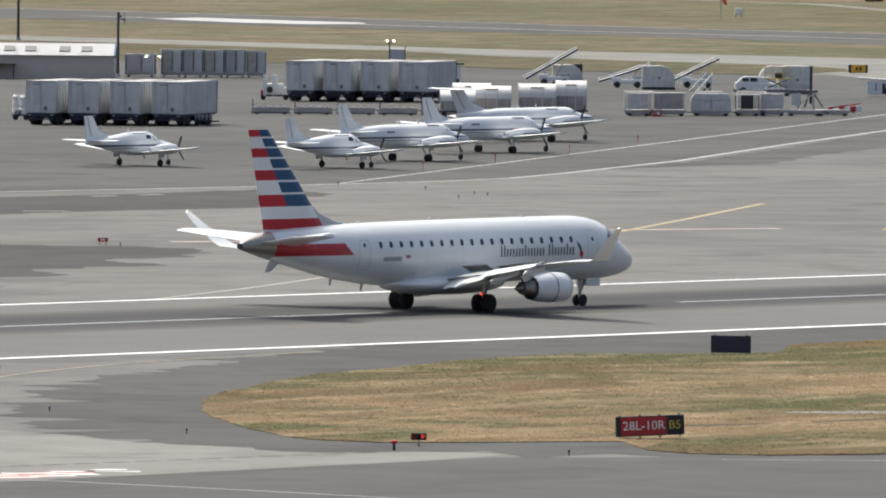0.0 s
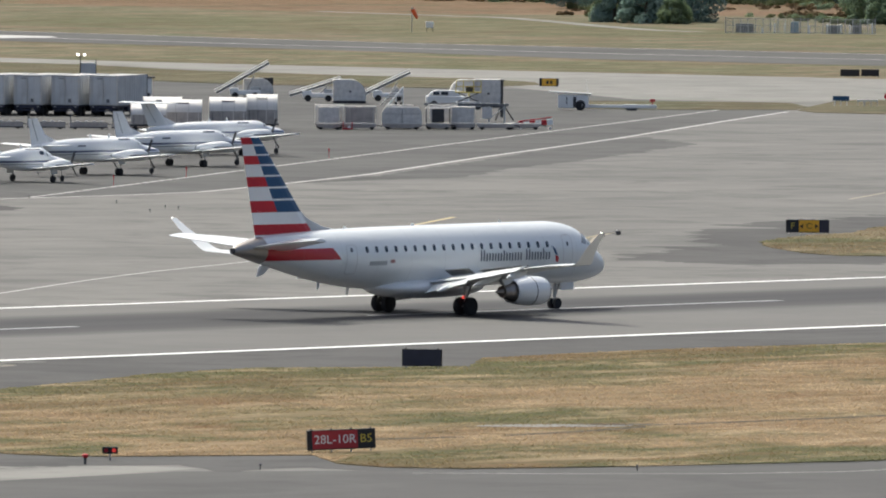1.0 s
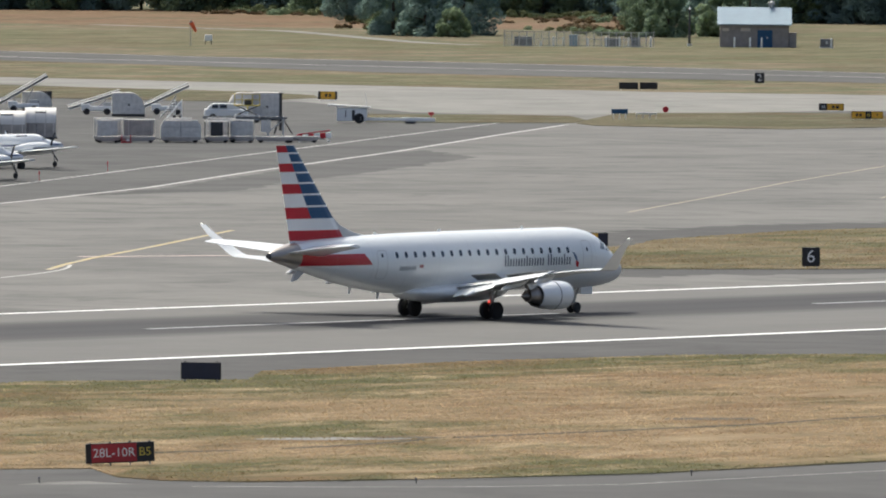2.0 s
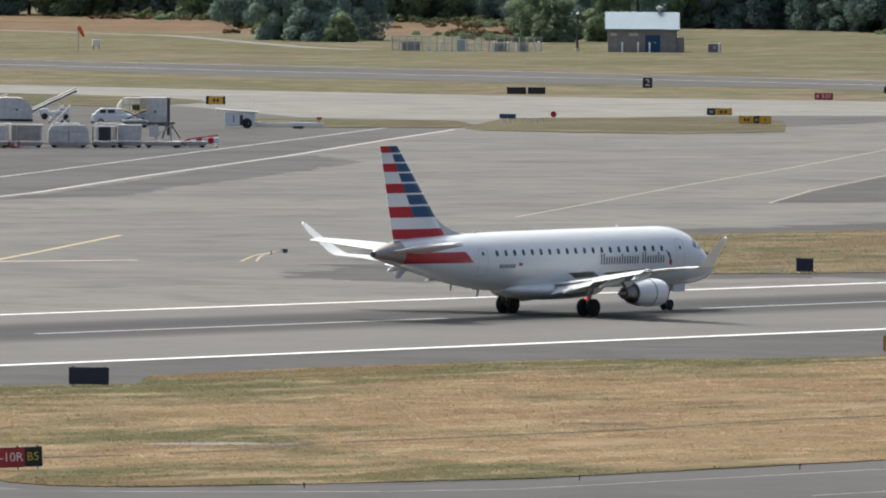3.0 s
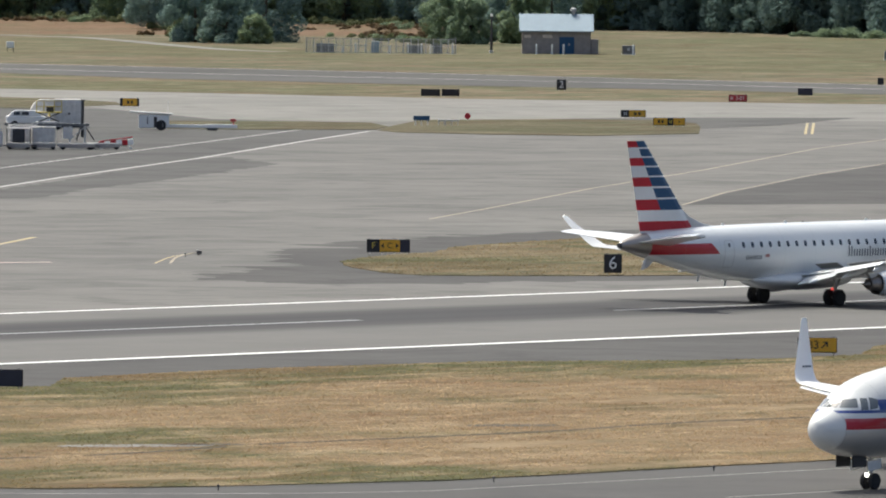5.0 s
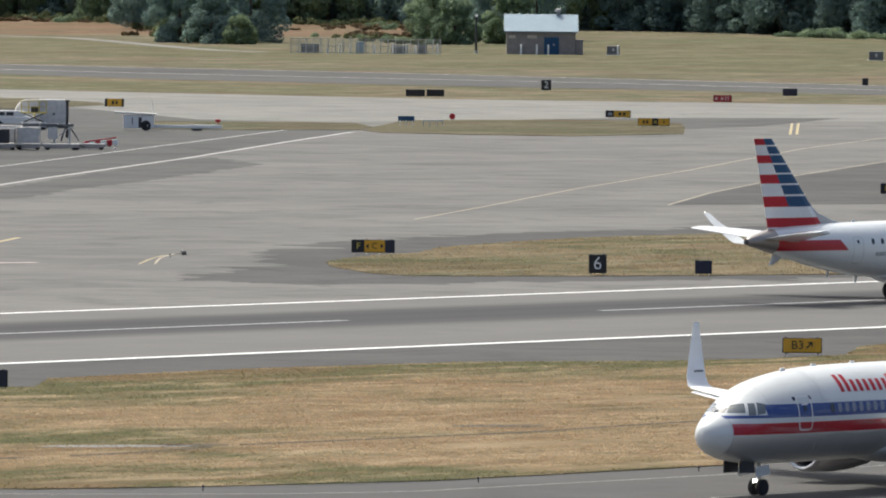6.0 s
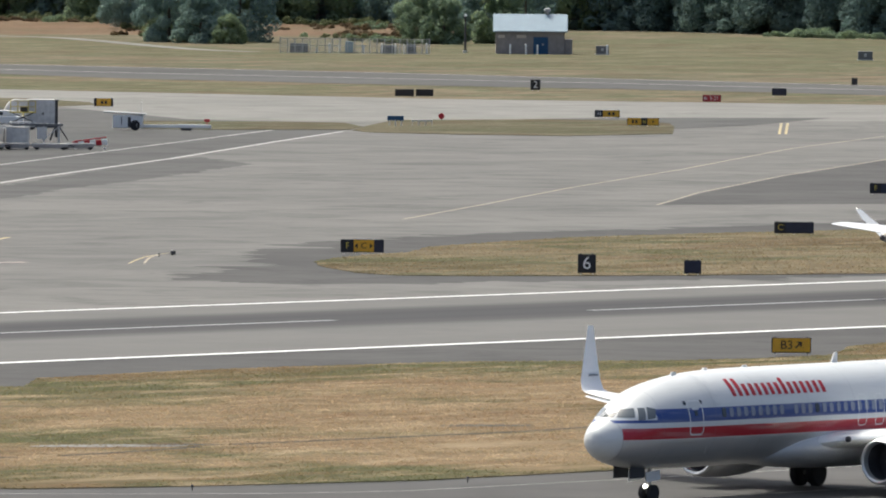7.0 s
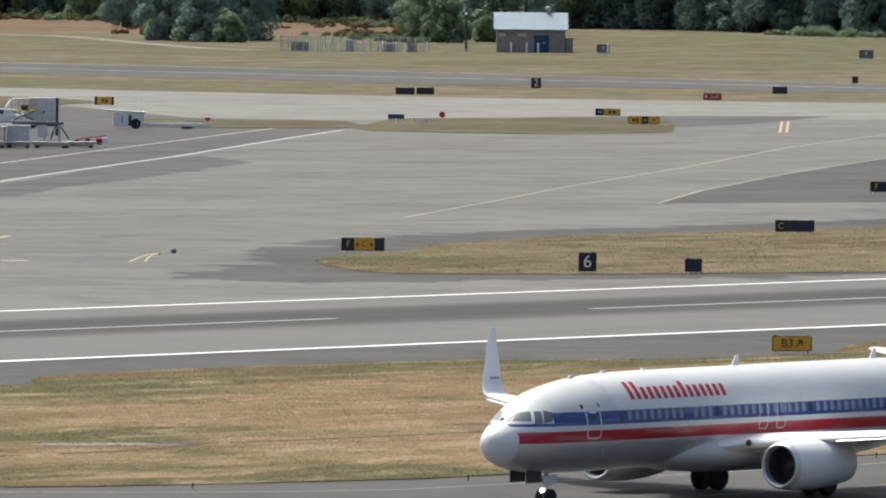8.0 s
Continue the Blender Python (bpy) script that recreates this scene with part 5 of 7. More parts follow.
# ---- freight yard: local x to the right seen from the eye, y away from it ----
YARD = -48.5


def set_down(ob, x, y, turn=YARD, z=0.01):
    ob.matrix_basis = pose(x, y, z, 0, 0, turn)
    return ob


def road_wheel(parent, at, r=0.45, w=0.26):
    wh = part("wheel", lathe(bmesh.new(), [(-w / 2, r * 0.6), (-w / 2, r * 0.9), (-w * 0.35, r), (w * 0.35, r), (w / 2, r * 0.9), (w / 2, r * 0.6)], pose(*at, 0, 0, 0), 20), "tyre", parent, "", True)
    return wh


def freight_trailer():
    """A box trailer seen from its doors: stained box, roof, ribs, door leaves, deep dark chassis, wheels, mudflaps."""
    T = thing("freight_trailer", "grey aluminium box trailer on dark chassis in a row", "trailer", "row of box trailers")
    b = part("box_body", boxes(((2.6, 9.6, 2.72), (0, 4.8, 2.36), (0, 0, 0), 0.04)), "box_sheet", T, "grey stained sheet-metal box")
    part("roof", boxes(((2.58, 9.55, 0.05), (0, 4.8, 3.74))), "roof_white", b, "pale roof sheet")
    for k in range(13):
        for s in (-1, 1):
            part("rib", boxes(((0.05, 0.09, 2.6), (s * 1.32, 0.5 + k * 0.72, 2.36))), "box_sheet", b)
    for s in (-1, 1):
        d = part("door_leaf", boxes(((1.24, 0.05, 2.55), (s * 0.63, -0.025, 2.34), (0, 0, 0), 0.015)), "box_sheet", b)
        part("lock_rod", tubes(((s * 0.06, -0.07, 1.1), (s * 0.06, -0.07, 3.55), 0.016)), "alu", d)
        for z in (1.5, 2.4, 3.2):
            part("hinge", boxes(((0.12, 0.04, 0.07), (s * 1.18, -0.06, z))), "alu", d)
        part("corner_post", boxes(((0.09, 0.10, 2.72), (s * 1.3, 0.0, 2.36))), "alu", b)
    part("latch", boxes(((0.26, 0.06, 0.34), (0.45, -0.08, 1.42))), "shade_panel", b, "dark door latch")
    part("label_plate", boxes(((0.55, 0.02, 0.07), (-0.35, -0.06, 3.46))), "shade_panel", b)
    part("head_rail", boxes(((2.64, 0.1, 0.10), (0, -0.02, 3.70))), "roof_white", b)
    part("nose_frame", boxes(((2.66, 0.12, 2.8), (0, 9.66, 2.36))), "dark", b, "dark front frame")
    c = part("chassis", boxes(((2.5, 0.16, 0.30), (0, 0.1, 0.86)), ((0.16, 9.2, 0.42), (-0.6, 4.8, 0.76)), ((0.16, 9.2, 0.42), (0.6, 4.8, 0.76)), ((2.46, 9.4, 0.14), (0, 4.8, 0.92))), "navy", T, "dark blue steel chassis")
    part("bumper", boxes(((2.3, 0.1, 0.14), (0, 0.02, 0.52)), ((0.12, 0.1, 0.4), (-0.7, 0.05, 0.68)), ((0.12, 0.1, 0.4), (0.7, 0.05, 0.68))), "navy", c)
    part("tool_box", boxes(((0.5, 1.4, 0.5), (0.95, 4.6, 0.62), (0, 0, 0), 0.03)), "navy", c)
    for s in (-1, 1):
        part("mudflap", boxes(((0.6, 0.03, 0.5), (s * 0.92, 0.4, 0.55))), "tyre", c)
        part("tail_lamp", boxes(((0.22, 0.04, 0.1), (s * 1.0, -0.0, 0.86))), "roof_white", c)
        for y in (1.1, 2.2, 7.2, 8.3):
            road_wheel(T, (s * 0.92, y, 0.46), 0.46, 0.56)
        part("support_leg", boxes(((0.14, 0.14, 0.75), (s * 0.8, 6.0, 0.38)), ((0.3, 0.3, 0.05), (s * 0.8, 6.0, 0.03))), "navy", c)
    return T


trailer = freight_trailer()
set_down(trailer, 771.5, 722.4, YARD - 17)
for k, (x, y) in enumerate(((773.9, 719.7), (776.2, 717.0), (778.6, 714.3))):
    copy_thing(trailer, pose(x, y, 0.01, 0, 0, YARD - 17))
for k, (x, y) in enumerate(((855.9, 768.6), (858.1, 766.0), (860.4, 763.4), (862.7, 760.7))):
    tagged(copy_thing(trailer, pose(x, y, 0.01, 0, 0, YARD - 17)), "grey aluminium box trailer standing behind low pallet dollies")


def tow_tongue():
    """The A-frame and hand rails at a trailer's towing end."""
    T = thing("tow_dolly", "small dark tow dolly with hand rails", "tow dolly", "tow dollies")
    f = part("frame", boxes(((1.5, 1.0, 0.14), (0, 0.5, 0.4)), ((0.9, 0.12, 0.12), (1.0, 0.5, 0.36))), "navy", T, "dark frame")
    for x in (-0.6, -0.27, 0.05, 0.38, 0.7):
        part("rail", tubes(((x, 0.1, 0.4), (x, 0.1, 1.25), 0.035)), "grey_box", f)
    for z in (0.8, 1.25):
        part("top_rail", tubes(((-0.6, 0.1, z), (0.7, 0.1, z), 0.035)), "grey_box", f)
    part("load", boxes(((0.5, 0.5, 0.45), (-0.25, 0.5, 0.7), (0, 0, 0), 0.04)), "shade_panel", f)
    for x in (-0.45, 0.45):
        road_wheel(f, (x, 0.2, 0.24), 0.24, 0.14).matrix_basis = pose(x, 0.2, 0.24, 0, 0, 90) @ pose(-x, -0.2, -0.24)
    return T


tongue = set_down(tow_tongue(), 782.9, 714.2)
copy_thing(tongue, pose(781.8, 734.4, 0.01, 0, 0, YARD))


def water_barrel():
    """An upright white plastic tank with ribs, a lid and a foot."""
    B = thing("white_tank", "upright white plastic tank beside the box trailers", "tank", "white tanks")
    b = part("shell", lathe(bmesh.new(), [(0.1, 0.28), (0.14, 0.34), (0.6, 0.34), (0.64, 0.31), (0.7, 0.34), (1.2, 0.34), (1.26, 0.31), (1.32, 0.34), (1.6, 0.32), (1.72, 0.2)], pose(0, 0, 0, 0, -90, 0), 16), "warm_white", B, "", True)
    part("lid", tubes(((0, 0, 1.7), (0, 0, 1.8), 0.16)), "grey_box", b)
    part("foot", boxes(((0.6, 0.6, 0.12), (0, 0, 0.06))), "dark", B)
    return B


tank = set_down(water_barrel(), 795.8, 748.1)
copy_thing(tank, pose(794.9, 746.4, 0.01, 0, 0, 40))


def rear_container(label, w, h, pale):
    """A tall freight container on a low wheeled base, with a door strip."""
    C = thing("freight_container", label, "container", "row of freight containers")
    b = part("shell", boxes(((w, 3.0, h), (0, 1.5, 0.45 + h / 2), (0, 0, 0), 0.05)), "alu", C, "dull aluminium shell")
    part("door_panel", boxes(((w * 0.45, 0.04, h * 0.9), (-w * 0.2, -0.02, 0.45 + h / 2))), "roof_white" if pale else "grubby", b, "pale door panel" if pale else "grubby brown-grey door panel")
    part("side_panel", boxes(((w * 0.34, 0.04, h * 0.82), (w * 0.28, -0.02, 0.45 + h / 2))), "grey_box", b)
    part("top_rail", boxes(((w + 0.08, 0.1, 0.1), (0, 0, 0.45 + h))), "alu", b)
    for x in (-0.44, 0.04, 0.47):
        part("door_post", boxes(((0.12, 0.05, h * 0.86), (x * w, -0.045, 0.45 + h / 2))), "shade_panel", b, "dark upright door post")
    part("reflector", boxes(((0.12, 0.03, 0.12), (w * 0.1, -0.05, 0.9 + h * 0.3))), "roof_white", b)
    part("base_frame", boxes(((w, 2.9, 0.12), (0, 1.5, 0.38)), ((w * 0.98, 0.06, 0.22), (0, 0.02, 0.3))), "grubby", C, "grubby base frame")
    for x in (-w * 0.36, w * 0.36):
        for y in (0.4, 2.6):
            road_wheel(C, (x, y, 0.2), 0.2, 0.14)
    return C


for k, (x, y, w, h) in enumerate(((917.6, 845.6, 3.2, 1.85), (920.4, 843.9, 2.14, 2.3), (921.8, 842.3, 2.1, 2.35), (923.2, 840.7, 2.12, 2.3), (924.6, 839.1, 2.1, 2.35), (926.0, 837.5, 2.0, 2.25))):
    set_down(rear_container(("pale blue-grey container under a lamp post", "dull aluminium container with dark door", "aluminium container with white door panel", "dull aluminium container in a row", "aluminium container with white door panel", "dull aluminium container at the row's end")[k], w, h, k in (0, 2, 4)), x, y)


def igloo(barrel, name="cargo_igloo", label="white rounded cargo igloo on a dolly", turn=0):
    """A rounded aircraft freight container: curved shell, end frames, curtain, base, dolly wheels."""
    C = thing(name, label, "container", "rounded cargo igloos")
    L, r = barrel
    arc = [(-1.25, 0.0), (-1.25, r * 0.7)] + [(1.25 * -math.cos(radians(a)), r * 0.7 + (r * 0.62) * math.sin(radians(a))) for a in range(10, 171, 16)] + [(1.25, r * 0.7), (1.25, 0.0)]
    b = part("shell", prism(bmesh.new(), [(p[0] + 1.25, p[1] + 0.55) for p in arc], -L / 2, L / 2, "x"), "warm_white", C, "white rounded shell", True)
    for x in (-L / 2, -L / 6, L / 6, L / 2):
        part("rib", prism(bmesh.new(), [(p[0] * 1.015 + 1.25, p[1] * 1.012 + 0.55) for p in arc], x - 0.04, x + 0.04, "x"), "alu", b)
    part("skirt", boxes(((L * 0.98, 0.04, r * 0.62), (0, -0.03, 0.56 + r * 0.31))), "grubby", b, "grubby brown-grey lower panel")
    for x in (-0.42, -0.14, 0.14, 0.42):
        part("net_strap", boxes(((0.05, 0.03, r * 0.62), (x * L, -0.06, 0.56 + r * 0.31))), "warm_white" if x > 0 else "shade_panel", b)
    part("label_bar", boxes(((L * 0.35, 0.02, 0.09), (0, 0.28, 0.55 + r * 1.12))), "dark", b)
    d = part("dolly", boxes(((L + 0.3, 2.6, 0.14), (0, 1.25, 0.46))), "dark", C, "dark dolly frame")
    for x in (-L * 0.38, L * 0.38):
        for y in (0.25, 2.25):
            road_wheel(d, (x, y, 0.2), 0.2, 0.12).matrix_basis = pose(x, y, 0.2, 0, 0, 90) @ pose(-x, -y, -0.2)
    return C


for x, y, L, r in ((826.0, 723.0, 3.1, 1.35), (831.4, 723.8, 3.5, 1.6), (835.1, 721.6, 3.3, 1.75), (838.2, 720.3, 2.7, 1.95), (840.0, 733.6, 3.4, 1.55)):
    set_down(igloo((L, r)), x, y)


def dome_container(w, h, square=False):
    """An upright contoured container end-on: flat face with a rounded shoulder, seams, a handle hole, base."""
    C = thing("contour_container", "white contoured freight container with rounded shoulder", "container", "contoured freight containers")
    out = [(-w / 2, 0), (w / 2, 0)] + ([(w / 2, h * 0.93), (w / 2 - 0.15, h), (-w / 2, h)] if square else [(w / 2 * math.cos(radians(a)) * (1.0 if a < 90 else 1.0), h * 0.25 + h * 0.75 * math.sin(radians(a))) for a in range(0, 101, 10)] + [(-w / 2, h * 0.98)])
    b = part("shell", prism(bmesh.new(), [(p[0], p[1] + 0.25) for p in out], 0, 2.2, "y"), "alu", C, "dull white shell")
    part("face", prism(bmesh.new(), [(p[0] * 0.93, p[1] * 0.95 + 0.29) for p in out], -0.03, 0.0, "y"), "wrap", b, "dull netted face panel")
    part("hand_hole", boxes(((0.2, 0.03, 0.2), (0.05, -0.045, h * 0.55))), "dark", b)
    part("base_frame", boxes(((w, 2.2, 0.2), (0, 1.1, 0.12))), "dark", C)
    return C


for x, y, w, h, sq in ((933.9, 803.0, 3.0, 1.75, 0), (925.9, 784.4, 3.2, 2.1, 0), (922.8, 767.6, 2.5, 2.45, 0), (925.2, 766.3, 2.6, 2.45, 1)):
    ob = set_down(dome_container(w, h, sq), x, y)
    if x < 923:
        ob.matrix_basis = ob.matrix_basis @ pose(0, 2.2, 0, 0, 0, 180)


def belt_loader(run, rise, dark=True, label="white belt loader with raised conveyor boom"):
    """A self-driven loader: low body, wheels, cab rail, lifting strut and a long inclined boom."""
    B = thing("belt_loader", label, "belt loader", "belt loaders")
    b = part("body", boxes(((3.0, 1.5, 0.45), (0.4, 0.8, 0.6), (0, 0, 0), 0.06), ((0.9, 1.5, 0.3), (-0.7, 0.8, 0.9), (0, 0, 0), 0.05)), "white", B, "white low body")
    part("engine_box", boxes(((0.8, 0.6, 0.4), (1.4, 0.5, 0.98), (0, 0, 0), 0.03)), "grey_box", b)
    part("steering_wheel", tubes(((-0.4, 0.4, 0.9), (-0.6, 0.4, 1.35), 0.03)), "dark", b)
    ang = math.degrees(math.atan2(rise, run))
    L = math.hypot(run, rise)
    boom = part("boom", boxes(((L, 0.75, 0.16), (0, 0.8, 0))), "dark", B, "dark conveyor belt")
    for s in (-1, 1):
        part("boom_rail", boxes(((L, 0.05, 0.055), (0, 0.4, s * 0.10)), ((L, 0.05, 0.055), (0, 1.2, s * 0.10))), "white", boom, "white boom side rail")
    for k in range(5):
        part("roller", tubes(((L * (k / 5 - 0.4), 0.36, 0), (L * (k / 5 - 0.4), 1.24, 0), 0.05)), "metal", boom)
    boom.matrix_basis = pose(0.2, 0.8, 0.45 + rise / 2, 0, -ang, 0) @ pose(0, -0.8, 0, 16)
    part("lift_strut", tubes(((0.6, 0.5, 0.8), (1.3, 0.5, 0.35 + rise * 0.66), 0.06), ((0.6, 1.1, 0.8), (1.3, 1.1, 0.35 + rise * 0.66), 0.06)), "metal", B, "steel lifting struts")
    for x in (-0.6, 1.4):
        for y in (0.12, 1.48):
            w = road_wheel(b, (x, y, 0.32), 0.32, 0.2)
            w.matrix_basis = pose(x, y, 0.32, 0, 0, 90) @ pose(-x, -y, -0.32)
    return B


set_down(belt_loader(5.2, 3.0), 931.7, 803.4)
set_down(belt_loader(5.1, 1.65, label="white belt loader with half-lowered boom"), 929.1, 791.7)
set_down(belt_loader(4.8, 2.3, label="white belt loader beside a rounded container"), 936.0, 788.5)


def passenger_stair():
    S = thing("passenger_stair", "small white-railed boarding stair among baggage carts", "boarding stair")
    f = part("stair_frame", boxes(((0.08, 2.6, 0.14), (-0.5, 1.0, 0.9), (42, 0, 0)), ((0.08, 2.6, 0.14), (0.5, 1.0, 0.9), (42, 0, 0)), ((1.1, 0.1, 0.1), (0, 1.8, 0.9)), ((0.1, 0.1, 1.6), (-0.5, 1.9, 0.8)), ((0.1, 0.1, 1.6), (0.5, 1.9, 0.8))), "white", S, "white stair rails")
    for k in range(7):
        part("tread", boxes(((0.95, 0.28, 0.05), (0, 0.12 + 0.27 * k, 0.16 + 0.24 * k))), "dark", f, "dark stair tread")
    for x in (-0.45, 0.45):
        w = road_wheel(S, (x, 1.8, 0.16), 0.16, 0.1)
    return S


set_down(passenger_stair(), 922.6, 777.2, YARD - 52)


def baggage_cart(w, h, cover="alu", label="dull metal baggage cart with curtained side", round_top=False):
    """A towed cart: deck, end frames, roof, curtain, wheels, drawbar."""
    C = thing("baggage_cart", label, "baggage cart", "train of baggage carts")
    d = part("deck", boxes(((w, 1.5, 0.12), (0, 0.75, 0.5)), ((w, 0.06, 0.18), (0, 0.0, 0.48))), "alu", C, "metal deck")
    if h > 1.2:
        if round_top:
            out = [(-w / 2, 0.56), (w / 2, 0.56), (w / 2, h * 0.75), (w / 2 - 0.3, h), (-w / 2 + 0.3, h), (-w / 2, h * 0.75)]
            b = part("cover", prism(bmesh.new(), out, 0.03, 1.47, "y"), "wrap", C, "grey wrapped load with bevelled shoulders")
            part("belt", boxes(((w * 0.94, 0.03, 0.05), (0, 0.01, h * 0.7))), "roof_white", b)
            part("seam", boxes(((0.04, 0.03, h * 0.6), (0, 0.01, h * 0.6))), "dark", b)
        else:
            b = part("roof", boxes(((w, 1.5, 0.06), (0, 0.75, h))), "alu", C, "metal roof")
            for x in (-w / 2 + 0.05, w / 2 - 0.05):
                part("end_frame", boxes(((0.06, 1.45, h - 0.56), (x, 0.75, 0.56 + (h - 0.56) / 2))), cover, C)
            # with a dark cover this panel paints the shade inside an open side
            part("curtain", boxes(((w * (0.5 if cover == "dark" else 0.88), 0.04, h - 0.66), (0, 0.02, 0.58 + (h - 0.62) / 2))), "dark" if cover == "dark" else "grubby" if w > 2.8 else "wrap", C, "side curtain, dark where it paints a shaded opening")
            for x in (-w * 0.3, w * 0.4):
                part("post", boxes(((0.05, 0.05, h - 0.56), (x, 0.0, 0.56 + (h - 0.56) / 2))), "alu", C)
    for x in (-w * 0.36, w * 0.36):
        for y in (0.15, 1.35):
            wh = road_wheel(d, (x, y, 0.22), 0.22, 0.12)
            wh.matrix_basis = pose(x, y, 0.22, 0, 0, 90) @ pose(-x, -y, -0.22)
    part("side_board", boxes(((w * 0.98, 0.04, 0.26), (0, -0.05, 0.36)), ((w * 0.6, 0.04, 0.14), (0, -0.04, 0.2))), "grubby", d, "grubby deck side board")
    part("drawbar", tubes(((w / 2, 0.75, 0.4), (w / 2 + 0.55, 0.75, 0.3), 0.04)), "dark", d)
    return C


set_down(baggage_cart(2.0, 2.0, label="open metal baggage cart with roof and posts"), 843.8, 717.2)
set_down(baggage_cart(3.0, 2.05, label="metal baggage cart with large grey curtain"), 846.6, 716.0)
set_down(baggage_cart(3.6, 2.0, round_top=True, label="baggage cart under a grey sloped cover"), 850.3, 714.2)
set_down(baggage_cart(2.2, 1.9, cover="dark", label="baggage cart with dark open side"), 853.4, 712.6)
set_down(baggage_cart(2.2, 2.0, label="metal baggage cart with posts and curtain"), 855.6, 711.5)
set_down(baggage_cart(3.3, 0.9, label="empty flat baggage dolly"), 857.6, 709.4)
set_down(baggage_cart(3.0, 0.9, label="empty flat baggage dolly ending the cart train"), 860.6, 708.6)


for x, y, w in ((846.2, 719.2, 2.6), (852.6, 716.4, 2.4), (856.2, 714.4, 2.6)):
    set_down(baggage_cart(w, 2.1, label="metal baggage cart standing behind the cart train"), x, y)


def pallet_dolly():
    """A low roller-deck dolly."""
    D = thing("pallet_dolly", "low grey pallet dolly with roller deck", "dolly", "row of pallet dollies")
    d = part("frame", boxes(((3.3, 0.1, 0.18), (0, 0, 0.5)), ((3.3, 0.1, 0.18), (0, 2.3, 0.5)), ((0.1, 2.3, 0.18), (-1.6, 1.15, 0.5)), ((0.1, 2.3, 0.18), (1.6, 1.15, 0.5))), "alu", D, "grey steel frame")
    for k in range(9):
        part("roller", tubes(((-1.4 + k * 0.35, 0.05, 0.58), (-1.4 + k * 0.35, 2.25, 0.58), 0.06)), "metal", d)
    for x in (-1.2, 1.2):
        for y in (0.2, 2.1):
            wh = road_wheel(d, (x, y, 0.2), 0.2, 0.13)
            wh.matrix_basis = pose(x, y, 0.2, 0, 0, 90) @ pose(-x, -y, -0.2)
    part("drawbar", tubes(((1.6, 1.1, 0.45), (2.2, 1.1, 0.4), 0.04)), "dark", d)
    part("side_board", boxes(((3.4, 0.05, 0.46), (0, -0.06, 0.42))), "grubby", d, "dented grubby side board")
    part("lower_rail", boxes(((3.5, 0.06, 0.1), (0, -0.09, 0.16))), "dark", d)
    part("stop_post", boxes(((0.10, 0.10, 1.0), (-1.6, 0.0, 0.9))), "shade_panel", d)
    for x in (-1.0, -0.2, 0.5, 1.2):
        part("deck_lug", boxes(((0.22, 0.08, 0.12), (x, 0.0, 0.7))), "alu", d)
    return D


dolly = set_down(pallet_dolly(), 817.2, 737.3)
for k in range(1, 6):
    copy_thing(dolly, pose(817.2 + 2.55 * k, 737.3 - 2.75 * k, 0.01, 0, 0, YARD + 1.5 * (k % 2)))


def pickup():
    """A white van-bodied service truck."""
    T = thing("service_truck", "white service truck with dark windows behind baggage carts", "truck")
    b = part("body", boxes(((4.2, 1.8, 0.75), (0, 0.9, 0.8), (0, 0, 0), 0.1)), "white", T, "white lower body")
    part("cab", prism(bmesh.new(), [(-1.9, 1.15), (1.2, 1.15), (1.1, 1.68), (-1.2, 1.7), (-1.6, 1.5)], 0.05, 1.75, "y"), "white", b, "white cab")
    for x, w in ((-1.1, 0.6), (-0.3, 0.7)):
        part("side_window", boxes(((w, 0.03, 0.34), (x, 0.03, 1.42))), "window", b)
    part("tailgate", boxes(((0.1, 1.7, 0.5), (2.05, 0.9, 1.2))), "yellow", b, "yellow rear rail")
    for x in (-1.3, 1.3):
        for y in (0.08, 1.72):
            wh = road_wheel(b, (x, y, 0.36), 0.36, 0.22)
            wh.matrix_basis = pose(x, y, 0.36, 0, 0, 90) @ pose(-x, -y, -0.36)
    return T


set_down(pickup(), 919.5, 766.6)


def mast_tripod():
    P = thing("mast", "dark steel mast on a tripod foot", "mast")
    p = part("pole", tubes(((0, 0, 0.3), (0, 0, 3.7), 0.14)), "dark", P)
    for a in (0, 120, 240):
        part("leg", tubes(((0, 0, 1.7), (1.1 * math.cos(radians(a)), 1.1 * math.sin(radians(a)), 0.03), 0.06)), "dark", P)
    part("top_plate", boxes(((0.45, 0.45, 0.08), (0, 0, 3.72))), "dark", p)
    return P


set_down(mast_tripod(), 885.2, 731.5)


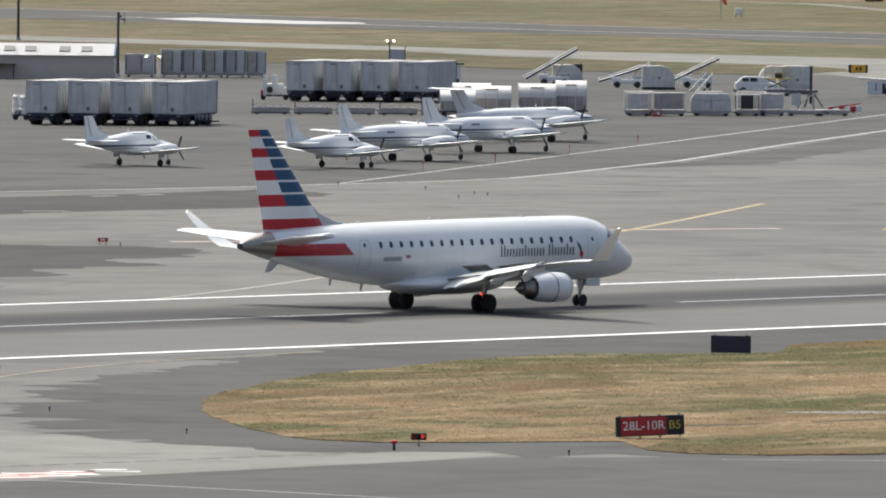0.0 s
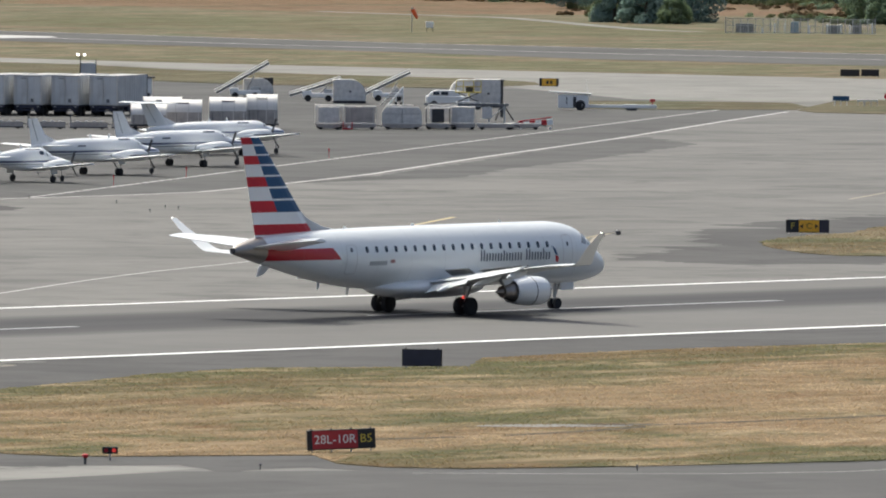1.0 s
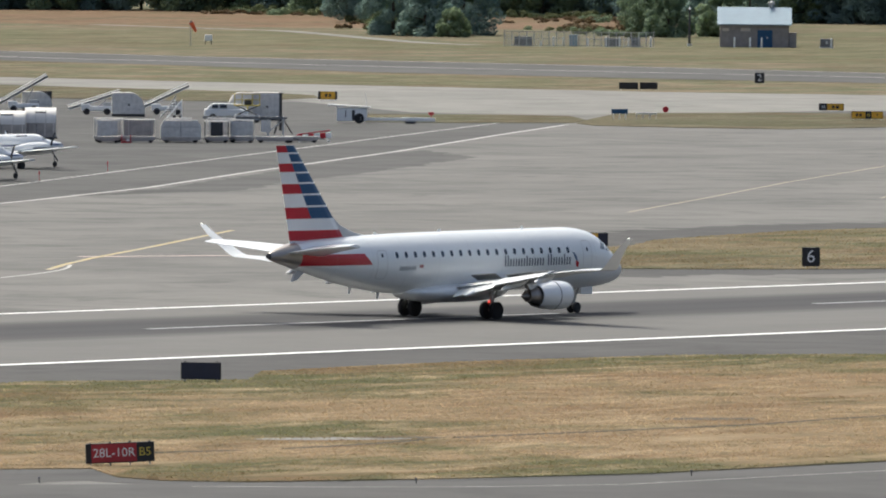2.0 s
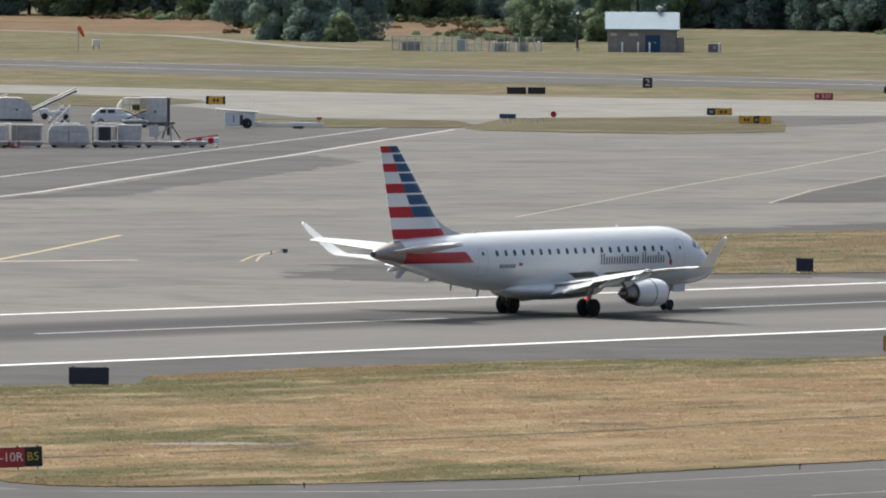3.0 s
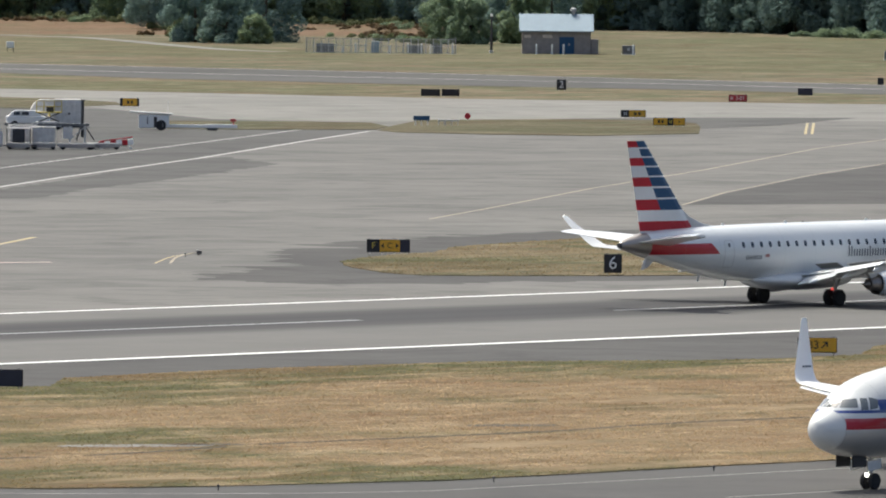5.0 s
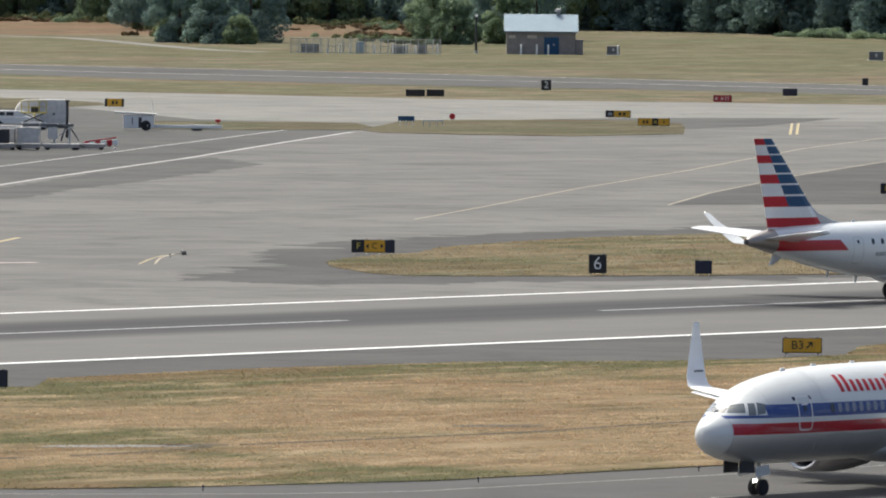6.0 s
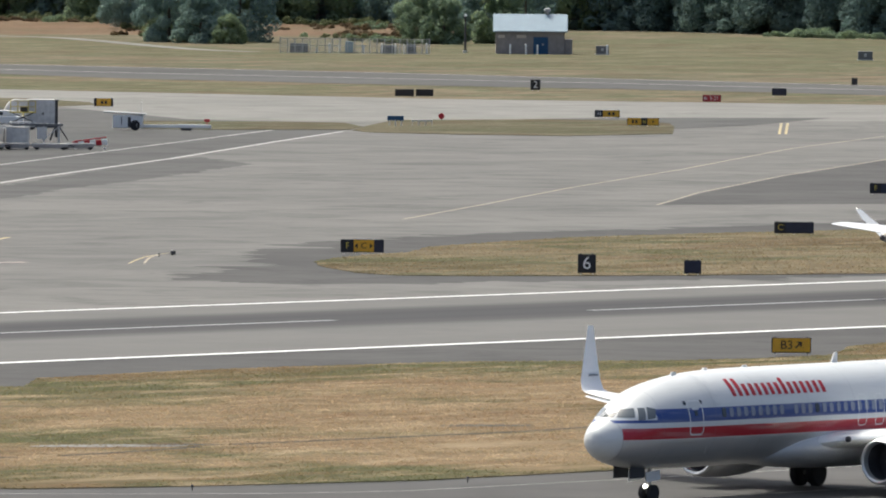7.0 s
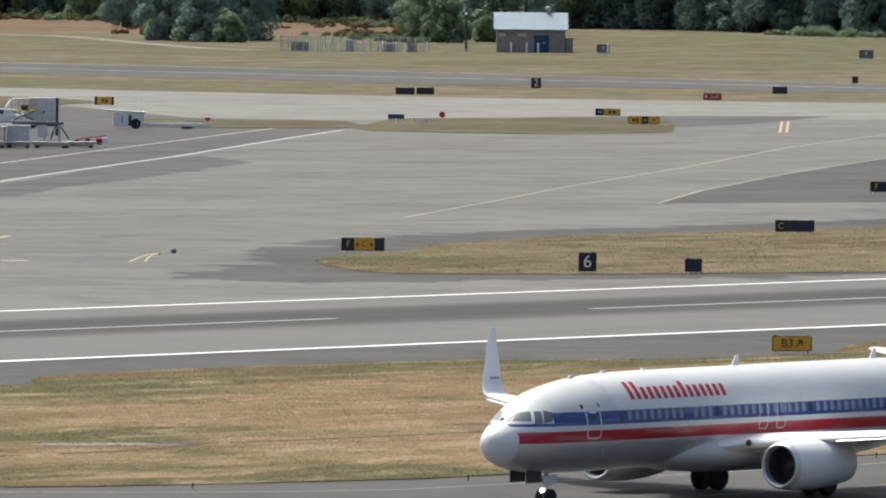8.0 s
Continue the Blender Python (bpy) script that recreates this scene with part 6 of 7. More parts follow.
def roller_platform():
    """A long raised roller deck on trestle legs with kick plates."""
    P = thing("roller_platform", "long raised grey roller platform behind baggage carts", "platform")
    d = part("deck", boxes(((7.6, 1.6, 0.1), (0, 0.8, 1.62)), ((7.7, 0.08, 0.2), (0, 0.0, 1.62)), ((7.7, 0.08, 0.2), (0, 1.6, 1.62))), "shade_panel", P, "dark grey deck frame")
    for k in range(14):
        part("roller", tubes(((-3.5 + k * 0.54, 0.05, 1.7), (-3.5 + k * 0.54, 1.55, 1.7), 0.06)), "metal", d)
    for k in range(6):
        x = -3.5 + k * 1.4
        part("leg", boxes(((0.12, 0.12, 1.55), (x, 0.06, 0.78)), ((0.12, 0.12, 1.55), (x, 1.54, 0.78)), ((0.08, 1.5, 0.08), (x, 0.8, 0.5))), "grey_box", P)
    for x in (-2.8, 0.0, 2.8):
        part("brace", tubes(((x - 0.7, 0.0, 0.3), (x + 0.7, 0.0, 1.5), 0.04)), "grey_box", P)
    for x, w, h in ((-2.1, 1.2, 0.9), (1.9, 0.9, 1.1)):
        part("panel", boxes(((w, 0.05, h), (x, -0.02, 1.45 - h / 2))), "wrap", P, "pale hanging panel")
    return P


set_down(roller_platform(), 876.5, 728.5)


def lift_frame():
    """A yellow scissor-lift cage: posts, rails, crossed arms and a dark motor box."""
    L = thing("lift_frame", "yellow lift cage with rails beside the white truck", "lift")
    b = part("base", boxes(((2.4, 1.4, 0.5), (0, 0.7, 0.5), (0, 0, 0), 0.04)), "grey_box", L, "grey wheeled base")
    for x in (-0.9, 0.9):
        road_wheel(b, (x, 0.1, 0.26), 0.26, 0.16).matrix_basis = pose(x, 0.1, 0.26, 0, 0, 90) @ pose(-x, -0.1, -0.26)
    for s in (-1, 1):
        part("arm", tubes(((-1.0 * s, 0.1, 0.75), (1.0 * s, 0.1, 1.6), 0.05)), "dark", L)
    c = part("cage", boxes(((2.5, 1.4, 0.1), (0, 0.7, 1.65))), "yellow", L, "yellow cage floor")
    for x in (-1.2, -0.5, 0.5, 1.2):
        part("post", boxes(((0.09, 0.09, 1.1), (x, 0.05, 2.2))), "yellow", c)
    for z in (2.2, 2.74):
        part("rail", boxes(((2.5, 0.06, 0.07), (0, 0.05, z))), "yellow", c)
    part("motor", boxes(((0.7, 0.5, 0.55), (0.1, 0.5, 1.98), (0, 0, 0), 0.04)), "dark", c, "dark motor box")
    return L


set_down(lift_frame(), 916.6, 761.6)


def chock_box():
    """A small red rack of wheel chocks with white straps."""
    B = thing("chock_rack", "small red chock rack before a baggage cart", "rack")
    f = part("frame", boxes(((0.9, 0.5, 0.12), (0, 0.25, 0.12)), ((0.08, 0.5, 0.7), (-0.4, 0.25, 0.4)), ((0.08, 0.5, 0.7), (0.4, 0.25, 0.4))), "red", B, "red frame")
    for x in (-0.2, 0.15):
        part("chock", prism(bmesh.new(), [(x - 0.16, 0.18), (x + 0.16, 0.18), (x, 0.46)], 0.02, 0.46, "y"), "faded_red" if x < 0 else "white", f)
    return B


set_down(chock_box(), 844.2, 715.4)


def barrier():
    B = thing("barrier", "low red and white plastic barrier trestle", "barrier", "barriers")
    for k in range(6):
        part("panel", boxes(((0.5, 0.25, 0.5), (-1.3 + k * 0.52, 0, 0.42 + 0.04 * k), (0, -8, 0), 0.04)), "white" if k % 2 else "red", B, "red barrier block" if k % 2 == 0 else "white barrier block")
    for x in (-1.3, 1.3):
        part("foot", boxes(((0.2, 0.7, 0.16), (x, 0, 0.08))), "white", B)
    part("rail", boxes(((2.9, 0.08, 0.1), (0, -0.1, 0.86), (0, -8, 0))), "red", B)
    return B


set_down(barrier(), 863.6, 709.7)


def tow_unit():
    T = thing("ground_power_cart", "white and red ground power cart with cable posts", "power cart")
    b = part("cabinet", boxes(((1.5, 1.4, 1.1), (0.6, 0.7, 0.95), (0, 0, 0), 0.05), ((0.7, 1.2, 0.7), (1.6, 0.7, 0.8), (0, 0, 0), 0.05)), "white", T, "white cabinet")
    part("post", boxes(((0.34, 0.3, 2.0), (-0.35, 0.1, 1.35)), ((0.5, 0.3, 1.9), (0.55, 0.1, 1.35))), "white", b)
    part("cable_reel", lathe(bmesh.new(), [(-0.12, 0.3), (-0.1, 0.18), (0.1, 0.18), (0.12, 0.3)], pose(0.1, -0.1, 0.95, 0, 0, 90), 14), "dark", b)
    part("red_panel", boxes(((0.3, 0.1, 0.5), (-0.6, 0.05, 0.65))), "red", b, "red panel")
    part("base", boxes(((2.7, 1.5, 0.16), (0.6, 0.7, 0.40))), "navy", T)
    for x in (-0.5, 1.6):
        wh = road_wheel(T, (x, 0.1, 0.24), 0.24, 0.14)
        wh.matrix_basis = pose(x, 0.1, 0.24, 0, 0, 90) @ pose(-x, -0.1, -0.24)
    return T


set_down(tow_unit(), 858.0, 774.4)


def light_tower():
    T = thing("light_tower", "grey towed light tower with two lit lamps", "light tower")
    b = part("cabinet", boxes(((1.7, 1.2, 1.5), (0.2, 0.6, 1.15), (0, 0, 0), 0.04)), "grey_box", T, "grey generator cabinet")
    part("post", boxes(((0.1, 0.1, 1.9), (-0.6, 0.0, 1.6)), ((0.08, 0.08, 1.7), (1.05, 0.0, 1.4))), "dark", b)
    for x in (-0.85, -0.15):
        part("lamp", lathe(bmesh.new(), [(-0.06, 0.05), (0.0, 0.11), (0.03, 0.09)], pose(x, 0, 2.75, 0, 0, -90), 12), "lamp_glow", b, "lit flood lamp")
    part("mast_head", boxes(((1.0, 0.08, 0.08), (-0.5, 0.05, 2.58))), "dark", b)
    for x in (-0.5, 0.9):
        wh = road_wheel(T, (x, 0.1, 0.35), 0.35, 0.18)
        wh.matrix_basis = pose(x, 0.1, 0.35, 0, 0, 90) @ pose(-x, -0.1, -0.35)
    return T


set_down(light_tower(), 978.5, 865.3, z=0.05)


def equipment_cabinet():
    C = thing("equipment_cabinet", "white equipment cabinet with dark vents and roof", "cabinet")
    b = part("body", boxes(((1.1, 1.4, 2.3), (0, 0.7, 1.3), (0, 0, 0), 0.04)), "white", C)
    part("roof", boxes(((1.5, 1.6, 0.15), (0.1, 0.7, 2.55))), "dark", b)
    part("vent", boxes(((0.4, 0.03, 0.3), (0.2, -0.015, 0.9))), "dark", b)
    part("base", boxes(((1.2, 1.5, 0.16), (0, 0.7, 0.08))), "dark", C)
    return C


set_down(equipment_cabinet(), 905.2, 792.7)


def numbered_cart():
    """A white wheeled cabinet with an overhanging roof and long drawbar; a numeral on its side."""
    C = thing("roofed_tow_cart", "white roofed tow cart numbered 1 with long drawbar", "tow cart")
    b = part("body", boxes(((2.9, 1.7, 1.25), (0, 0.85, 0.85), (0, 0, 0), 0.05)), "white", C, "white cabinet body")
    r = part("roof", boxes(((4.1, 2.0, 0.12), (-0.3, 0.85, 1.66), (0, 3, 0), 0.03)), "grey_box", C, "grey overhanging roof")
    t = part("numeral", lettering("1", 0.95), "dark", b, "dark painted numeral")
    t.matrix_basis = pose(-0.6, -0.012, 0.88)
    part("door_post", boxes(((0.3, 0.03, 1.0), (0.15, -0.015, 0.78))), "dark", b)
    wh = road_wheel(C, (0.7, 0.12, 0.5), 0.5, 0.3)
    wh.matrix_basis = pose(0.7, 0.12, 0.5, 0, 0, 90) @ pose(-0.7, -0.12, -0.5)
    part("hub", lathe(bmesh.new(), [(-0.03, 0.24), (0.03, 0.2)], pose(0.7, -0.05, 0.5, 0, 0, -90), 16), "roof_white", wh)
    wh = road_wheel(C, (0.7, 1.6, 0.5), 0.5, 0.3)
    wh.matrix_basis = pose(0.7, 1.6, 0.5, 0, 0, 90) @ pose(-0.7, -1.6, -0.5)
    d = part("drawbar", boxes(((6.6, 0.4, 0.30), (4.7, 0.85, 0.40), (0, 0, 0), 0.03), ((3.0, 0.5, 0.36), (6.3, 0.85, 0.42), (0, 0, 0), 0.03)), "white", C, "white drawbar")
    part("bar_wheel", boxes(((1.0, 0.4, 0.25), (5.6, 0.85, 0.14))), "dark", d)
    part("red_marker", boxes(((0.5, 0.1, 0.25), (7.6, 0.85, 1.0)), ((0.08, 0.08, 0.7), (7.6, 0.85, 0.62))), "red", d, "red marker")
    part("aerial", tubes(((1.3, 1.6, 1.7), (1.3, 1.6, 2.9), 0.02)), "grey_box", r)
    return C


set_down(numbered_cart(), 923.9, 754.6, -52)


def yard_building():
    """Long tan shed with a white roof, roof lights and a blue gable; the left end runs out of sight."""
    B = thing("freight_shed", "tan freight building with pale metal roof and four skylights", "building")
    L, D, e, r = 26.0, 9.0, 2.35, 3.4
    w = part("wall", boxes(((L, 0.25, e), (-L / 2, 0, e / 2)), ((L, 0.25, e), (-L / 2, D, e / 2)), ((0.25, D, e), (-L, D / 2, e / 2))), "tan", B, "tan panel walls")
    g = part("gable", prism(bmesh.new(), [(0, 0), (D, 0), (D, e), (D / 2, r), (0, e)], -0.15, 0.0, "x"), "tan", B)
    part("gable_trim", prism(bmesh.new(), [(-0.3, e - 0.15), (D / 2, r - 0.1), (D + 0.3, e - 0.15), (D + 0.3, e + 0.12), (D / 2, r + 0.16), (-0.3, e + 0.12)], 0.0, 0.18, "x"), "blue", g, "blue gable trim")
    roof = bmesh.new()
    skin(roof, [[(x, -0.35, e - 0.05), (x, D / 2, r), (x, D + 0.35, e - 0.05), (x, D + 0.35, e + 0.07), (x, D / 2, r + 0.12), (x, -0.35, e + 0.07)] for x in (-L, 0.1)])
    rf = part("roof", roof, "roof_white", B, "pale metal roof")
    slope = math.degrees(math.atan2(r - e, D / 2 + 0.35))
    for x in (-2.7, -4.9, -8.3, -10.4):
        part("skylight", boxes(((1.1, 2.0, 0.06), (x, 2.0, e + 0.17 + (2.0 + 0.35) * math.tan(radians(slope))), (slope, 0, 0), 0.01)), "shade_panel", rf, "dark grey roof light")
    for k in range(12):
        part("seam", boxes(((0.05, 4.9, 0.05), (-1.2 - k * 2.1, 2.1, e + 0.13 + 2.45 * math.tan(radians(slope))), (slope, 0, 0))), "roof_white", rf)
    part("canopy", boxes(((3.5, 1.5, 0.14), (-11.4, -0.9, 1.5)), ((0.1, 0.1, 1.5), (-9.9, -1.5, 0.75))), "dark", B)
    return B


set_down(yard_building(), 905.5, 838.0, YARD)


def light_pole(h, arms=True, label="tall dark light pole"):
    P = thing("light_pole", label, "light pole", "light poles")
    p = part("pole", tubes(((0, 0, 0.02), (0, 0, h), 0.17, 0.12)), "dark", P)
    part("foot", tubes(((0, 0, 0), (0, 0, 0.35), 0.3)), "grey_box", P)
    if arms:
        for s in (0.15, 0.5):
            part("lamp_head", boxes(((0.5, 0.35, 0.16), (s, 0, h - 0.2 - s), (0, 12, 0), 0.03)), "dark", p)
        part("arm", boxes(((0.06, 0.06, 1.2), (0.6, 0, h - 0.6))), "dark", p)
    return P


set_down(light_pole(13.0), 1047.7, 984.7)
set_down(light_pole(6.5), 915.4, 846.6)
post = set_down(light_pole(4.9, False, "dark lamp post with white globe beside the far shed"), 1325.6, 1024.1, z=-0.06)
part("globe", lathe(bmesh.new(), [(-0.2, 0.02), (-0.14, 0.14), (0, 0.2), (0.14, 0.14), (0.2, 0.02)], pose(0, 0, 5.05, 0, -90, 0), 12), "white", post, "white lamp globe", True)


def yard_lamp():
    P = thing("twin_lamp_post", "white lamp post with two lit lamps", "lamp post")
    p = part("pole", tubes(((0, 0, 0), (0, 0, 2.5), 0.06)), "roof_white", P)
    for s in (-1, 1):
        part("lamp", boxes(((0.26, 0.2, 0.09), (s * 0.65, 0, 2.2), (0, s * 15, 0), 0.02)), "lamp_glow", p)
    part("crossbar", tubes(((-0.8, 0, 2.35), (0.8, 0, 2.35), 0.04)), "roof_white", p)
    return P


set_down(yard_lamp(), 914.5, 841.0)


# ---- signs, lights and markers ----
def airfield_sign(at, turn, panels, h, label, legs=True, ground=0.03, gap=0.12, lean=0.0):
    """A lighted guidance sign: panels (width, face, words, ink, size) in one case with end caps and legs."""
    S = thing("airfield_sign", label, "sign", "airfield signs")
    W = sum(p[0] for p in panels)
    c = part("case", boxes(((W + 0.1, 0.26, h), (0, 0.14, gap + h / 2), (0, 0, 0), 0.015)), "sign_black", S, "black sign case")
    x = -W / 2
    for w, face, words, ink, size in panels:
        f = part("panel", boxes(((w - 0.004, 0.02, h - 0.08), (x + w / 2, 0.0, gap + h / 2))), face, c, "red sign panel" if face == "sign_red" else "yellow sign panel" if face == "sign_yellow" else "black sign panel")
        if words == "bars":
            for k in range(2):
                part("letter_bar", boxes(((w * 0.16, 0.012, h * 0.4), (x + w * (0.38 + 0.26 * k), -0.016, gap + h / 2))), ink, f)
        elif words == "arrow_up_right":
            part("arrow", boxes(((h * 0.52, 0.012, 0.075), (x + w / 2, -0.016, gap + h / 2), (0, -45, 0)), ((h * 0.30, 0.012, 0.075), (x + w / 2 + h * 0.06, -0.017, gap + h * 0.69)), ((0.075, 0.012, h * 0.30), (x + w / 2 + h * 0.19, -0.018, gap + h * 0.56))), ink, f)
        elif words in ("arrow_left", "arrow_right"):
            d = -1 if words == "arrow_left" else 1
            part("arrow", prism(bmesh.new(), [(x + w / 2 + d * h * 0.18, gap + h / 2), (x + w / 2 - d * h * 0.06, gap + h * 0.70), (x + w / 2 - d * h * 0.06, gap + h * 0.30)], -0.022, -0.01, "y"), ink, f)
        elif words:
            t = part("letters", lettering(words, size), ink, f)
            t.matrix_basis = pose(x + w / 2, -0.016, gap + h / 2 - size * 0.0)
        x += w
    for k in range(max(2, int(W / 0.7))):
        lx = -W / 2 + 0.15 + k * (W - 0.3) / max(1, int(W / 0.7) - 1)
        part("leg", tubes(((lx, 0.14, 0.0), (lx, 0.14, gap + 0.02), 0.04)), "roof_white", c)
        part("lug", boxes(((0.08, 0.12, 0.06), (lx, 0.14, gap + h + 0.02))), "sign_black", c)
    S.matrix_basis = pose(*at, ground, 0, lean, turn)
    return S


airfield_sign((408.7, 346.5), -43, [(0.18, "sign_black", "", "white", 0), (1.97, "sign_red", "28L-10R", "white", 0.54), (0.72, "sign_black", "B5", "yellow", 0.52)], 0.86, "red and black runway holding sign with white lettering", ground=0.05, lean=-2.5)
airfield_sign((475.2, 397.7), -56, [(1.9, "navy", "", "white", 0)], 0.86, "dark blue unlit back of an airfield sign", ground=0.03)
airfield_sign((541.1, 395.6), -49, [(0.42, "sign_yellow", "", "white", 0), (0.68, "sign_yellow", "B3", "sign_black", 0.66), (0.58, "sign_yellow", "arrow_up_right", "sign_black", 0), (0.36, "sign_yellow", "", "white", 0)], 0.82, "yellow taxiway direction sign with black lettering", ground=0.07)
airfield_sign((654.0, 513.8), -52, [(0.82, "sign_black", "F", "yellow", 0.6), (0.45, "sign_yellow", "arrow_left", "sign_black", 0), (0.46, "sign_yellow", "C", "sign_black", 0.55), (0.45, "sign_yellow", "arrow_right", "sign_black", 0), (0.62, "navy", "", "white", 0)], 0.86, "black and yellow taxiway sign at the grass tip", ground=0.05)
airfield_sign((634.0, 479.8), -52, [(1.05, "sign_black", "6", "white", 1.15)], 1.2, "black runway distance sign with white numeral 6", ground=0.05)
airfield_sign((638.9, 475.0), -52, [(1.0, "navy", "", "white", 0)], 0.85, "dark blue back of a small sign in grass", ground=0.05)
airfield_sign((713.2, 521.3), -54, [(0.75, "sign_black", "C", "yellow", 0.6), (1.95, "navy", "", "white", 0)], 0.82, "black taxiway sign with yellow letter C", ground=0.03)
airfield_sign((803.5, 578.8), -52, [(0.85, "sign_black", "F", "yellow", 0.6), (0.8, "navy", "", "white", 0)], 0.82, "black taxiway sign with yellow letter F", ground=0.03)
airfield_sign((1080.3, 843.0), -52, [(2.0, "sign_black", "", "white", 0)], 0.75, "black back of a far taxiway sign", ground=-0.06)
airfield_sign((1082.5, 841.9), -52, [(1.85, "sign_black", "", "white", 0)], 0.75, "black back of a far taxiway sign", ground=-0.06)
airfield_sign((1123.2, 857.6), -52, [(1.0, "sign_black", "2", "white", 1.1)], 1.15, "black runway distance sign with white numeral 2", ground=-0.06)
airfield_sign((1088.9, 807.2), -52, [(0.5, "sign_red", "bars", "white", 0), (1.4, "sign_red", "3-21", "white", 0.55)], 0.74, "small red holding sign with white lettering", ground=-0.06)
airfield_sign((1124.5, 824.2), -52, [(1.55, "navy", "", "white", 0)], 0.8, "dark blue back of a far sign", ground=-0.06)
airfield_sign((1186.0, 858.3), -52, [(0.6, "sign_black", "", "white", 0)], 0.8, "small black sign back by the far runway", ground=-0.06)
airfield_sign((1011.0, 762.7), -52, [(0.8, "sign_black", "bars", "grey_box", 0), (1.65, "sign_yellow", "bars", "sign_black", 0)], 0.7, "black and yellow sign behind the grass islet", ground=0.03)
airfield_sign((983.1, 737.2), -52, [(1.35, "sign_yellow", "bars", "sign_black", 0), (0.6, "sign_black", "bars", "yellow", 0), (1.1, "sign_yellow", "arrow_right", "sign_black", 0)], 0.72, "yellow and black direction sign on the grass islet", ground=0.05)
airfield_sign((1001.8, 821.5), -50, [(0.22, "sign_black", "", "white", 0), (1.5, "sign_yellow", "bars", "sign_black", 0), (0.18, "sign_black", "", "white", 0)], 0.82, "yellow sign with dark ends by the taxiway", ground=0.05)
airfield_sign((976.2, 838.4), YARD, [(1.45, "sign_black", "", "white", 0)], 0.82, "black sign back behind belt loaders", ground=0.01)


def guard_light():
    """A wig-wag guard light: black box with two lamps under visors, on a leg."""
    G = thing("runway_guard_light", "black guard light with two reddish lamps", "guard light")
    b = part("box", boxes(((0.66, 0.18, 0.3), (0, 0, 0.42), (0, 0, 0), 0.02)), "sign_black", G, "black lamp box")
    for s, m in ((-1, "red"), (1, "dim_red")):
        part("lamp", lathe(bmesh.new(), [(0, 0.09), (0.03, 0.07)], pose(s * 0.17, -0.09, 0.42, 0, 0, -90), 14), m, b, "lit red lamp" if s > 0 else "dull red lamp")
        part("visor", lathe(bmesh.new(), [(0, 0.12), (0.1, 0.12)], pose(s * 0.17, -0.08, 0.42, 0, 0, -90), 14, True), "sign_black", b)
    part("leg", tubes(((0, 0, 0), (0, 0, 0.3), 0.04)), "metal", G)
    return G


set_down(guard_light(), 396.3, 348.9, YARD, 0.013)


def marker(name, label, category, h, r, material, top):
    P = thing(name, label, category, category + "s")
    s = part("stake", tubes(((0, 0, 0), (0, 0, h * 0.75), r * 0.45)), material, P)
    part("head", lathe(bmesh.new(), [(h * 0.62, r * 0.5), (h * 0.74, r), (h * 0.9, r), (h, r * 0.3)], pose(0, 0, 0, 0, -90, 0), 12), top, P, "", True)
    return P


cone = marker("hold_marker", "small red cone-shaped edge marker", "edge marker", 0.45, 0.14, "dark", "red")
set_down(cone, 392.9, 347.3, z=0.013)
stake = marker("red_stake", "slim red marker stake on the apron", "marker stake", 0.8, 0.05, "red", "red")
for k, (x, y) in enumerate(((698.7, 615.0), (719.5, 625.9), (745.1, 640.4), (771.9, 656.1))):
    set_down(stake, x, y) if k == 0 else copy_thing(stake, pose(x, y, 0.01))
cap = marker("edge_light", "small dark taxiway edge light", "edge light", 0.26, 0.055, "dark", "navy")
spots = [(395.4, 339.7), (407.2, 328.9), (436.4, 324.6), (421.4, 325.2), (667.9, 596.0), (665.5, 585.5), (652.1, 570.6), (659.8, 575.9), (658.7, 573.7), (641.6, 520.1), (639.1, 519.2), (562.2, 519.6), (433, 408), (405.5, 379), (396, 362), (451, 325)]
for k, (x, y) in enumerate(spots):
    set_down(cap, x, y, 0, 0.013) if k == 0 else copy_thing(cap, pose(x, y, 0.013 if y < 470 else 0.005))


def closure_board():
    B = thing("marker_board", "small red and white board on short legs", "marker board")
    b = part("board", boxes(((0.62, 0.06, 0.24), (0, 0, 0.32))), "red", B, "red board")
    part("white_band", boxes(((0.3, 0.02, 0.12), (0, -0.04, 0.33))), "white", b)
    for x in (-0.2, 0.2):
        part("leg", tubes(((x, 0, 0), (x, 0, 0.22), 0.03)), "red", B)
    return B


set_down(closure_board(), 563.4, 522.2)


def junction_box():
    """A low black electrical box with a lid and a stub post."""
    B = thing("junction_box", "small black junction box on the apron", "junction box")
    b = part("body", boxes(((0.32, 0.26, 0.2), (0, 0, 0.11), (0, 0, 0), 0.03)), "dark", B)
    part("lid", boxes(((0.35, 0.29, 0.04), (0, 0, 0.22))), "tyre", b)
    part("stub", tubes(((-0.1, 0, 0.23), (-0.1, 0, 0.34), 0.03)), "grey_box", b)
    return B


set_down(junction_box(), 643.4, 521.5, z=0.005)


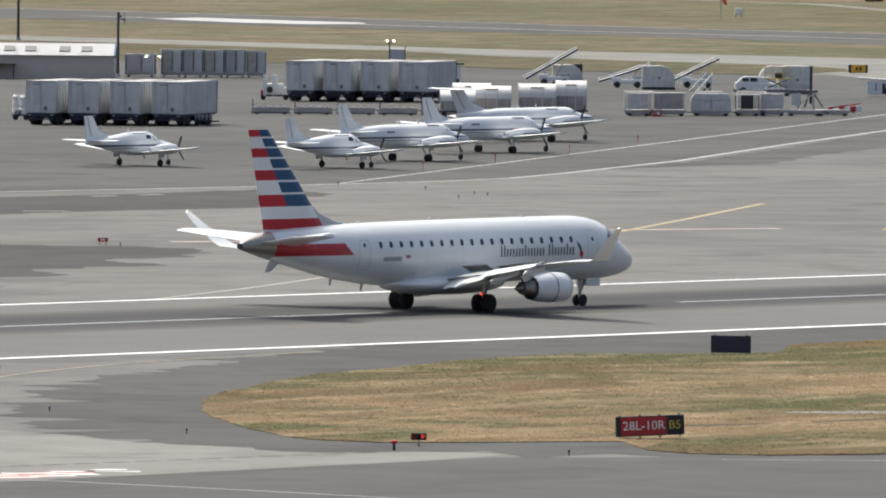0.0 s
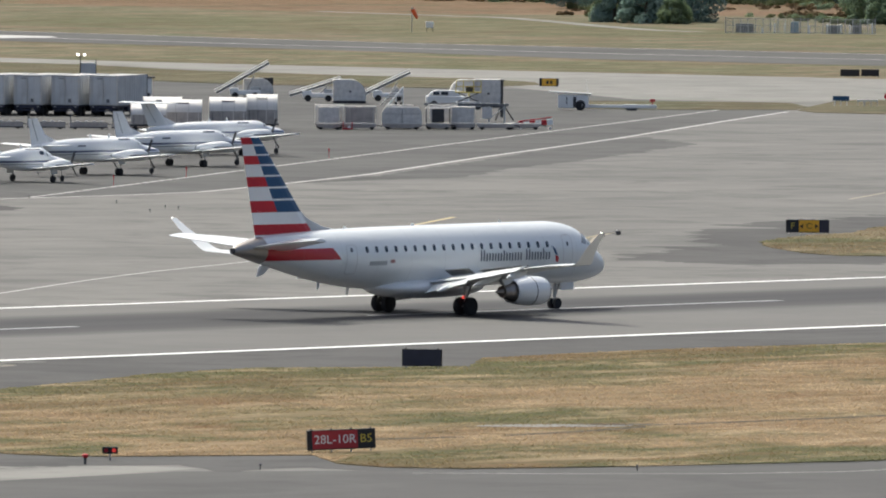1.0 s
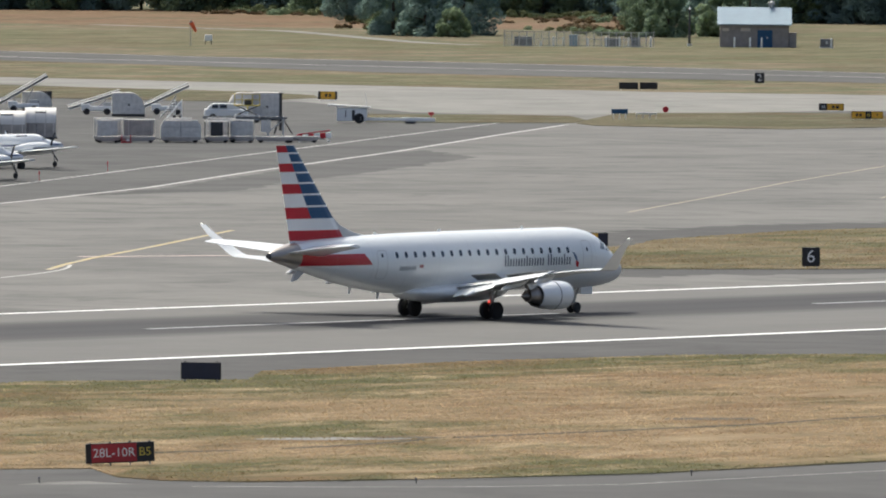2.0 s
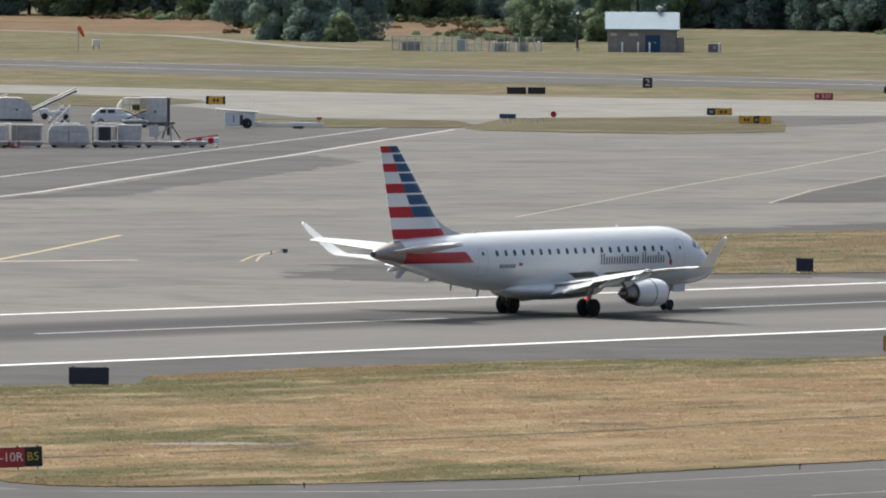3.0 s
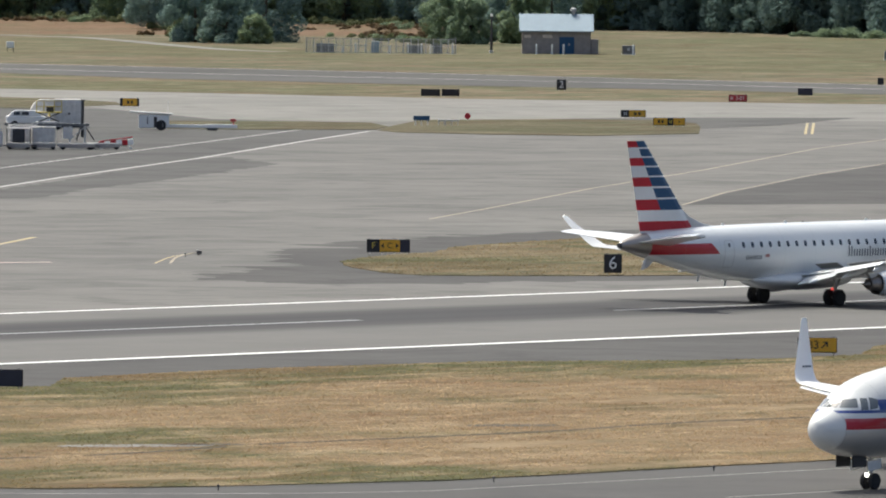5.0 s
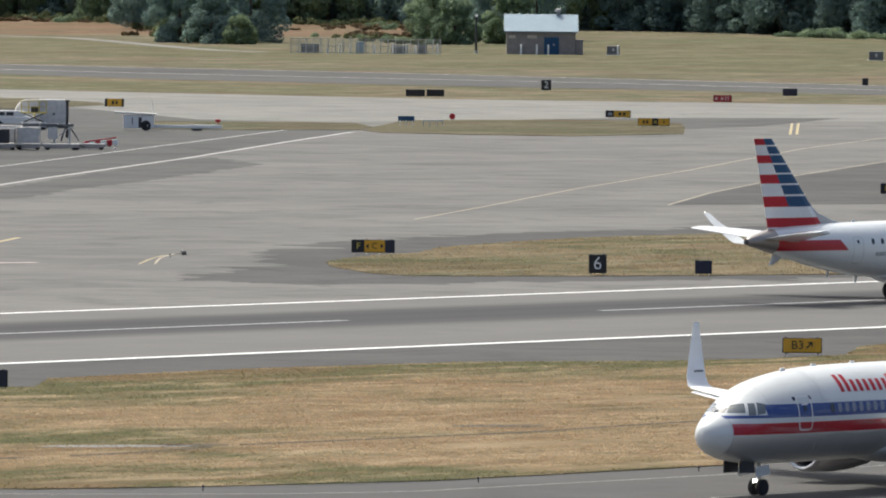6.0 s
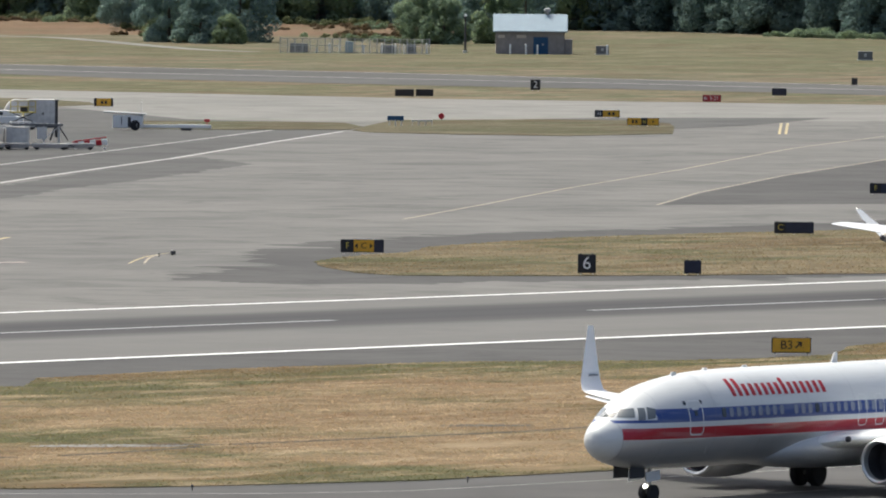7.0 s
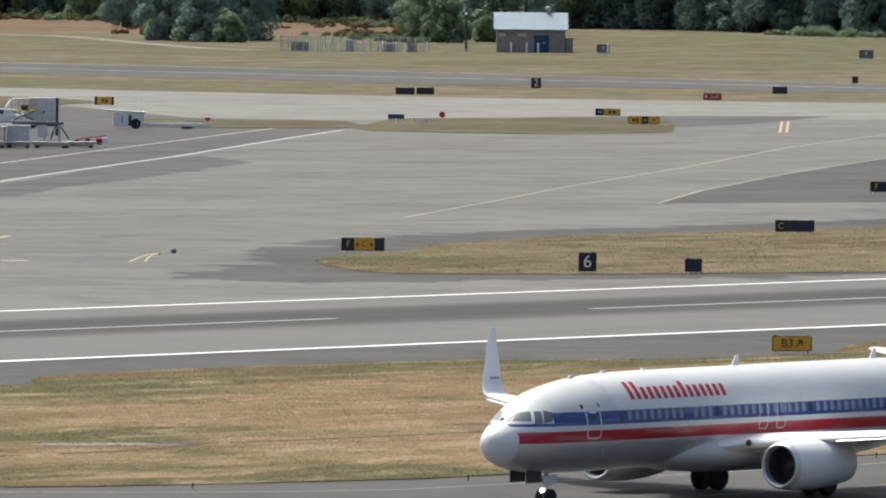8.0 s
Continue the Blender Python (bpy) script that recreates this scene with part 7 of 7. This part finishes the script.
def trestles():
    """Blue board with white sawhorses at the islet's end."""
    B = thing("barricade", "blue and white barricade board on legs", "barricade")
    part("board", boxes(((1.6, 0.1, 0.45), (0, 0, 0.72))), "blue", B, "blue board")
    for x in (-0.6, 0, 0.6):
        part("leg", tubes(((x, -0.2, 0), (x, 0, 0.6), 0.035), ((x, 0.2, 0), (x, 0, 0.6), 0.035)), "white", B)
    set_down(B, 963.7, 753.1, -52, 0.05)
    for k in range(3):
        H = thing("sawhorse", "small white sawhorse barrier", "sawhorse", "sawhorses")
        part("rail", boxes(((0.7, 0.08, 0.1), (0, 0, 0.5))), "white", H)
        for x in (-0.28, 0.28):
            part("leg", tubes(((x, -0.2, 0), (x, 0, 0.5), 0.03), ((x, 0.2, 0), (x, 0, 0.5), 0.03)), "roof_white", H)
        set_down(H, 965.6 + 0.45 * k, 752.1 - 0.5 * k, -52, 0.05)
    R = thing("round_marker", "round red marker on a short post", "marker")
    part("disc", lathe(bmesh.new(), [(-0.04, 0.3), (0.04, 0.3)], pose(0, 0, 0.42, 0, 0, 90), 16), "red", R)
    part("post", tubes(((0, 0, 0), (0, 0, 0.3), 0.04)), "metal", R)
    set_down(R, 986.3, 764.9, -52, 0.05)


trestles()


def windsock():
    W = thing("windsock", "orange windsock hanging from a thin pole", "windsock")
    p = part("pole", tubes(((0, 0, 0), (0, 0, 3.4), 0.06)), "metal", W)
    s = part("sock", lathe(bmesh.new(), [(0, 0.30), (0.5, 0.27), (1.0, 0.22), (1.4, 0.16)], pose(0.05, 0, 3.1, 0, 62, 0), 14, True), "orange", W, "drooping orange fabric cone", True)
    part("hoop", lathe(bmesh.new(), [(-0.03, 0.31), (0.03, 0.31)], pose(0.05, 0, 3.1, 0, 62, 0), 14, True), "metal", s)
    B = thing("equipment_box", "white weather box on a grey frame", "equipment box")
    part("box", boxes(((1.0, 0.8, 0.8), (0, 0.4, 0.95), (0, 0, 0), 0.05)), "white", B)
    for x in (-0.4, 0.4):
        part("leg", boxes(((0.08, 0.6, 0.6), (x, 0.4, 0.3))), "dark", B)
    set_down(W, 1256.8, 1054.1, YARD, -0.06)
    set_down(B, 1263.0, 1056.2, YARD, -0.06)


windsock()


# ---- far shed, fence and trees ----
def pump_house():
    """Small block shed: pale blue metal roof, blue door, vents, side lean-to."""
    S = thing("pump_house", "small brown block shed with pale blue metal roof", "shed")
    W, D, e, r = 9.0, 6.0, 3.2, 5.2
    w = part("wall", boxes(((W, 0.25, e), (0, 0, e / 2)), ((W, 0.25, e), (0, D, e / 2))), "block", S, "brown block walls")
    for s in (-1, 1):
        part("gable", prism(bmesh.new(), [(0, 0), (D, 0), (D, e), (D / 2, r - 0.1), (0, e)], s * W / 2 - 0.13, s * W / 2 + 0.13, "x"), "block", S)
    roof = bmesh.new()
    skin(roof, [[(x, -0.55, e - 0.25), (x, D / 2, r), (x, D + 0.55, e - 0.25), (x, D + 0.55, e - 0.1), (x, D / 2, r + 0.15), (x, -0.55, e - 0.1)] for x in (-W / 2 - 0.5, W / 2 + 0.5)])
    rf = part("roof", roof, "roof_blue", S, "pale blue ribbed metal roof")
    ang = math.degrees(math.atan2(r - e + 0.25, D / 2 + 0.55))
    for k in range(15):
        part("rib", boxes(((0.06, 4.2, 0.05), (-W / 2 - 0.3 + k * (W + 0.6) / 14, D / 4 - 0.28, (e + r) / 2 + 0.06), (ang, 0, 0))), "roof_blue", rf)
    d = part("door", boxes(((2.0, 0.1, 2.3), (1.4, -0.15, 1.15))), "blue", S, "blue double door")
    part("door_handle", boxes(((0.25, 0.05, 0.2), (1.7, -0.22, 1.3))), "roof_white", d)
    for x in (-3.9, -1.2):
        part("vent", boxes(((1.3 if x > -2 else 0.9, 0.08, 0.42), (x, -0.15, 2.35))), "tan", w, "pale wall vent")
    part("lean_to", boxes(((1.0, 2.6, 2.0), (W / 2 + 0.65, 1.5, 1.0), (0, 0, 0), 0.04)), "block", S)
    part("roof_vent", lathe(bmesh.new(), [(0, 0.2), (0.5, 0.2), (0.55, 0.42), (0.9, 0.42), (1.05, 0.1)], pose(2.3, D / 2, r - 0.05, 0, -90, 0), 16), "roof_white", rf, "white roof ventilator", True)
    set_down(S, 1327.6, 1014.6, -52, -0.06)
    for k, (dx, h) in enumerate(((-2.7, 1.35), (-0.6, 1.35), (0.95, 1.35), (10.3, 1.35))):
        P = thing("bollard", "white concrete bollard before the shed", "bollard", "bollards")
        part("post", tubes(((0, 0, 0), (0, 0, h - 0.1), 0.13), ((0, 0, h - 0.1), (0, 0, h), 0.13, 0.06)), "white", P)
        P.matrix_basis = S.matrix_basis @ pose(dx, -1.6, 0)
    for x, y, w_ in ((1334.3, 1007.5, 1.7), (1335.3, 964.6, 1.9)):
        B = thing("utility_box", "dark utility cabinet in the far grass", "utility box", "utility boxes")
        b = part("cabinet", boxes(((w_, 1.2, 1.1), (0, 0.6, 0.65), (0, 0, 0), 0.04)), "shade_panel", B)
        part("plinth", boxes(((w_ + 0.2, 1.4, 0.12), (0, 0.6, 0.06))), "grey_box", B)
        part("plate", boxes(((0.3, 0.03, 0.4), (0, -0.015, 0.7))), "grey_box", b)
        set_down(B, x, y, -52, -0.06)


pump_house()


def yard_fence():
    """Chain fence of posts, rails and wires round a small equipment yard, with white markers."""
    F = thing("fence", "grey chain fence round a small equipment yard", "fence")
    for k in range(21):
        h = 2.0 if k % 10 else 2.15
        part("post", tubes(((k, 0, 0), (k, 0, h), 0.05)), "grey_box" if k not in (0, 10, 20) else "roof_white", F)
    for z in (0.1, 1.0, 1.95):
        part("rail", boxes(((20, 0.05, 0.06), (10, 0, z))), "grey_box", F)
    for j in range(120):
        part("wire", boxes(((0.03, 0.02, 1.85), (0.08 + j * 0.1665, 0.03, 1.02))), "grey_box", F)
    set_down(F, 1300.5, 1036.0, -53, -0.06)
    m = F.matrix_basis
    for k, (x, y, h) in enumerate(((4.9, -0.5, 0.9), (6.6, -0.5, 1.3), (7.9, 1.5, 1.2), (11.2, -0.6, 1.2), (13.6, 0.8, 1.3), (15.4, 0.8, 1.3), (16.6, 0.8, 1.2), (19.6, -0.5, 1.4))):
        P = thing("marker_post", "pale marker post inside the fenced yard", "post", "marker posts")
        part("post", tubes(((0, 0, 0), (0, 0, h), 0.11)), "white", P)
        part("cap", tubes(((0, 0, h), (0, 0, h + 0.08), 0.13, 0.04)), "yellow" if k in (0, 3) else "white", P)
        P.matrix_basis = m @ pose(x, y, 0)
    for k, (x, w, h) in enumerate(((2.5, 2.4, 1.2), (9.2, 1.1, 1.5), (14.5, 2.2, 1.1), (17.5, 1.3, 1.2))):
        B = thing("equipment_cabinet", "pale blue-grey cabinet inside the fence", "cabinet", "yard cabinets")
        b = part("body", boxes(((w, 1.0, h), (0, 1.5, h / 2 + 0.05), (0, 0, 0), 0.04)), "shade_panel" if k != 1 else "roof_blue", B)
        part("plinth", boxes(((w + 0.15, 1.15, 0.1), (0, 1.5, 0.05))), "pale_concrete", B)
        B.matrix_basis = m @ pose(x, 0.6, 0)


yard_fence()


def leaf_cloud(name, blobs, count, size, seed):
    """Many small leaf sprays over the rims of several lobes, mostly facing outwards and up."""
    rng = np.random.default_rng(seed)
    c = np.array([b[:3] for b in blobs])
    r = np.array([b[3] for b in blobs])
    pick = rng.choice(len(blobs), count, p=r ** 2 / (r ** 2).sum())
    d = rng.normal(size=(count, 3))
    d /= np.linalg.norm(d, axis=1)[:, None]
    p = c[pick] + d * (r[pick] * rng.uniform(0.6, 1.1, count) ** 0.7)[:, None] * np.array((1, 1, 0.8))
    p[:, 2] = np.abs(p[:, 2]) + 0.05
    up = d * 0.7 + np.array((0, 0, 0.55)) + rng.normal(size=(count, 3)) * 0.4
    a = np.cross(up, rng.normal(size=(count, 3)))
    b = np.cross(up, a)
    s = rng.uniform(0.45, 1.0, count)[:, None] * size
    a = a / np.linalg.norm(a, axis=1)[:, None] * s
    b = b / np.linalg.norm(b, axis=1)[:, None] * s
    v = np.stack((p - a * 0.6, p + a * 0.4 + b * 0.5, p + a * 0.3 - b * 0.5), 1)
    me = bpy.data.meshes.new(name)
    me.from_pydata(v.reshape(-1, 3).tolist(), [], np.arange(3 * count).reshape(-1, 3).tolist())
    return me


def tree(seed, h, spread, low, lobes, count, material, label):
    """Broad tree: tapered forking trunk, limbs and a crown of many drooping lobes with gaps between them."""
    rng = random.Random(seed)
    T = thing("tree", label, "tree", "tree line")
    t = part("trunk", tubes(((0, 0, -0.2), (0.1, 0, h * 0.3), 0.34, 0.26), ((0.1, 0, h * 0.3), (-0.1, 0.1, h * 0.75), 0.26, 0.08)), "bark", T)
    blobs = []
    for k in range(lobes):
        q = ((k + rng.random()) / lobes) ** 1.25
        z = low + (h - low) * q
        reach = spread * (0.62 + 0.38 * math.sin(math.pi * min(1.0, 0.25 + q * 0.85))) * (1 - 0.55 * max(0.0, q - 0.6) / 0.4)
        a = k * 2.4 + rng.uniform(-0.4, 0.4)
        o = reach * rng.uniform(0.45, 0.95)
        R = spread * rng.uniform(0.2, 0.42)
        blobs.append((o * math.cos(a), o * math.sin(a), z, R))
        if k % 5 == 0:
            part("limb", tubes(((0, 0, z * 0.75 + 0.2), (o * 0.8 * math.cos(a), o * 0.8 * math.sin(a), z), 0.1, 0.03)), "bark", t)
    me = leaf_cloud("crown", blobs, count, 0.62, seed)
    me.materials.append(M[material])
    c = new("crown", me)
    c.parent = T
    return T


def shrub(seed, w, h, material, label):
    rng = random.Random(seed)
    S = thing("shrub", label, "shrub", "scrub along the field")
    part("stem", tubes(((0, 0, -0.1), (0.05, 0.0, h * 0.6), 0.06, 0.02)), "bark", S)
    me = leaf_cloud("leaves", [(rng.uniform(-0.7, 0.7) * w, rng.uniform(-0.5, 0.5) * w, h * rng.uniform(0.15, 0.55), h * rng.uniform(0.2, 0.42)) for k in range(9)], 900, 0.3, seed)
    me.materials.append(M[material])
    ob = new("leaves", me)
    ob.parent = S
    return S


def along(line, s):
    """The point a part s of the way along a line."""
    d = [0]
    for a, b in zip(line, line[1:]):
        d.append(d[-1] + math.dist(a, b))
    s *= d[-1]
    return tuple(float(np.interp(s, d, [p[i] for p in line])) for i in (0, 1))


def woods():
    """Rows of trees behind the field, nearer clumps and scrub before them."""
    rng = random.Random(11)
    kinds = [tree(k, *q) for k, q in enumerate((
        (18, 6.4, 0.6, 40, 13000, "leaf_hazed", "tall dark green tree in a dense row"), (15, 5.6, 0.3, 36, 11000, "leaf_hazed", "dark green tree with low branches"),
        (13, 5.8, 0.4, 34, 11000, "leaf", "mid-green broad tree at the field's edge"), (20, 6.6, 2.4, 40, 13000, "leaf_hazed", "tall dark tree with bare lower trunk"),
        (6.5, 4.0, 0.1, 22, 6000, "leaf", "low bushy green tree"), (7.5, 4.6, 0.1, 22, 6000, "leaf_hazed", "dark bushy undergrowth tree")))]
    used = set()

    def put(kind, x, y, s=1.0):
        m = pose(x, y, -0.1, 0, 0, rng.uniform(0, 360))
        if kind in used:
            ob = copy_thing(kinds[kind], m)
        else:
            used.add(kind)
            ob = kinds[kind]
            ob.matrix_basis = m
        ob.scale = (s, s, s * rng.uniform(0.9, 1.1))

    edge = [(1420, 1345), (1490, 1290), (1512, 1258), (1508, 1228), (1522, 1203), (1530, 1182), (1514, 1152), (1520, 1130), (1507, 1101), (1503, 1082), (1525, 1060), (1570, 1010)]
    for row, (n, off) in enumerate(((44, 4), (36, 15), (24, 30))):
        for k in range(n):
            x, y = along(edge, (k + rng.uniform(0.1, 0.9)) / n)
            o = off + rng.uniform(-2.5, 2.5)
            right = y < 1150
            put(rng.choice((0, 1, 1, 3) if right or row else (1, 2, 2, 0, 3)), x + 0.79 * o, y + 0.61 * o, rng.uniform(0.8, 1.15))
    for n, off in ((44, 9), (30, 22)):
        for k in range(n):
            x, y = along(edge, (k + rng.uniform(0.1, 0.9)) / n)
            o = off + rng.uniform(-2, 2)
            put(5 if y < 1150 or rng.random() < 0.6 else 4, x + 0.79 * o, y + 0.61 * o, rng.uniform(0.8, 1.2))
    for x, y, kind, s in ((1357, 1101, 1, 0.8), (1353, 1092, 5, 0.9), (1365, 1106, 2, 0.75), (1352, 1086, 4, 0.6), (1368, 1097, 0, 0.75), (1447, 1183, 3, 0.55), (1388, 1080, 2, 0.7), (1384, 1073, 4, 0.9), (1396, 1072, 4, 1.1), (1430, 1101, 1, 0.7), (1425, 1090, 0, 0.7)):
        put(kind, x, y, s)
    bush = [shrub(40, 1.6, 1.5, "shrub", "grey-green scrub at the edge of the field"), shrub(41, 1.8, 1.8, "leaf", "light green shrub under the trees"), shrub(42, 2.0, 1.1, "dry_scrub", "dry orange-brown scrub on the rise")]
    first = {0, 1, 2}
    for line, n, spread, low in (([(1452, 1178), (1415, 1146), (1378, 1114)], 26, 6, 0.7), ([(1419, 1128), (1405, 1108), (1372, 1070)], 22, 4, 0.6), ([(1500, 1098), (1488, 1078), (1500, 1058)], 26, 4, 0.9), ([(1386, 1078), (1434, 1104)], 8, 2, 0.6), ([(1506, 1258), (1503, 1228), (1517, 1203), (1524, 1182), (1509, 1152)], 50, 3, 0.9), ([(1490, 1250), (1502, 1210), (1512, 1185), (1470, 1158)], 60, 8, 0.75), ([(1425, 1132), (1440, 1112), (1412, 1095)], 40, 7, 0.75), ([(1440, 1165), (1400, 1140)], 26, 8, 0.7)):
        for k in range(n):
            x, y = along(line, rng.random())
            kind = 1 if line[0][0] == 1500 else 2 if line[0][0] in (1490, 1425, 1440) and rng.random() < 0.85 else 1 if rng.random() < 0.3 else 0
            m = pose(x + rng.uniform(-spread, spread), y + rng.uniform(-spread, spread), -0.08, 0, 0, rng.uniform(0, 360))
            if kind in first:
                first.discard(kind)
                ob = bush[kind]
                ob.matrix_basis = m
            else:
                ob = copy_thing(bush[kind], m)
            q = low * rng.uniform(0.6, 1.3)
            ob.scale = (q * 1.2, q * 1.2, q)


woods()


# ---- what moves ----
def motions():
    # seconds, along and across the runway, heading: it slows and begins to turn off to its right
    roll_out = [(0.0, 505.0, 443.0, 0.0), (0.5, 517.5, 443.0, 0.0), (1.0, 529.5, 443.0, 0.0), (1.5, 540.8, 442.9, 0.1), (2.0, 551.3, 442.9, 0.2), (3.5, 579.3, 442.8, -0.5), (4.0, 587.2, 442.7, -1.3), (4.5, 595.1, 442.45, -2.3),
                (6.0, 616.0, 440.8, -6.8), (6.5, 622.8, 439.9, -8.4), (7.0, 629.5, 438.8, -10.2), (7.5, 636.2, 437.4, -12.0), (8.0, 642.8, 435.9, -13.8)]
    walk(jet, [(t, pose(x, y, 0.018, 0, 0, turn)) for t, x, y, turn in roll_out])
    walk(liner, [(t, pose(x, 311.0, 0.004, 0, 0, 180)) for t, x in ((0.0, 460.2), (4.5, 428.4), (6.0, 417.95), (6.5, 414.5), (7.0, 411.0), (7.5, 407.4), (8.0, 403.86))])


motions()
